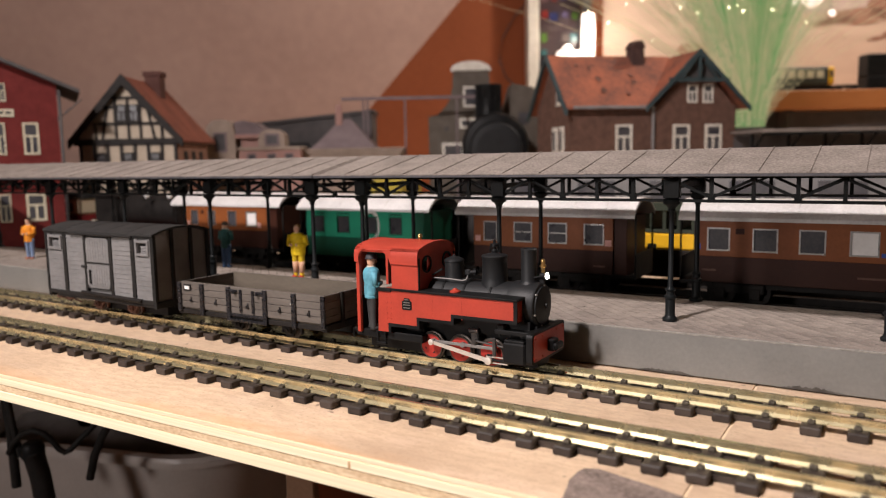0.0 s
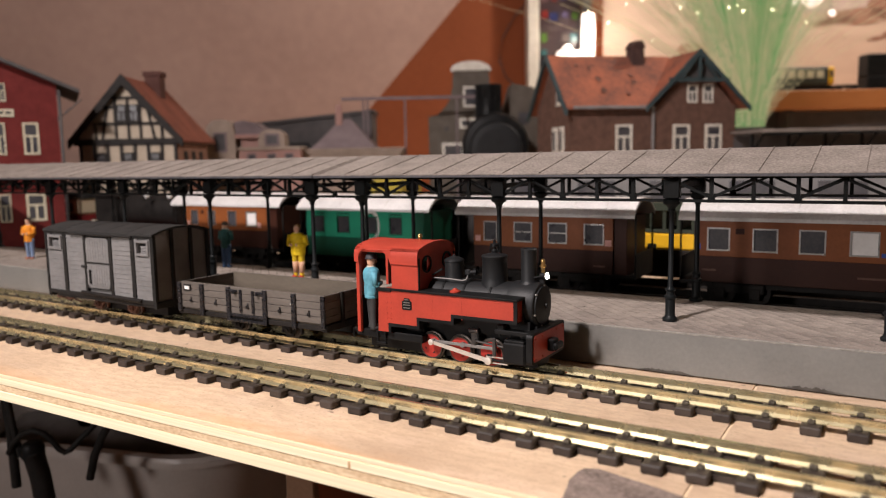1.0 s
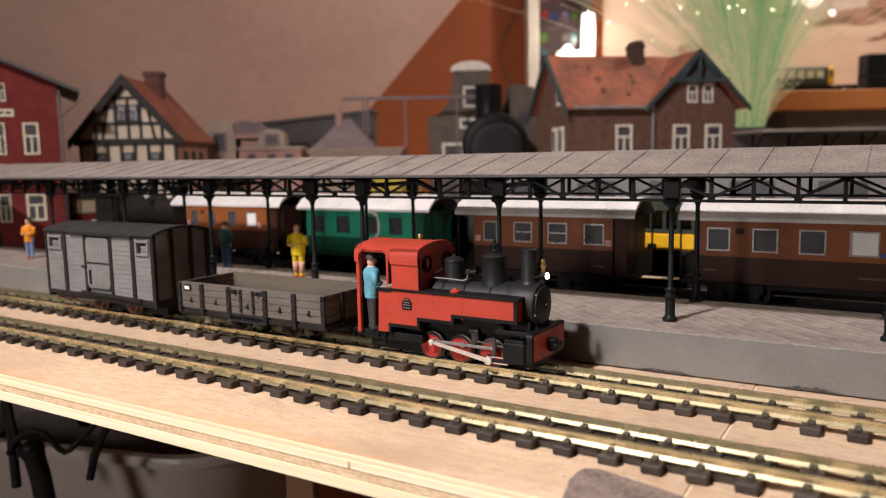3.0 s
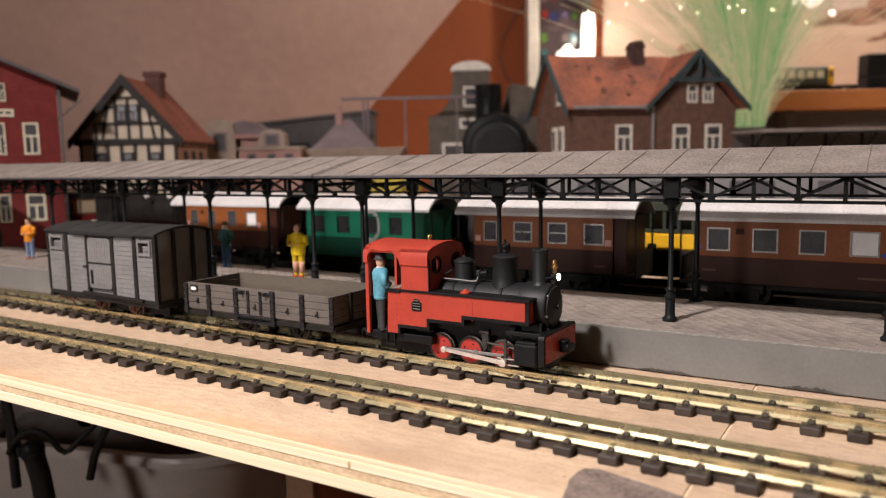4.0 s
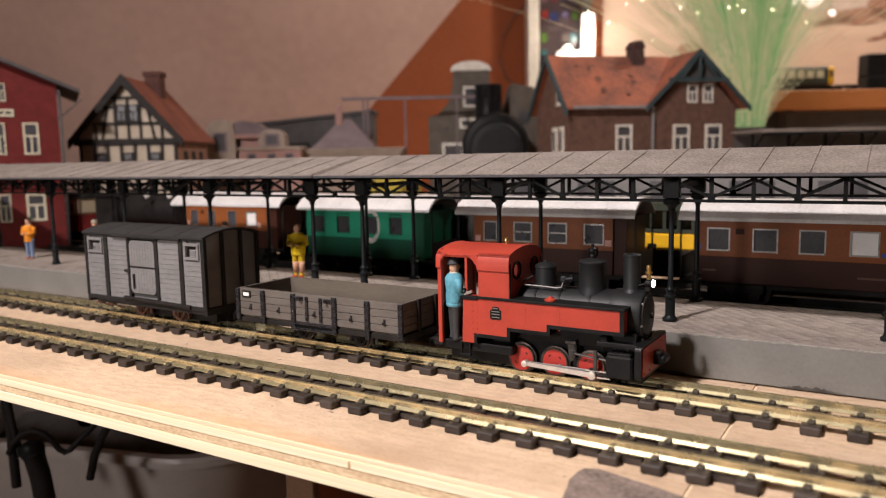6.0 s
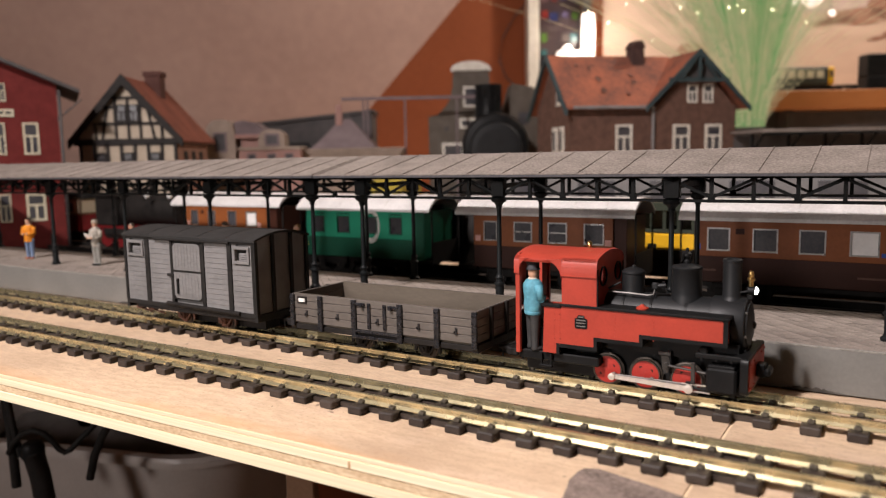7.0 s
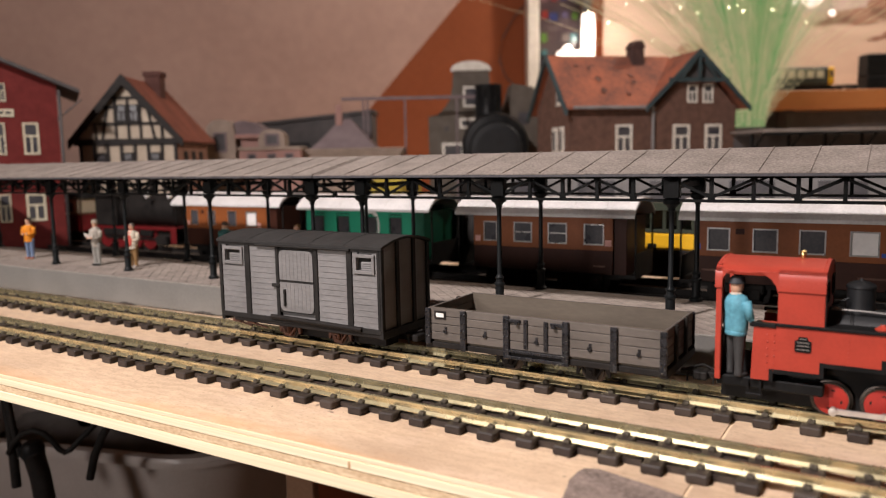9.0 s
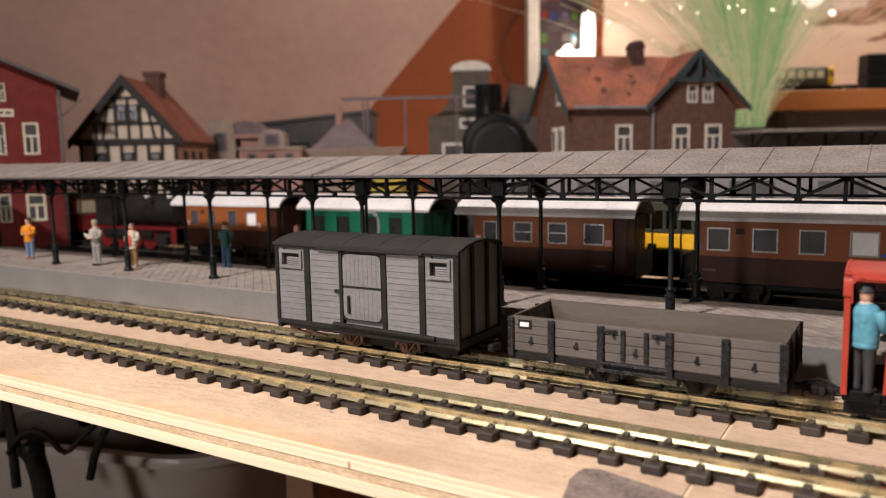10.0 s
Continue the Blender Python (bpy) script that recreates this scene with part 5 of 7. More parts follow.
# the white oval round one window of the green coach
bm = B()
n = 28
for k in range(n):
    a0, a1 = 2 * math.pi * k / n, 2 * math.pi * (k + 1) / n
    slab(bm, [(math.cos(a) * r * 0.62 + 8.0, math.sin(a) * r + 24.6) for a, r in ((a0, 8.3), (a1, 8.3), (a1, 5.9), (a0, 5.9))], -14.15, -13.9)
oval = part("oval_mark", bm, WHITE, next(o for o in bpy.data.objects if o.name.startswith("green_coach")), "white painted oval")


def on_platform_side(u, y):
    a = radians(PHI)
    return u * math.cos(a) - y * math.sin(a), u * math.sin(a) + y * math.cos(a)


def shunter():
    x, y = on_platform_side(-84.5, 330)
    S = thing("diesel_shunter", x, y, 3.0, PHI, "yellow and dark green model diesel shunter between the coaches", "locomotive")
    bm = B()
    box(bm, -14.5, 14.5, -1, 24, 12, 16.0, 0.5)
    box(bm, -13, 13, 0, 23, 4, 12.0, 0.5)
    part("frame", bm, RUNG, S, "black frame")
    bm = B()
    box(bm, -13.2, 13.2, 0, 22, 16.0, 23.2, 0.8)
    part("body", bm, YELLOW, S, "yellow body band")
    bm = B()
    box(bm, -13.0, 13.0, 0.3, 21.7, 23.2, 25.0, 0.3)
    for xx in (-12.6, -6.5, -1, 5.2, 11.4):
        box(bm, xx, xx + 1.4, 0.3, 21.5, 25, 33.5)
    slab(bm, [(-13.5, 33.2), (13.5, 33.2), (12.5, 35.0), (8, 36.6), (-8, 36.6), (-12.5, 35.0)], -0.5, 22.5)
    part("cab", bm, material("shunter_green", (0.045, 0.055, 0.035), (0.03, 0.036, 0.025), 80, 0.5), S, "dark green cab")
    bm = B()
    box(bm, -12.4, 12.6, 1.0, 1.4, 25, 33.3)
    box(bm, -12.4, 12.6, 20.6, 21.0, 25, 33.3)
    part("cab_glass", bm, clear("cab_glass", (0.85, 0.85, 0.7)), S, "clear cab windows")
    bm = B()
    box(bm, -7.5, -3.5, -0.3, 0.2, 16.0, 18.6)
    part("step_box", bm, RUNG, S)


shunter()


def black_loco():
    x, y = on_platform_side(-436, 322)
    S = thing("steam_locomotive", x, y, 3.0, PHI, "large black model steam locomotive with red running gear", "locomotive")
    red = material("gear_red", (0.17, 0.012, 0.014), (0.11, 0.008, 0.009), 100, 0.5)
    bm = B()
    spin(bm, [(10.5, -30), (10.5, 34), (9.5, 36), (4, 37.5)], 24, (0, 16, 27), "x")
    box(bm, -38, -16, 2, 30, 16, 36, 1.0)
    slab(bm, [(-39, 36), (-15, 36), (-18, 38.5), (-36, 38.5)], 1, 31)
    b = part("boiler", bm, RUNG, S, "black boiler and cab")
    bm = B()
    spin(bm, [(3.5, 34), (3.0, 42), (3.6, 43)], 16, (28, 16, 0))
    spin(bm, [(4, 34), (3.8, 40), (2, 41.5)], 16, (2, 16, 0))
    part("chimney", bm, BLACK, S, "black chimney and dome")
    bm = B()
    box(bm, -38, 47, 3, 29, 14.3, 16, 0.3)
    box(bm, 38, 48, 2, 30, 6, 15, 0.6)
    part("running_board", bm, red, S, "red running board and buffer beam")
    for k in range(4):
        bm = B()
        spin(bm, [(7.0, -1.2), (7.2, 0.0), (7.0, 1.2)], 22, (-30 + k * 15, 5.5, 8.5), "y")
        part("wheel", bm, red, S, "red driving wheel")
    bm = B()
    box(bm, -36, 46, 6, 26, 5, 13)
    for x0, x1, z0, z1 in ((-30, -6, 9.5, 14.2), (8, 20, 10, 14.2), (24, 34, 4.5, 11)):
        box(bm, x0, x1, 1.6, 4.6, z0, z1, 0.5)
    box(bm, -30, 30, 3.2, 4.0, 7.8, 9.0)
    part("frame", bm, RUNG, S)
    for xx in (40, 18):
        bm = B()
        spin(bm, [(1.5, -1), (1.5, 1)], 12, (xx, 2.0, 37.0), "y")
        part("lamp", bm, WHITE, S, "small pale lamp")
    # red and cream coach behind it
    x, y = on_platform_side(-560, 330)
    C = thing("railcar", x, y, 3.0, PHI, "red and cream model railcar, mostly hidden", "railway coach", "coaches at the platform")
    cream = material("railcar_cream", (0.62, 0.52, 0.36), (0.5, 0.42, 0.29), 60, 0.5)
    bm = B()
    box(bm, -70, 60, 0, 28, 10, 22, 0.8)
    part("lower_side", bm, red, C, "red lower side")
    bm = B()
    box(bm, -70, 60, 0.2, 27.8, 22, 34, 1.5)
    up = part("upper_side", bm, cream, C, "cream upper side")
    for k in range(8):
        bm = B()
        box(bm, -62 + k * 15, -53 + k * 15, -0.2, 0.4, 24, 31)
        part("window", bm, GLASSDARK, up)
    bm = B()
    slab(bm, [(-0.5, 34), (28.5, 34), (24, 37.5), (4, 37.5)], -71, 61, "x")
    part("roof", bm, VANROOF, C, "dark roof")
    bm = B()
    box(bm, -66, 56, 3, 25, 3, 10)
    part("underframe", bm, RUNG, C)


black_loco()

figure("figurine", -392.6, 220.5, PLAT_Z, 20, 21.5, (0.80, 0.28, 0.02), (0.16, 0.22, 0.34), False, (0.05, 0.03, 0.02), "painted miniature traveller in orange top and blue trousers", 0.95, 1.0, (0.45, 0.13, 0.03))
figure("figurine", -333.7, 219.8, PLAT_Z, 10, 22.0, (0.42, 0.38, 0.32), (0.30, 0.29, 0.26), True, (0.40, 0.34, 0.26), "painted miniature man in grey suit reading a newspaper", 0.85, 1.3)
figure("figurine", -311.0, 223.5, PLAT_Z, 15, 21.0, (0.62, 0.54, 0.42), (0.26, 0.15, 0.06), False, (0.75, 0.72, 0.68), "painted miniature man in red waistcoat and pale coat", 0.95, 0.5, (0.5, 0.45, 0.4), (0.62, 0.10, 0.07))
figure("figurine", -268.5, 242.0, PLAT_Z, 200, 21.5, (0.025, 0.10, 0.095), (0.05, 0.10, 0.20), False, (0.05, 0.04, 0.03), "painted miniature traveller in dark green coat", 0.8, 0.5, (0.05, 0.06, 0.12))
figure("figurine", -216.0, 233.5, PLAT_Z, 5, 22.5, (0.80, 0.55, 0.01), (0.72, 0.50, 0.02), False, (0.30, 0.16, 0.05), "painted miniature footballer in yellow kit with red socks", 1.15, 0.9, (0.55, 0.05, 0.03), None, True)


PAPER = material("newsprint", (0.52, 0.48, 0.42), (0.36, 0.33, 0.29), 900, 0.8)


def newspaper():
    bm = B()
    slab(bm, [(-2.8, 14.6), (0, 13.6), (2.4, 14.2), (2.6, 15.6), (0, 15.1), (-3.0, 16.2)], -4.2, -3.9)
    ob = part("newspaper", bm, PAPER)
    ob.matrix_basis = pose(-0.3337, 0.2198, PLAT_Z * MM, 0, 0, 10)
    tagged(ob, "open pale newspaper held by the grey figure", "newspaper")


newspaper()


# ---- model buildings ----
TIMBER = material("timber_black", (0.012, 0.010, 0.009), (0.022, 0.018, 0.016), 90, 0.7)
PLASTER = material("infill_white", (0.46, 0.385, 0.30), (0.36, 0.295, 0.225), 50, 0.85)
TILE = material("roof_tile_red", (0.25, 0.08, 0.05), (0.16, 0.055, 0.038), 70, 0.8, bump=0.0004, fine=420, stretch=(1, 1, 0.4))
TILE2 = material("roof_tile_weathered", (0.44, 0.135, 0.07), (0.17, 0.075, 0.055), 38, 0.8, bump=0.0005, fine=330, grain=0.7)
MOSS = material("roof_moss", (0.30, 0.15, 0.11), (0.22, 0.12, 0.095), 200, 0.9)
BRICK = material("brick_brown", (0.15, 0.08, 0.058), (0.09, 0.05, 0.037), 180, 0.85, bump=0.0002, fine=700)
REDBRICK = material("brick_red", (0.15, 0.018, 0.015), (0.105, 0.013, 0.011), 140, 0.8, bump=0.0002, fine=700)
GREYSTONE = material("gable_grey", (0.13, 0.11, 0.09), (0.09, 0.075, 0.06), 80, 0.85)
CREAM = material("window_cream", (0.66, 0.60, 0.44), (0.56, 0.5, 0.36), 200, 0.6)
BLUEGREEN = material("barge_board", (0.035, 0.055, 0.06), (0.05, 0.075, 0.08), 120, 0.6)
ZINC = material("zinc_grey", (0.26, 0.25, 0.25), (0.18, 0.175, 0.17), 90, 0.5)
SLATE = material("slate_dark", (0.06, 0.055, 0.055), (0.09, 0.08, 0.078), 90, 0.7)


def at_back(name, u, w, z, label, category, group="", rz=0.0):
    x, y = behind(u, w)
    return thing(name, x, y, z, BG + rz, label, category, group)


def window(parent, x0, x1, z0, z1, y, mat, cross=True, depth=1.2):
    f = (x1 - x0) * 0.13
    w = part("window", surround(B(), x0, x1, z0, z1, f, y - depth, y + 0.2), mat, parent, "pale framed window")
    if cross:
        m, h = (x0 + x1) / 2, z0 + (z1 - z0) * 0.58
        part("mullion", box(B(), m - f * 0.45, m + f * 0.45, y - depth * 0.7, y + 0.2, z0, h), mat, w)
        part("transom", box(B(), x0, x1, y - depth * 0.6, y + 0.2, h - f * 0.45, h + f * 0.45), mat, w)
    bm = B()
    box(bm, x0 + f * 0.5, x1 - f * 0.5, y - 0.35, y + 0.1, z0 + f * 0.5, z1 - f * 0.5)
    part("pane", bm, GLASSDARK, w, "dark pane")
    return w


def gable_roof(parent, hw, ze, zr, y0, y1, over, mat, thick=1.6):
    for s in (-1, 1):
        bm = B()
        k = (zr - ze) / hw
        e = hw + over
        slab(bm, [(0, zr), (s * e, zr - k * e), (s * e, zr - k * e + thick), (0, zr + thick)], y0, y1)
        part("roof", bm, mat, parent, "tiled roof slope")


def timber_house():
    h = at_back("timber_framed_house", -233, 566, 0, "half-timbered black and white model house with red tiled roof", "house")
    hw, ze, zr, dp = 36.0, 82.8, 123.5, 72
    bm = B()
    slab(bm, [(-hw, 0), (hw, 0), (hw, ze), (0, zr), (-hw, ze)], 0.6, dp)
    part("wall", bm, PLASTER, h, "cream plaster wall")
    gable_roof(h, hw, ze, zr, -4, dp + 5, 5.8, TILE)
    k = (zr - ze) / hw
    for s in (-1, 1):
        # courses of tiles on each slope, a thin step each
        n = 15
        for c in range(n):
            a, b = (hw + 5.8) * c / n, (hw + 5.8) * (c + 1) / n + 0.5
            bm = B()
            slab(bm, [(s * a, zr - k * a + 1.7), (s * b, zr - k * b + 2.15), (s * b, zr - k * b + 1.5), (s * a, zr - k * a + 1.5)], -3.8, dp + 4.8)
            part("tile_course", bm, TILE, h)
        e = hw + 6.4
        bm = B()
        slab(bm, [(0, zr + 2.9), (s * e, zr - k * e + 2.9), (s * e, zr - k * e - 3.0), (0, zr - 5.0)], -5.0, -2.5)
        part("barge_board", bm, TIMBER, h, "black barge board")

    def beam(x0, z0, x1, z1, t=1.2):
        bm = B()
        d = Vector((x1 - x0, z1 - z0)).normalized()
        nx, nz = -d.y * t, d.x * t
        slab(bm, [(x0 + nx, z0 + nz), (x1 + nx, z1 + nz), (x1 - nx, z1 - nz), (x0 - nx, z0 - nz)], -0.6, 1.0)
        part("beam", bm, TIMBER, h)
    beam(-40, 77.2, 40, 77.2, 2.4)
    beam(-25, 90.6, 27, 90.6, 1.0)
    beam(-14, 109.5, 14, 109.5, 1.0)
    for a, b in ((-19, -8), (10, 20)):
        beam(a, 102.8, b, 102.8, 0.9)
    for x in (-23, -8, 1.4, 10.3, 26):
        beam(x, 79, x, 90.6 if x != 1.4 else 109, 0.9)
    for x in (-8, 10.3):
        beam(x, 90.6, x, 109, 1.0)
    for x, d in ((-18.5, 5), (20.5, -5)):
        beam(x, 79, x + d, 104, 0.9)
    for i in range(8):
        beam(-35.2 + 10.06 * i, 0, -35.2 + 10.06 * i, 77, 1.1)
    beam(-36, 56, 36, 56, 1.1)
    for x0, x1 in ((-7.0, 0.6), (2.2, 9.4)):
        window(h, x0, x1, 91.8, 104.6, -0.2, TIMBER)
    for i in (1, 3, 5):
        x = -30.2 + 10.06 * i
        window(h, x - 3.9, x + 3.9, 57.2, 69.2, -0.2, TIMBER)
    # plain brown side wall under the eave
    bm = B()
    box(bm, hw - 0.2, hw + 0.5, 0.8, dp - 0.2, 0, 80)
    sw = part("side_wall", bm, material("side_brown", (0.30, 0.17, 0.13), (0.22, 0.12, 0.09), 90, 0.85), h, "brown rendered side wall")
    for y in (14, 32, 50):
        part("window", box(B(), hw + 0.3, hw + 1.0, y, y + 9, 56, 70, 0.3), TIMBER, sw, "dark side window")
    part("eave_board", box(B(), hw + 0.5, hw + 5.6, -3.5, dp + 4, 75.6, 77.2, 0.3), TIMBER, h, "black eave board")
    bm = B()
    box(bm, 0, 12, 40, 52, 100, 131, 0.5)
    box(bm, -1, 13, 39, 53, 129, 133, 0.4)
    part("chimney", bm, material("chimney_brick", (0.10, 0.045, 0.035), (0.07, 0.03, 0.025), 200, 0.85), h, "dark brick chimney")


timber_house()


def red_building():
    h = at_back("brick_station_building", -265.5 - 79 * math.cos(radians(27)), 527 - 79 * math.sin(radians(27)), 0, "dark red brick model station building with cream windows", "building", rz=27.0)
    bm = B()
    slab(bm, [(-79, 0), (79, 0), (79, 117), (0, 151), (-79, 117)], 0, 80)
    part("wall", bm, REDBRICK, h, "red brick wall")
    gable_roof(h, 79, 117, 151, -7, 86, 16, SLATE, 2.5)
    for a, b, z0, z1 in ((45, 50, 104, 116), (58.5, 68, 68.5, 90), (41, 48, 68.5, 90), (57, 69, 23, 42), (41, 48, 23, 42)):
        window(h, a, b, z0, z1, 0, CREAM, True, 0.8)
    bm = B()
    box(bm, 38, 54, -1, 0.2, 94, 99)
    part("name_board", bm, CREAM, h, "cream name board")
    for k in range(3):
        part("lettering_bar", box(B(), 40 + k * 4.6, 43.4 + k * 4.6, -1.3, -0.9, 95.6, 97.4), SLATE, h)
    for a, b in ((53.5, 67.5),):
        bm = B()
        box(bm, a - 1, b + 1, -0.4, 0.2, 66, 68)
        part("sill", bm, REDBRICK, h)
    bm = B()
    box(bm, 75, 80.6, -1.4, 0.2, 0, 116)
    part("corner_pilaster", bm, REDBRICK, h)
    bm = B()
    rod(bm, (80, -2, 92), (96, -2, 106), 0.6, n=6)
    rod(bm, (82, -2, 0), (82, -2, 112), 1.0, n=8)
    part("downpipe", bm, SLATE, h, "dark downpipe and bracket")


red_building()


def brick_house():
    h = at_back("brick_station_house", 171, 605, 0, "brown brick model station house with weathered red tiled roof", "house", rz=11.0)
    # main wing along x, with a front gable wing to one side
    ze, zr = 99.5, 140.0
    bm = B()
    box(bm, -70, 72, 4, 86, 0, ze)
    slab(bm, [(4, ze), (86, ze), (45, zr)], -70, 20, "x")
    part("wall", bm, BRICK, h, "brown brick wall")
    bm = B()
    slab(bm, [(-1, 0), (69, 0), (69, ze - 2), (34, 135), (-1, ze - 2)], 0, 80)
    part("gable_wall", bm, BRICK, h, "brown brick gable")
    bm = B()
    for pts in ([(-75, -2, ze - 1), (-6, -2, ze - 1), (34, 45, zr + 3), (-75, 45, zr + 3)], [(-75, 45, zr + 3), (34, 45, zr + 3), (34, 92, ze - 1), (-75, 92, ze - 1)]):
        up = [bm.verts.new(tuple(c * MM for c in p)) for p in pts]
        dn = [bm.verts.new((p[0] * MM, p[1] * MM, (p[2] - 2.5) * MM)) for p in pts]
        bm.faces.new(up), bm.faces.new(dn[::-1])
        for i in range(4):
            bm.faces.new((up[i], dn[i], dn[(i + 1) % 4], up[(i + 1) % 4]))
    r = part("roof", bm, TILE2, h, "weathered red tiled roof")
    for s in (-1, 1):
        bm = B()
        slab(bm, [(34, 139.5), (34 + s * 44, 96), (34 + s * 44, 98), (34, 142.0)], -5, 60)
        part("roof", bm, TILE2, h)
        bm = B()
        slab(bm, [(34, 142.8), (34 + s * 45, 98), (34 + s * 45, 94), (34, 138.0)], -7, -4.8)
        part("barge_board", bm, BLUEGREEN, h, "dark blue-green barge board")
    bm = B()
    box(bm, 8, 60, -6.5, -4.9, 117, 120)
    box(bm, 32.8, 35.2, -6.5, -4.9, 117, 139)
    rod(bm, (18, -5.7, 119), (30, -5.7, 133), 1.0, n=6)
    rod(bm, (50, -5.7, 119), (38, -5.7, 133), 1.0, n=6)
    part("gable_truss", bm, BLUEGREEN, h, "blue-green ornamental gable truss")
    bm = B()
    slab(bm, [(34 - 20, 120), (34 + 20, 120), (34, 138)], -0.8, 0.2)
    part("gable_board", bm, SLATE, h, "dark boarding in the gable")
    for s, yy in ((-1, 4),):
        bm = B()
        for e in (-1, 1):
            slab(bm, [(45, zr + 4), (45 + e * 48.5, ze - 4.5), (45 + e * 48.5, ze - 8), (45, zr - 1)], -77.5, -75, "x")
        part("barge_board", bm, BLUEGREEN, h)
    for a, b, z0, z1, y in ((-32.5, -18.5, 62, 84.5, 4), (14.5, 29, 62, 84, 0), (42.5, 57, 62, 84, 0), (26.4, 35.0, 101, 115.5, 0), (40, 48.6, 101, 115.5, 0), (-32.5, -18.5, 20, 50, 4), (14.5, 29, 20, 50, 0), (42.5, 57, 20, 50, 0)):
        window(h, a, b, z0, z1, y, WHITEPAINT)
    for k, (y0, z0) in enumerate(((18, 62), (34, 62), (24, 101))):
        bm = B()
        box(bm, -71.2, -69.8, y0, y0 + 10, z0, z0 + (22 if k < 2 else 14))
        w = part("window", bm, WHITEPAINT, h)
        bm = B()
        box(bm, -71.6, -71.0, y0 + 2.5, y0 + 7.5, z0 + 3, z0 + (19 if k < 2 else 12))
        part("pane", bm, GLASSDARK, w)
    bm = B()
    box(bm, -70, -2, -3.2, -0.8, ze - 3.2, ze - 0.6, 0.5)
    rod(bm, (-3.2, -1.5, 0), (-3.2, -1.5, ze - 2), 1.2, n=8)
    part("gutter", bm, ZINC, h, "grey zinc gutter and downpipe")
    bm = B()
    box(bm, -4, 7, 36, 48, 116, 150, 0.6)
    slab(bm, [(-5, 149), (8, 149), (4.5, 154.5), (-1, 154.5)], 35, 49)
    part("chimney", bm, material("chimney_soot", (0.10, 0.055, 0.045), (0.06, 0.035, 0.03), 160, 0.9), h, "sooty brick chimney")
    random.seed(11)
    for i in range(7):
        x, t = random.uniform(-66, -8), random.uniform(0.08, 0.85)
        y, z = -2 + 47 * t, ze - 0.5 + (zr + 4 - ze) * t
        bm = B()
        rr = random.uniform(1.0, 2.8)
        pts = [(x + rr * random.uniform(0.6, 1.4) * math.cos(a), rr * random.uniform(0.6, 1.3) * math.sin(a)) for a in (2 * math.pi * j / 7 for j in range(7))]
        k = (zr + 4 - ze) / 47
        vs = [bm.verts.new((px * MM, (y + q) * MM, (z + q * k + 0.35) * MM)) for px, q in pts]
        f = bm.faces.new(vs)
        bmesh.ops.solidify(bm, geom=[f], thickness=0.0003)
        part("moss_patch", bm, MOSS, r)


WHITEPAINT = material("white_paint", (0.74, 0.70, 0.62), (0.62, 0.58, 0.5), 150, 0.6)
brick_house()


def dutch_gable():
    h = at_back("gabled_house", 31, 762, 0, "grey model house with curved gable and white coping", "house")
    half = [(43, 0), (43, 102), (34, 104), (26, 110), (21, 120), (18.5, 132), (18, 147)]
    bm = B()
    slab(bm, half + [(-x, z) for x, z in half[::-1]], 0, 6)
    part("gable_wall", bm, GREYSTONE, h, "dark grey curved gable wall")
    bm = B()
    box(bm, -40, 40, 6, 70, 0, 98)
    slab(bm, [(-40, 98), (40, 98), (0, 138)], 6, 70)
    part("body", bm, GREYSTONE, h)
    bm = B()
    slab(bm, [(-20, 146.5), (20, 146.5)] + [(20 * math.cos(radians(a)), 147.5 + 8.5 * math.sin(radians(a))) for a in range(0, 181, 20)], -1.2, 7)
    part("coping", bm, WHITEPAINT, h, "white rounded coping")
    for a, b, z0, z1 in ((-8, 6, 111, 131), (-12, 6, 90, 100), (-30, -8, 60, 76)):
        window(h, a, b, z0, z1, 0, WHITEPAINT, False, 0.8)
    bm = B()
    spin(bm, [(2.4, -0.4), (2.4, 0.3)], 10, (-25, 0, 90), "y")
    part("round_vent", bm, SLATE, h)


dutch_gable()


def large_engine():
    h = at_back("large_toy_locomotive", 51, 715, 0, "large black toy steam locomotive seen from its smokebox end", "locomotive")
    bm = B()
    spin(bm, [(24, -12), (29, -11), (31.5, -7), (31.5, 0), (30, 1), (30, 110)], 40, (0, 0, 71), "y")
    b = part("boiler", bm, BLACK, h, "black boiler")
    bm = B()
    spin(bm, [(18, -15), (23, -14.5), (24.5, -12)], 32, (0, 0, 69), "y")
    part("smokebox_door", bm, BOILER, b, "dark grey smokebox door")
    bm = B()
    spin(bm, [(15, 90), (13, 98), (11.5, 102), (11.2, 122), (12.5, 124), (12.5, 129), (10, 129.5), (9, 122)], 28, (-5, 14, 0))
    c = part("chimney", bm, BLACK, h, "black ribbed chimney")
    bm = B()
    for a in range(0, 360, 30):
        x, y = 11.8 * math.cos(radians(a)), 11.8 * math.sin(radians(a))
        box(bm, -5 + x - 0.8, -5 + x + 0.8, 14 + y - 0.8, 14 + y + 0.8, 101, 128)
    part("rib", bm, BLACK, c)
    bm = B()
    box(bm, -34, 34, -10, 110, 18, 38, 1.5)
    box(bm, -28, 28, 0, 100, 0, 18)
    part("frame", bm, RUNG, h)


large_engine()


def dark_tower():
    """The dark building behind the brick house's end."""
    h = at_back("dark_house", 82, 745, 0, "dark stone model house behind the brick house", "house")
    bm = B()
    slab(bm, [(-22, 0), (40, 0), (40, 104), (8, 128), (-12, 132), (-22, 96)], 0, 50)
    part("wall", bm, GREYSTONE, h, "dark stone wall")
    window(h, -6, 4, 92, 104, 0, SLATE, False, 0.6)
    bm = B()
    box(bm, -22, 40, 50, 56, 0, 100)
    part("rear", bm, GREYSTONE, h)


dark_tower()


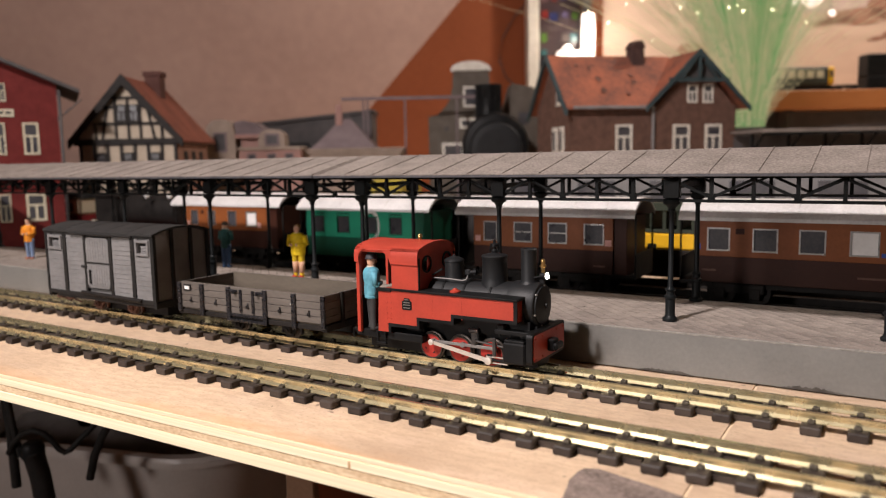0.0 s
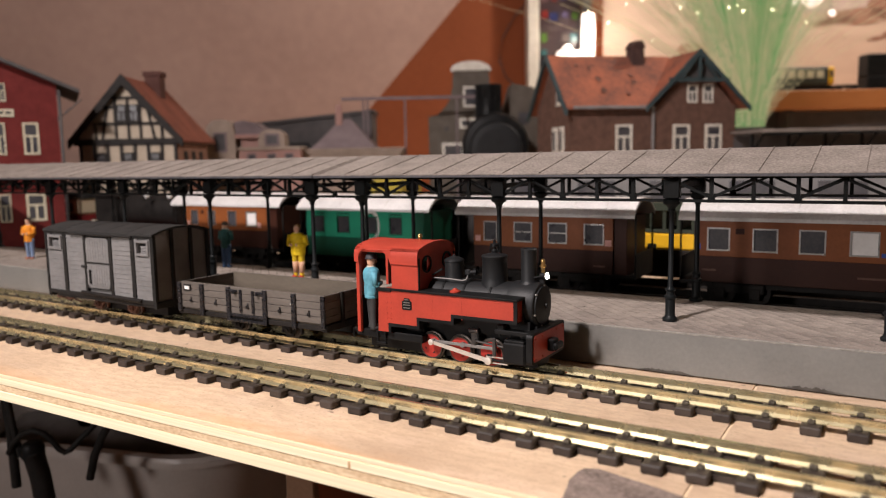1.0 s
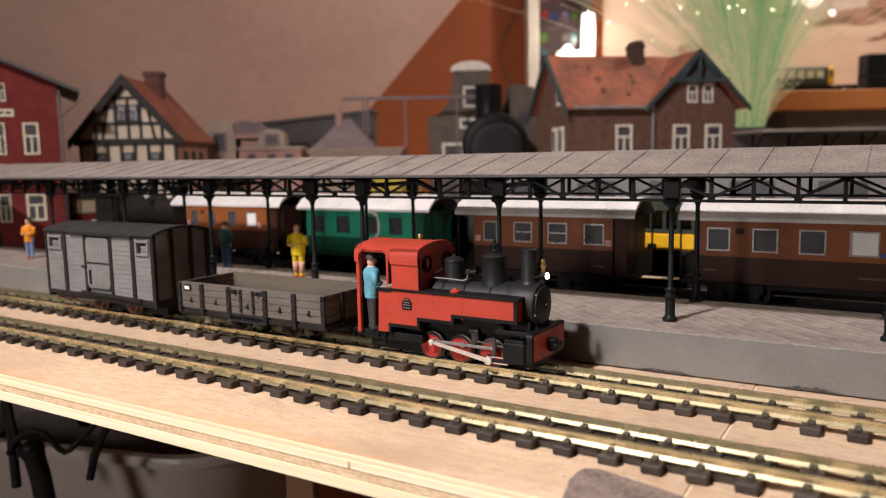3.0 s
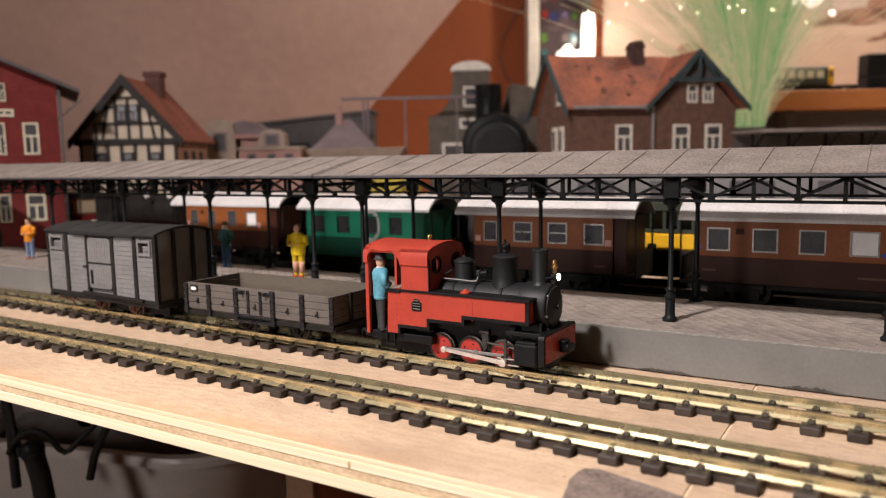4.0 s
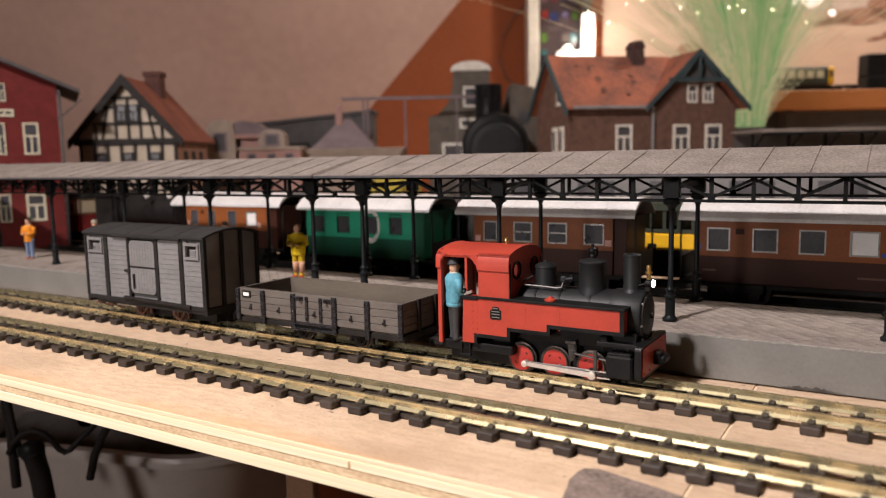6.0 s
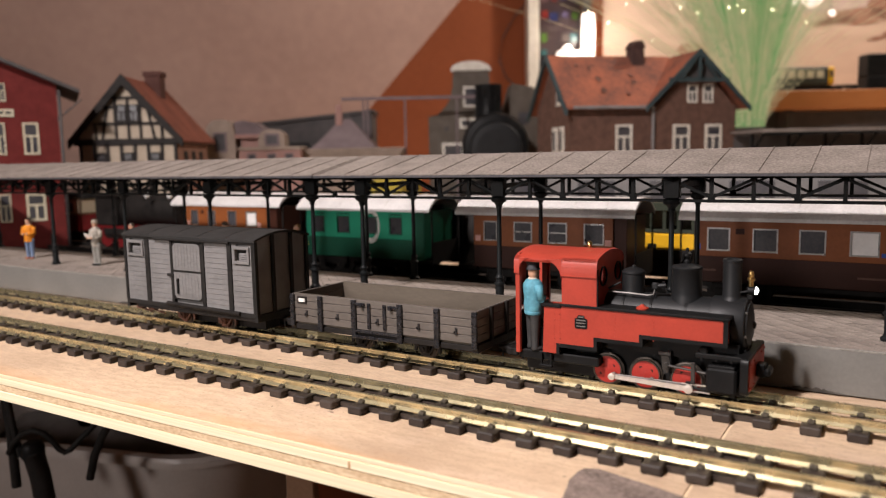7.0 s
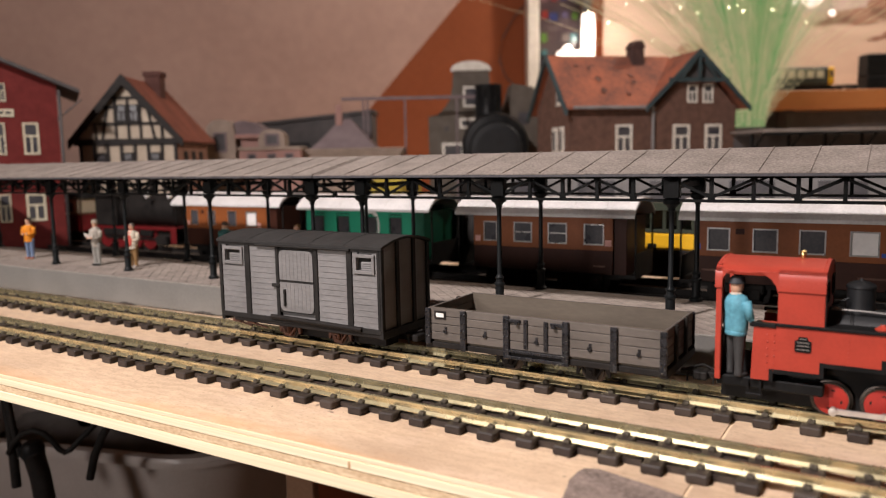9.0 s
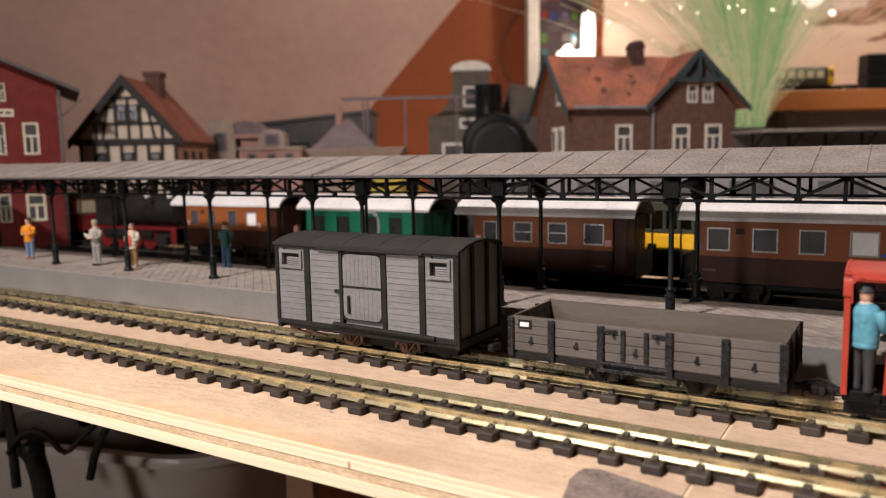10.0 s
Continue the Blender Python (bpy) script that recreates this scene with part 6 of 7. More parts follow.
def small_buildings():
    cream, pink = material("dull_cream", (0.34, 0.27, 0.22), (0.24, 0.19, 0.155), 70, 0.85), material("dull_pink", (0.36, 0.21, 0.18), (0.27, 0.155, 0.135), 90, 0.8)
    lilac = material("pale_lilac", (0.20, 0.155, 0.16), (0.15, 0.115, 0.12), 90, 0.8)
    h = at_back("fairground_front", -203, 700, 0, "pale model shop front with rounded pediment", "building")
    bm = B()
    slab(bm, [(-14, 0), (14, 0), (14, 80), (12, 95)] + [(12 * math.cos(radians(a)), 92 + 8 * math.sin(radians(a))) for a in range(20, 161, 20)] + [(-12, 95), (-14, 80)], 0, 30)
    part("front", bm, cream, h, "pale front")
    window(h, -6, 6, 70, 88, 0, lilac, False)
    bm = B()
    slab(bm, [(8, 86), (44, 86), (40, 89), (30, 97), (20, 99), (12, 97)], 4, 40)
    part("hip_roof", bm, lilac, h, "lilac-grey roof")
    bm = B()
    box(bm, 12, 46, 0, 40, 82, 86, 0.6)
    box(bm, 18, 40, 4, 36, 0, 82)
    part("wing", bm, pink, h, "pale pink wing")
    k = at_back("kiosk", -154, 690, 0, "small pale pink model building with arched dormer", "building")
    bm = B()
    box(bm, -30, 26, 0, 40, 0, 71, 0.8)
    part("body", bm, pink, k, "pale pink body")
    bm = B()
    box(bm, -31, 27, -1.2, 41, 71, 74, 0.5)
    part("cornice", bm, cream, k)
    bm = B()
    slab(bm, [(-12, 74), (12, 74), (12, 84)] + [(12 * math.cos(radians(a)), 82 + 8 * math.sin(radians(a))) for a in range(0, 181, 20)] + [(-12, 84)], 2, 20)
    part("dormer", bm, cream, k, "pale arched dormer")
    window(k, -6, 7, 75, 86, 2, lilac, False)
    for x in (-22, -4, 12):
        window(k, x, x + 8, 58, 68, 0, lilac, False)
    p = at_back("pavilion", -80, 706, 0, "low model hall with stone cornice and pyramid roof", "building")
    bm = B()
    box(bm, -48, 42, 0, 60, 0, 66, 0.6)
    part("body", bm, cream, p, "pale low wall")
    for z, d in ((66, 1.5), (69, 3.0)):
        bm = B()
        box(bm, -48 - d, 42 + d, -d, 60 + d, z, z + 2.6, 0.4)
        part("cornice", bm, cream, p)
    bm = B()
    prof = [(30, 72), (24, 78), (15, 88), (8, 96), (4, 100)]
    rings = [[bm.verts.new(((-11 + sx * r) * MM, (30 + sy * r) * MM, z * MM)) for sx, sy in ((-1, -1), (1, -1), (1, 1), (-1, 1))] for r, z in prof]
    for a, b in zip(rings, rings[1:]):
        for i in range(4):
            bm.faces.new((a[i], a[(i + 1) % 4], b[(i + 1) % 4], b[i]))
    bm.faces.new(rings[0][::-1]), bm.faces.new(rings[-1])
    part("pyramid_roof", bm, lilac, p, "grey-lilac flared pyramid roof")
    bm = B()
    box(bm, -20, -14, 20, 26, 84, 113, 0.5)
    part("chimney", bm, pink, p, "pink chimney")
    bm = B()
    rod(bm, (-10, 30, 98), (-10, 30, 104), 1.6, n=8)
    part("finial", bm, SLATE, p)
    g = at_back("crane_gantry", -95, 735, 0, "thin pale model gantry over the buildings", "gantry")
    bm = B()
    box(bm, 0, 135, 0, 2.5, 117.5, 120.5)
    for x in (20, 24, 60, 110):
        box(bm, x, x + 1.8, 0, 2, 0, 118)
    part("beam", bm, lilac, g, "pale thin gantry beam")
    d = at_back("dark_shed", -150, 800, 0, "long dark model shed with a low roof", "shed")
    bm = B()
    slab(bm, [(-60, 0), (78, 0), (78, 110), (-60, 97)], 0, 60)
    part("wall", bm, SLATE, d, "dark wall")
    bm = B()
    slab(bm, [(-64, 96.5), (80, 110), (80, 113), (-64, 99.5)], -3, 64)
    part("roof", bm, SLATE, d, "dark roof")
    for k in range(3):
        bm = B()
        box(bm, -50 + k * 40, -28 + k * 40, -0.8, 0.3, 40, 80)
        part("door", bm, VANROOF, d)


small_buildings()


def rear_canopy():
    c = at_back("station_canopy", 347, 560, 0, "grey felt-roofed model canopy beside the brick house", "station canopy")
    bm = B()
    slab(bm, [(-5, 75), (60, 76), (60, 77.6), (-5, 77.6)], -112, 130, "x")
    part("roof", bm, FELT, c, "grey felt roof")
    bm = B()
    box(bm, -112, 130, -4.5, -3, 73, 75.2)
    for k in range(9):
        box(bm, -110 + k * 28, -108 + k * 28, 20, 22, 0, 75)
        rod(bm, (-109 + k * 28, 21, 60), (-109 + k * 28, 0, 74), 1.0, n=6)
    part("frame", bm, IRON, c, "dark posts and brackets")
    bm = B()
    box(bm, -112, 130, 58, 62, 0, 74)
    part("rear_wall", bm, SLATE, c)
    y = on_platform_side(-278, 410)
    t = thing("yellow_wagon", y[0], y[1], 0, PHI, "yellow model goods wagon behind the coaches", "wagon")
    bm = B()
    box(bm, -32, 2, 0, 26, 12, 47, 1.0)
    # yellow darkened in the material, for the dimness behind the coaches
    part("body", bm, material("dimmed_yellow", (0.42, 0.33, 0.05), (0.34, 0.26, 0.04), 90, 0.6), t, "yellow body, darkened for its dim place")
    bm = B()
    box(bm, -30, 0, 2, 24, 0.5, 12)
    part("underframe", bm, RUNG, t)
    for k, (u, n) in enumerate(((-182, 34), (-268, 22))):
        y = on_platform_side(u, 318)
        t = thing("tank_wagon", y[0], y[1], 3.0, PHI, "black model tank wagon standing behind the coaches", "wagon")
        bm = B()
        spin(bm, [(4, -n), (11, -n + 1.5), (12, -n + 4), (12, n - 4), (11, n - 1.5), (4, n)], 24, (0, 14, 22), "x")
        part("tank", bm, RUNG, t, "black tank")
        part("underframe", box(B(), -n - 2, n + 2, 4, 24, 6.0, 11, 0.4), RUNG, t)
        for x in (-n + 8, n - 8):
            part("wheel", spin(B(), [(5, -1), (5, 1)], 18, (x, 6, 5.2), "y"), RUNG, t)
        part("ladder", box(B(), -3, 3, 0.5, 1.5, 8, 34), BLACK, t)
    y = on_platform_side(-60, 420)
    t = thing("grey_wagon", y[0], y[1], 0, PHI, "pale grey model wagons standing behind the coaches", "wagon")
    bm = B()
    box(bm, -150, 170, 0, 26, 12, 50, 1.0)
    part("body", bm, VANGREY, t, "pale grey body")
    bm = B()
    box(bm, -148, 168, 2, 24, 0.5, 12)
    part("underframe", bm, RUNG, t)
    for k in range(7):
        bm = B()
        box(bm, -140 + k * 42, -118 + k * 42, -0.6, 0.4, 34, 46)
        part("panel", bm, GLASSDARK, t)


rear_canopy()


# ---- the room ----
ORANGE = material("wall_orange", (0.30, 0.083, 0.031), (0.25, 0.068, 0.025), 6, 0.85, bump=0.0004, fine=120)
BEIGE = material("ceiling_beige", (0.52, 0.36, 0.31), (0.43, 0.29, 0.25), 5, 0.9, bump=0.0006, fine=60)
# room and floor colours are raised so that they bounce more light
ROOM = material("room_plaster", (0.70, 0.62, 0.54), (0.62, 0.54, 0.47), 4, 0.9, bump=0.0005, fine=80)
FLOORM = material("floor_boards", (0.34, 0.23, 0.16), (0.24, 0.16, 0.11), 6, 0.6, bump=0.0004, fine=60, stretch=(0.2, 1, 1))
SHELFM = material("shelf_board", (0.44, 0.17, 0.055), (0.36, 0.13, 0.04), 20, 0.5, fine=160, stretch=(0.2, 1, 1))


def setting(name, bm, mat, label, category):
    ob = part(name, bm, mat)
    ob.matrix_basis = pose(0, 0, 0, 0, 0, BG)
    return tagged(ob, label, category, kind="structure")


def room():
    bm = B()
    box(bm, -2200, 1700, 1346, 1420, -900, 1500)
    setting("wall_gable", bm, ORANGE, "orange-painted gable wall", "wall")
    # the sloping ceiling meets the gable wall along a rising diagonal
    a, d = Vector((-136, 1345, 137)), Vector((174, 0, 195)).normalized()
    h = Vector((-1, -0.35, 0)).normalized()
    nrm = d.cross(h).normalized()
    bm = B()
    lo, hi = a - d * 900, a + d * 1500
    q = [lo, hi, hi + h * 1700, lo + h * 1700]
    f = [bm.verts.new(p * MM) for p in q]
    g = [bm.verts.new((p + nrm * (40 if nrm.y > 0 else -40)) * MM) for p in q]
    bm.faces.new(f), bm.faces.new(g[::-1])
    for i in range(4):
        bm.faces.new((f[i], g[i], g[(i + 1) % 4], f[(i + 1) % 4]))
    setting("ceiling_slope", bm, BEIGE, "plain beige sloping attic ceiling", "ceiling")
    # unseen walls, ceiling and floor, added to close the room and return light
    for nm, (x0, x1, y0, y1, z0, z1) in {"wall_south": (-2200, 1700, -1700, -1640, -900, 1500), "wall_west": (-2200, -2140, -1640, 1346, -900, 1500), "wall_east": (1640, 1700, -1640, 1346, -900, 1500)}.items():
        bm = B()
        box(bm, x0, x1, y0, y1, z0, z1)
        setting(nm, bm, ROOM, "unseen plain room wall, pale to bounce light", "wall")
    bm = B()
    box(bm, -2200, 1700, -1700, 1420, 1500, 1560)
    setting("ceiling", bm, ROOM, "unseen plain room ceiling, pale to bounce light", "ceiling")
    bm = B()
    box(bm, -2200, 1700, -1700, 1420, -960, -900)
    setting("floor", bm, FLOORM, "wooden floor, lightened to bounce light", "floor")


room()


def mural():
    m = at_back("picture", 560, 1336, 0, "large sepia picture of a desert railway on the wall", "picture")
    sand = material("picture_sand", (0.74, 0.56, 0.43), (0.58, 0.42, 0.32), 5, 0.6, fine=25, stretch=(0.5, 1, 2))
    dark = material("picture_brown", (0.30, 0.15, 0.10), (0.42, 0.25, 0.17), 30, 0.7)
    bm = B()
    box(bm, -275, 330, 0, 8, 20, 480)
    part("canvas", bm, sand, m, "sand-coloured canvas")
    sky = material("picture_sky", (0.66, 0.53, 0.46), (0.55, 0.43, 0.37), 8, 0.6)
    bm = B()
    slab(bm, [(60, 480), (60, 300), (130, 296), (200, 312), (330, 300), (330, 480)], -1.2, 0.2)
    part("painted_sky", bm, sky, m)
    random.seed(5)
    for x, z, w, h in ((150, 292, 60, 10), (215, 305, 40, 22), (230, 262, 26, 4), (200, 254, 20, 3), (120, 283, 40, 6), (185, 286, 50, 7), (-90, 240, 70, 16), (-140, 200, 90, 22), (260, 300, 30, 16)):
        bm = B()
        pts = []
        for i in range(14):
            a = 2 * math.pi * i / 14
            r = random.uniform(0.6, 1.2)
            pts.append((x + w * r * math.cos(a), z + h * r * math.sin(a) + 0.12 * w * math.cos(a)))
        slab(bm, pts, -2.0, -0.9)
        part("painted_rock", bm, dark, m)


mural()


def shelf():
    s = at_back("wall_shelf", 560, 958, 0, "orange-brown wooden shelf carrying model trains", "shelf")
    bm = B()
    box(bm, -153, 400, 0, 387, 113, 137, 0.8)
    part("board", bm, SHELFM, s, "orange-brown board edge")
    bm = B()
    box(bm, -150, 400, 40, 52, 20, 113)
    part("backing", bm, SLATE, s, "dark backing below")
    for x in (-120, 60, 220):
        bm = B()
        box(bm, x, x + 8, 8, 60, 60, 113)
        rod(bm, (x + 4, 8, 112), (x + 4, 48, 70), 3, n=6)
        part("shelf_bracket", bm, SLATE, s)
    r = at_back("railcar", 456, 972, 137, "dark green model railcar with yellow warning end", "railcar")
    gr = material("railcar_green", (0.035, 0.04, 0.035), (0.05, 0.055, 0.045), 60, 0.5)
    bm = B()
    slab(bm, rounded(-13, 13, 6, 29, 4), -48, 30, "x")
    part("body", bm, gr, r, "dark green body")
    bm = B()
    slab(bm, rounded(-13.1, 13.1, 6.5, 28.8, 4), 30, 37, "x")
    e = part("cab_end", bm, YELLOW, r, "yellow cab end")
    for y0, y1 in ((-10, -1), (1, 10)):
        bm = B()
        box(bm, 36.6, 37.4, y0, y1, 17, 25)
        part("windscreen", bm, GLASSDARK, e)
    bm = B()
    box(bm, 32, 35.5, -13.5, -12.8, 16, 24)
    part("side_window", bm, GLASSDARK, e)
    # opaque cream panes: their lit look is only colour
    for k in range(6):
        bm = B()
        box(bm, -45 + k * 12, -36 + k * 12, -13.5, -12.7, 15, 24)
        part("window", bm, CREAM, r, "pale lit-looking side window")
    bm = B()
    box(bm, -46, 36, -10, 10, 0.3, 6.5)
    part("underframe", bm, RUNG, r)
    b = at_back("black_locomotive", 568, 975, 137, "black model locomotive on the shelf, partly seen", "locomotive")
    bm = B()
    box(bm, -31, 60, -12, 12, 1, 16, 1)
    box(bm, -31, 0, -12, 12, 16, 44, 1.5)
    spin(bm, [(11, 0), (11, 60)], 18, (0, 0, 30), "x")
    part("body", bm, BLACK, b, "black body")
    bm = B()
    spin(bm, [(4, 38), (3.5, 50), (4.2, 52)], 14, (46, 0, 0))
    part("chimney", bm, BLACK, b)
    lw = at_back("flat_wagon", 512, 970, 137, "tiny dark flat wagon on the shelf", "wagon")
    bm = B()
    box(bm, -14, 14, -10, 10, 3, 6, 0.5)
    for x in (-9, 9):
        spin(bm, [(3.2, -9), (3.2, 9)], 12, (x, 0, 3.2), "y")
    part("body", bm, RUNG, lw)


shelf()


def window_niche():
    w = at_back("window_1", 200, 1330, 0, "narrow window with coloured leaded glass and white jamb", "window")
    w["kind"] = "structure"
    bm = B()
    box(bm, -50, -31, -30, 14, 175, 520, 1.0)
    part("jamb", bm, WHITEPAINT, w, "white painted jamb")
    bm = B()
    box(bm, -30, 45, 0, 14, 120, 520)
    part("leaded_backing", bm, material("night_glass", (0.035, 0.025, 0.028), (0.06, 0.04, 0.04), 30, 0.25), w, "dark glass")
    random.seed(9)
    cols = [(0.45, 0.06, 0.05), (0.08, 0.10, 0.30), (0.25, 0.20, 0.35), (0.20, 0.40, 0.08), (0.50, 0.20, 0.04), (0.35, 0.28, 0.26), (0.12, 0.35, 0.38), (0.30, 0.18, 0.18)]
    gm = [material("coloured_glass", tuple(v * 0.45 for v in c), tuple(v * 0.25 for v in c), 40, 0.2) for c in cols]
    for i, z in enumerate((300, 262, 238, 216, 190, 330, 360)):
        for k in range(4):
            if z < 290 and k > 0 and not (z == 262 and k > 1):
                continue
            bm = B()
            x = -24 + k * 17
            box(bm, x + random.uniform(-2, 3), x + random.uniform(9, 14), -4, -0.5, z - random.uniform(4, 9), z + random.uniform(4, 9))
            part("glass_piece", bm, gm[(i * 3 + k) % len(gm)], w)
    l = at_back("glass_lamp", 252, 1300, 0, "bright glowing white lamp by the window", "lamp")
    hot = material("lamp_glow", (1, 0.95, 0.88), (1, 0.95, 0.88), glow=(1.0, 0.84, 0.74), power=1.7)
    bm = B()
    spin(bm, [(11, 226), (11.5, 230), (11.5, 260), (11, 290), (10, 297)], 20, (-1, 0, 0))
    part("tube", bm, hot, l, "glowing white tube")
    bm = B()
    box(bm, -54, -10, -10, 6, 225, 236, 3)
    spin(bm, [(6, 232), (9, 236), (8, 242), (4, 246)], 14, (-36, 0, 0))
    part("foot", bm, hot, l, "glowing white foot")
    bm = B()
    box(bm, -8, 6, 6, 20, 290, 520)
    part("holder", bm, SLATE, l)
    bm = B()
    rod(bm, (0, 0, -900), (0, 0, 226), 3, n=8)
    box(bm, -20, 20, -20, 20, -900, -896)
    part("stand", bm, SLATE, l)
    c = at_back("wall_cable", 110, 1338, 0, "thin dark cable hanging against the orange wall", "cable")
    bm = B()
    pts = [(60, 0, 345), (20, -2, 300), (0, -3, 265), (-6, -4, 230), (4, -5, 200), (22, -6, 182)]
    tube(bm, pts, 1.1, 8)
    part("cord", bm, SLATE, c)
    # glowing bulbs put in for the glare before the picture, with an added wire
    s = at_back("glare_bulbs", 700, 1240, 0, "glowing bulbs that give the glare in front of the picture", "lamp")
    bm = B()
    for x, z, r in ((-102, 306, 16), (-128, 300, 8), (-70, 280, 5)):
        spin(bm, [(r * 0.3, z - r), (r * 0.9, z - r * 0.5), (r, z), (r * 0.9, z + r * 0.5), (r * 0.3, z + r)], 16, (x, 0, 0))
    part("bulb", bm, hot, s, "glowing bulbs")
    bm = B()
    rod(bm, (-102, 0, 300), (-102, 0, 1500), 1.5, n=6)
    rod(bm, (-128, 0, 300), (-102, 0, 420), 1.2, n=6)
    rod(bm, (-70, 0, 280), (-102, 0, 420), 1.2, n=6)
    part("wire", bm, ALU, s)


window_niche()


def fibre_lamp():
    f = at_back("fibre_optic_lamp", 351, 868, 0, "fibre-optic lamp with a fan of green glowing fibres", "lamp")
    bm = B()
    spin(bm, [(40, 0), (40, 6), (26, 20), (14, 60), (16, 80), (21, 88), (18, 89)], 24)
    part("base", bm, SLATE, f, "dark lamp base")
    green = material("fibre_green", (0.05, 0.20, 0.07), (0.14, 0.32, 0.13), 30, 0.3, glow=(0.20, 0.62, 0.20), power=0.24)
    cream = material("fibre_cream", (0.55, 0.52, 0.34), (0.45, 0.45, 0.26), 30, 0.3, glow=(0.9, 0.80, 0.50), power=0.20)
    tip = material("fibre_tip", (1, 0.95, 0.7), (1, 0.95, 0.7), glow=(1.0, 0.92, 0.55), power=9.0)
    random.seed(21)
    for nm, mat, count, lean in (("green_fibre", green, 1150, 0.46), ("pale_fibre", cream, 900, 1.05)):
        bm, bt = B(), B()
        for i in range(count):
            a = random.uniform(0, 2 * math.pi)
            k = abs(random.gauss(0, 0.5)) * lean
            L = random.uniform(130, 300)
            dx, dy = math.cos(a) * k - (0.06 if mat is green else 0.16), math.sin(a) * k * 0.7
            p = Vector((math.cos(a) * 18 * random.random(), math.sin(a) * 12 * random.random(), 88))
            pts = []
            for j in range(7):
                t = j / 6
                pts.append(p + Vector((dx * L * t ** 1.35, dy * L * t ** 1.35, L * t * (1 - 0.16 * k * t))))
            for u, v in zip(pts, pts[1:]):
                rod(bm, u, v, 0.26, 0.22, n=3, caps=False)
            if i % 7 == 0:
                e = pts[-1]
                spin(bt, [(0.3, -0.9), (0.9, 0), (0.3, 0.9)], 6, tuple(e))
        tagged(part(nm, bm, mat, f, "green lit fibres" if mat is green else "pale lit fibres"), kind="stuff")
        tagged(part("fibre_glow", bt, tip, f, "glowing fibre tips"), kind="stuff")


fibre_lamp()


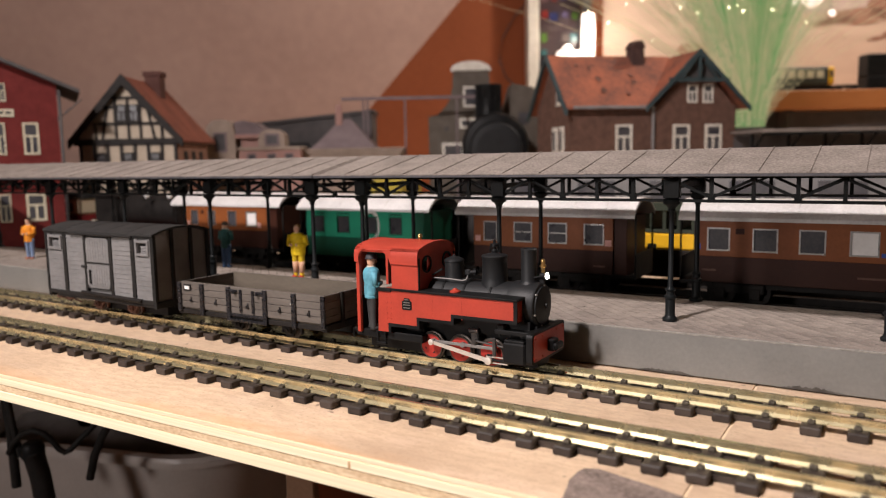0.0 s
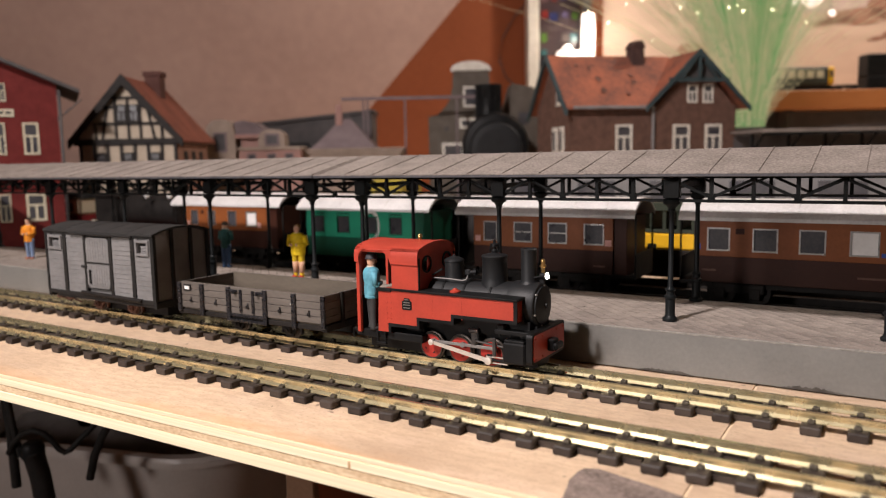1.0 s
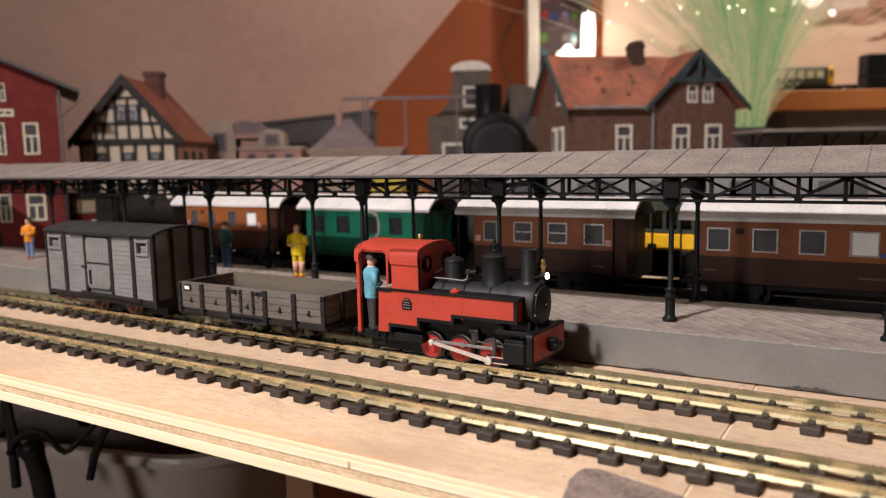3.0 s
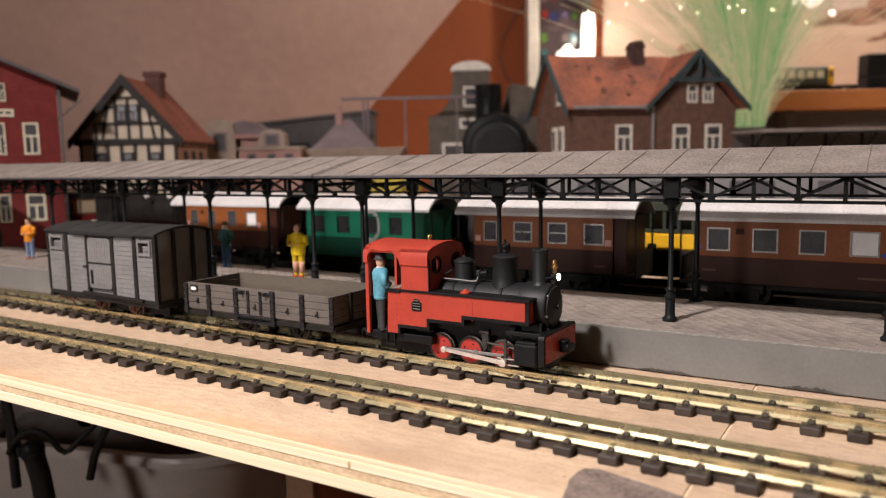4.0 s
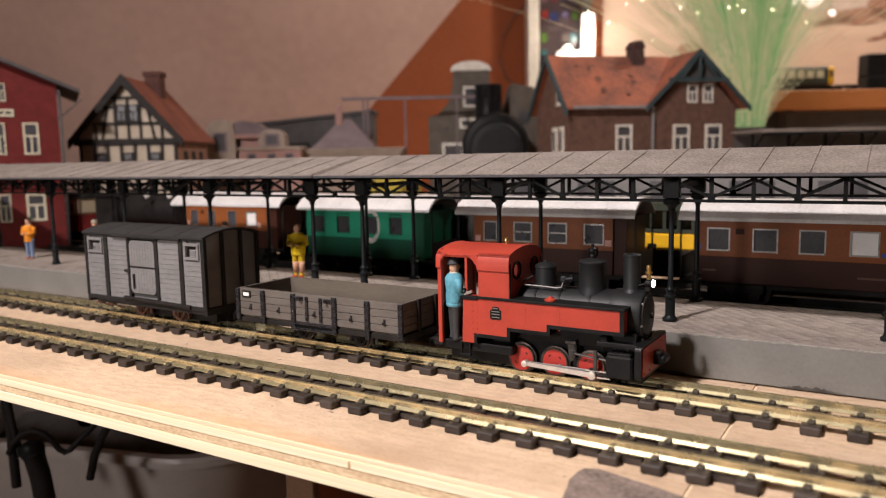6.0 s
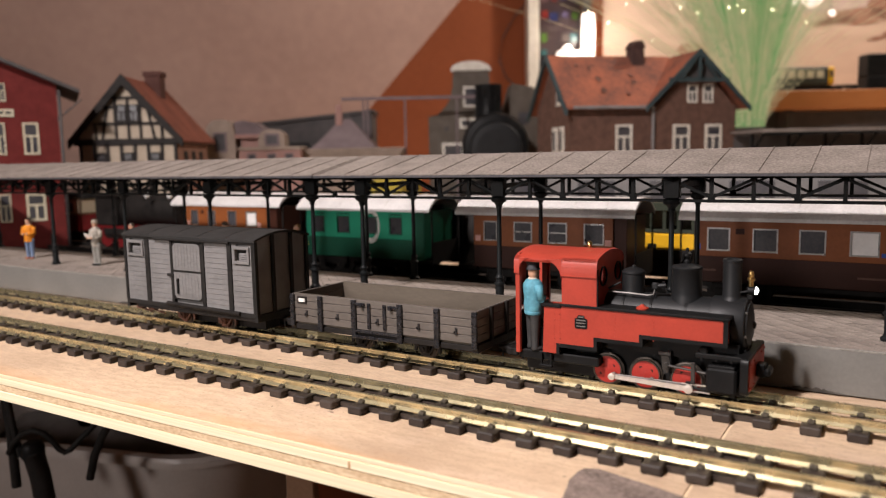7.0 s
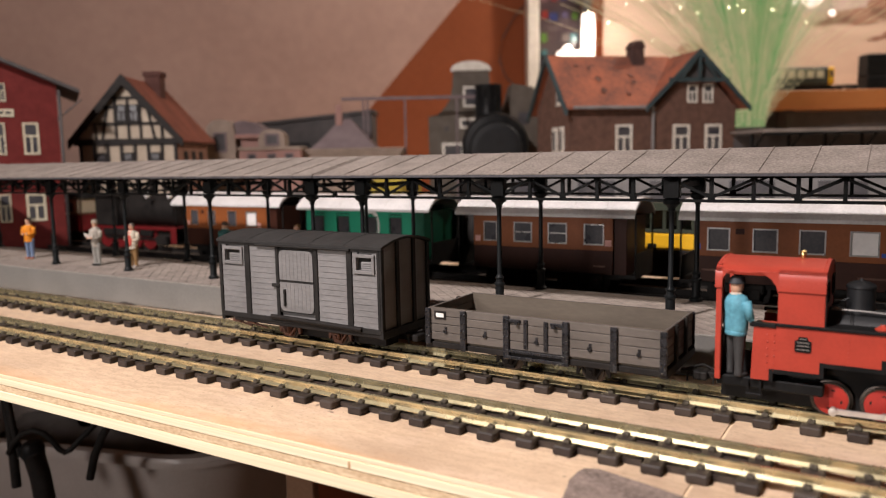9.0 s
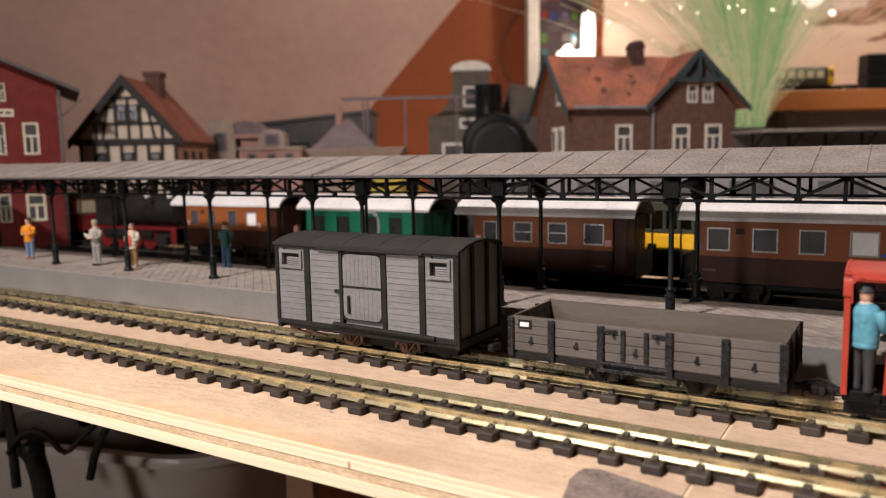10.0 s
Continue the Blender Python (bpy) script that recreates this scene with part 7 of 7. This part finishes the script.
def under_the_board():
    TUB = material("tub_plastic", (0.42, 0.365, 0.335), (0.34, 0.30, 0.27), 20, 0.32)
    t = at_back("plastic_tub", -104, 354, -190, "grey translucent plastic storage tub under the board", "tub", rz=-16.0)
    out, inn = rounded(-330, 0, 0, 200, 46, 9), rounded(-326, -4, 4, 196, 43, 9)
    n = len(out)

    def ring(bm, pts, z, k=1.0):
        return [bm.verts.new(((-165 + (x + 165) * k) * MM, (100 + (y - 100) * k) * MM, z * MM)) for x, y in pts]

    def skin(bm, rings):
        for a, b in zip(rings, rings[1:]):
            for i in range(n):
                bm.faces.new((a[i], a[(i + 1) % n], b[(i + 1) % n], b[i])).smooth = True
    bm = B()
    R = [ring(bm, out, 0, 0.72), ring(bm, out, 6, 0.76), ring(bm, out, 60, 0.88), ring(bm, out, 99, 0.97), ring(bm, inn, 99, 0.97), ring(bm, inn, 60, 0.88), ring(bm, inn, 8, 0.76), ring(bm, inn, 4, 0.72)]
    skin(bm, R)
    bm.faces.new(R[0][::-1]), bm.faces.new(R[-1])
    part("tub_shell", bm, TUB, t, "grey plastic shell")
    bm = B()
    R = [ring(bm, out, 97.5, 0.965), ring(bm, out, 96.5, 1.0), ring(bm, out, 100, 1.005), ring(bm, out, 102, 0.995), ring(bm, inn, 101.5, 0.97)]
    skin(bm, R + R[:1])
    part("tub_rim", bm, TUB, t, "rounded grey plastic rim")
    for x in (-250, -205, -160, -115, -70):
        bm = B()
        rod(bm, (x, 174, 20), (x, 187, 96), 2.4, n=8)
        part("tub_rib", bm, TUB, t)
    st = at_back("tub_stand", -238, 498, -900, "low dark crate under the tub", "crate")
    bm = B()
    box(bm, -80, 80, -70, 70, 0, 709.8, 4)
    part("crate_body", bm, SLATE, st)
    # a bag of dark cloth in the tub, in folds
    g = at_back("dark_bag", -238, 498, -185.6, "dark cloth bag lying in the tub", "bag")
    random.seed(31)
    bm = B()
    m_ = 40
    for a_, b_, w_ in ((0.0, 2.6, 1.0), (2.0, 4.7, 0.92), (4.2, 6.6, 0.96)):
        rings = []
        for r_, z_ in ((70, 0), (78, 22), (72, 52), (50, 70), (18, 78)):
            rings.append([bm.verts.new(((1.2 * r_ * w_ * math.cos(q) * (1 + 0.10 * math.sin(9 * q + z_))) * MM, r_ * w_ * math.sin(q) * (1 + 0.10 * math.cos(7 * q)) * MM, (z_ + 4 * math.sin(5 * q)) * MM if z_ else 0.0)) for q in (a_ + (b_ - a_) * i / m_ for i in range(m_ + 1))])
        for p, q in zip(rings, rings[1:]):
            for i in range(m_):
                bm.faces.new((p[i], p[i + 1], q[i + 1], q[i])).smooth = True
    part("bag_cloth", bm, material("bag_cloth", (0.09, 0.078, 0.072), (0.15, 0.13, 0.12), 30, 0.8, bump=0.0006, fine=160), g)
    c = at_back("black_hose", -190, 335, -200, "thick black hose and loops of cable hanging under the board", "hose")
    bm = B()
    tube(bm, [(8, 3, -180), (4, 2, 60), (2.4, 1, 100), (1, 0, 118), (-0.8, -1, 129), (-1.6, 0, 133)], 4.6, 18)
    part("thick_hose", bm, RUNG, c, "thick black hose")
    bm = B()
    spin(bm, [(4.9, 127), (5.2, 128.5), (5.2, 131.5), (4.6, 133.5), (3.0, 134.4)], 18, (-1.3, -0.3, 0))
    part("hose_cap", bm, BLACK, c, "grey end of the hose")
    bm = B()
    tube(bm, [(-14, 2, 128), (-11, 1, 133), (-6, 0, 138), (0, -1, 140), (5, -1, 138.4), (8.2, 0, 134), (10.2, 1, 130), (12.3, 2, 128), (14.5, 2.5, 129), (19, 4, 133.6), (24, 6, 138.5), (30, 8, 146), (38, 10, 192)], 1.35, 12)
    part("cable_loop", bm, RUNG, c, "black cable loop")
    bm = B()
    tube(bm, [(19.5, 9, 112), (23, 8, 124), (28, 7, 134), (34, 7, 144), (44, 8, 192)], 1.9, 12)
    tube(bm, [(-9, 3, 126), (-12, 4, 140), (-15, 5, 160), (-18, 6, 192)], 1.5, 10)
    tube(bm, [(-14, 6, 110), (-14.5, 6, 140), (-20, 7, 192)], 2.2, 10)
    part("cable", bm, RUNG, c, "hanging black cables")
    l = at_back("trestle_leg", -64, 318, -900, "square wooden leg carrying the board", "table leg")
    bm = B()
    box(bm, -6, 6, -6, 6, 0, 891.8, 0.6)
    part("post", bm, material("leg_wood", (0.30, 0.17, 0.10), (0.22, 0.12, 0.07), 30, 0.6), l)
    bm = B()
    slab(bm, [(-47.5, 112), (-49.4, 121), (-49.9, 125.6), (-49.2, 127.6), (-47.6, 128.4), (-46.2, 128.2), (-34.1, 125.4), (-22, 122), (-20, 112)], 0.02, 2.9, "z")
    bmesh.ops.bevel(bm, geom=list(bm.edges), offset=0.0005, segments=3, affect="EDGES")
    g = part("dark_felt_block", bm, material("dark_felt", (0.30, 0.235, 0.20), (0.13, 0.10, 0.085), 260, 0.95, bump=0.0003, fine=1100, grain=1.2))
    tagged(g, "dark grey-brown felt block lying on the board's edge", "block")


under_the_board()
paving(PLATFORM)
motions()
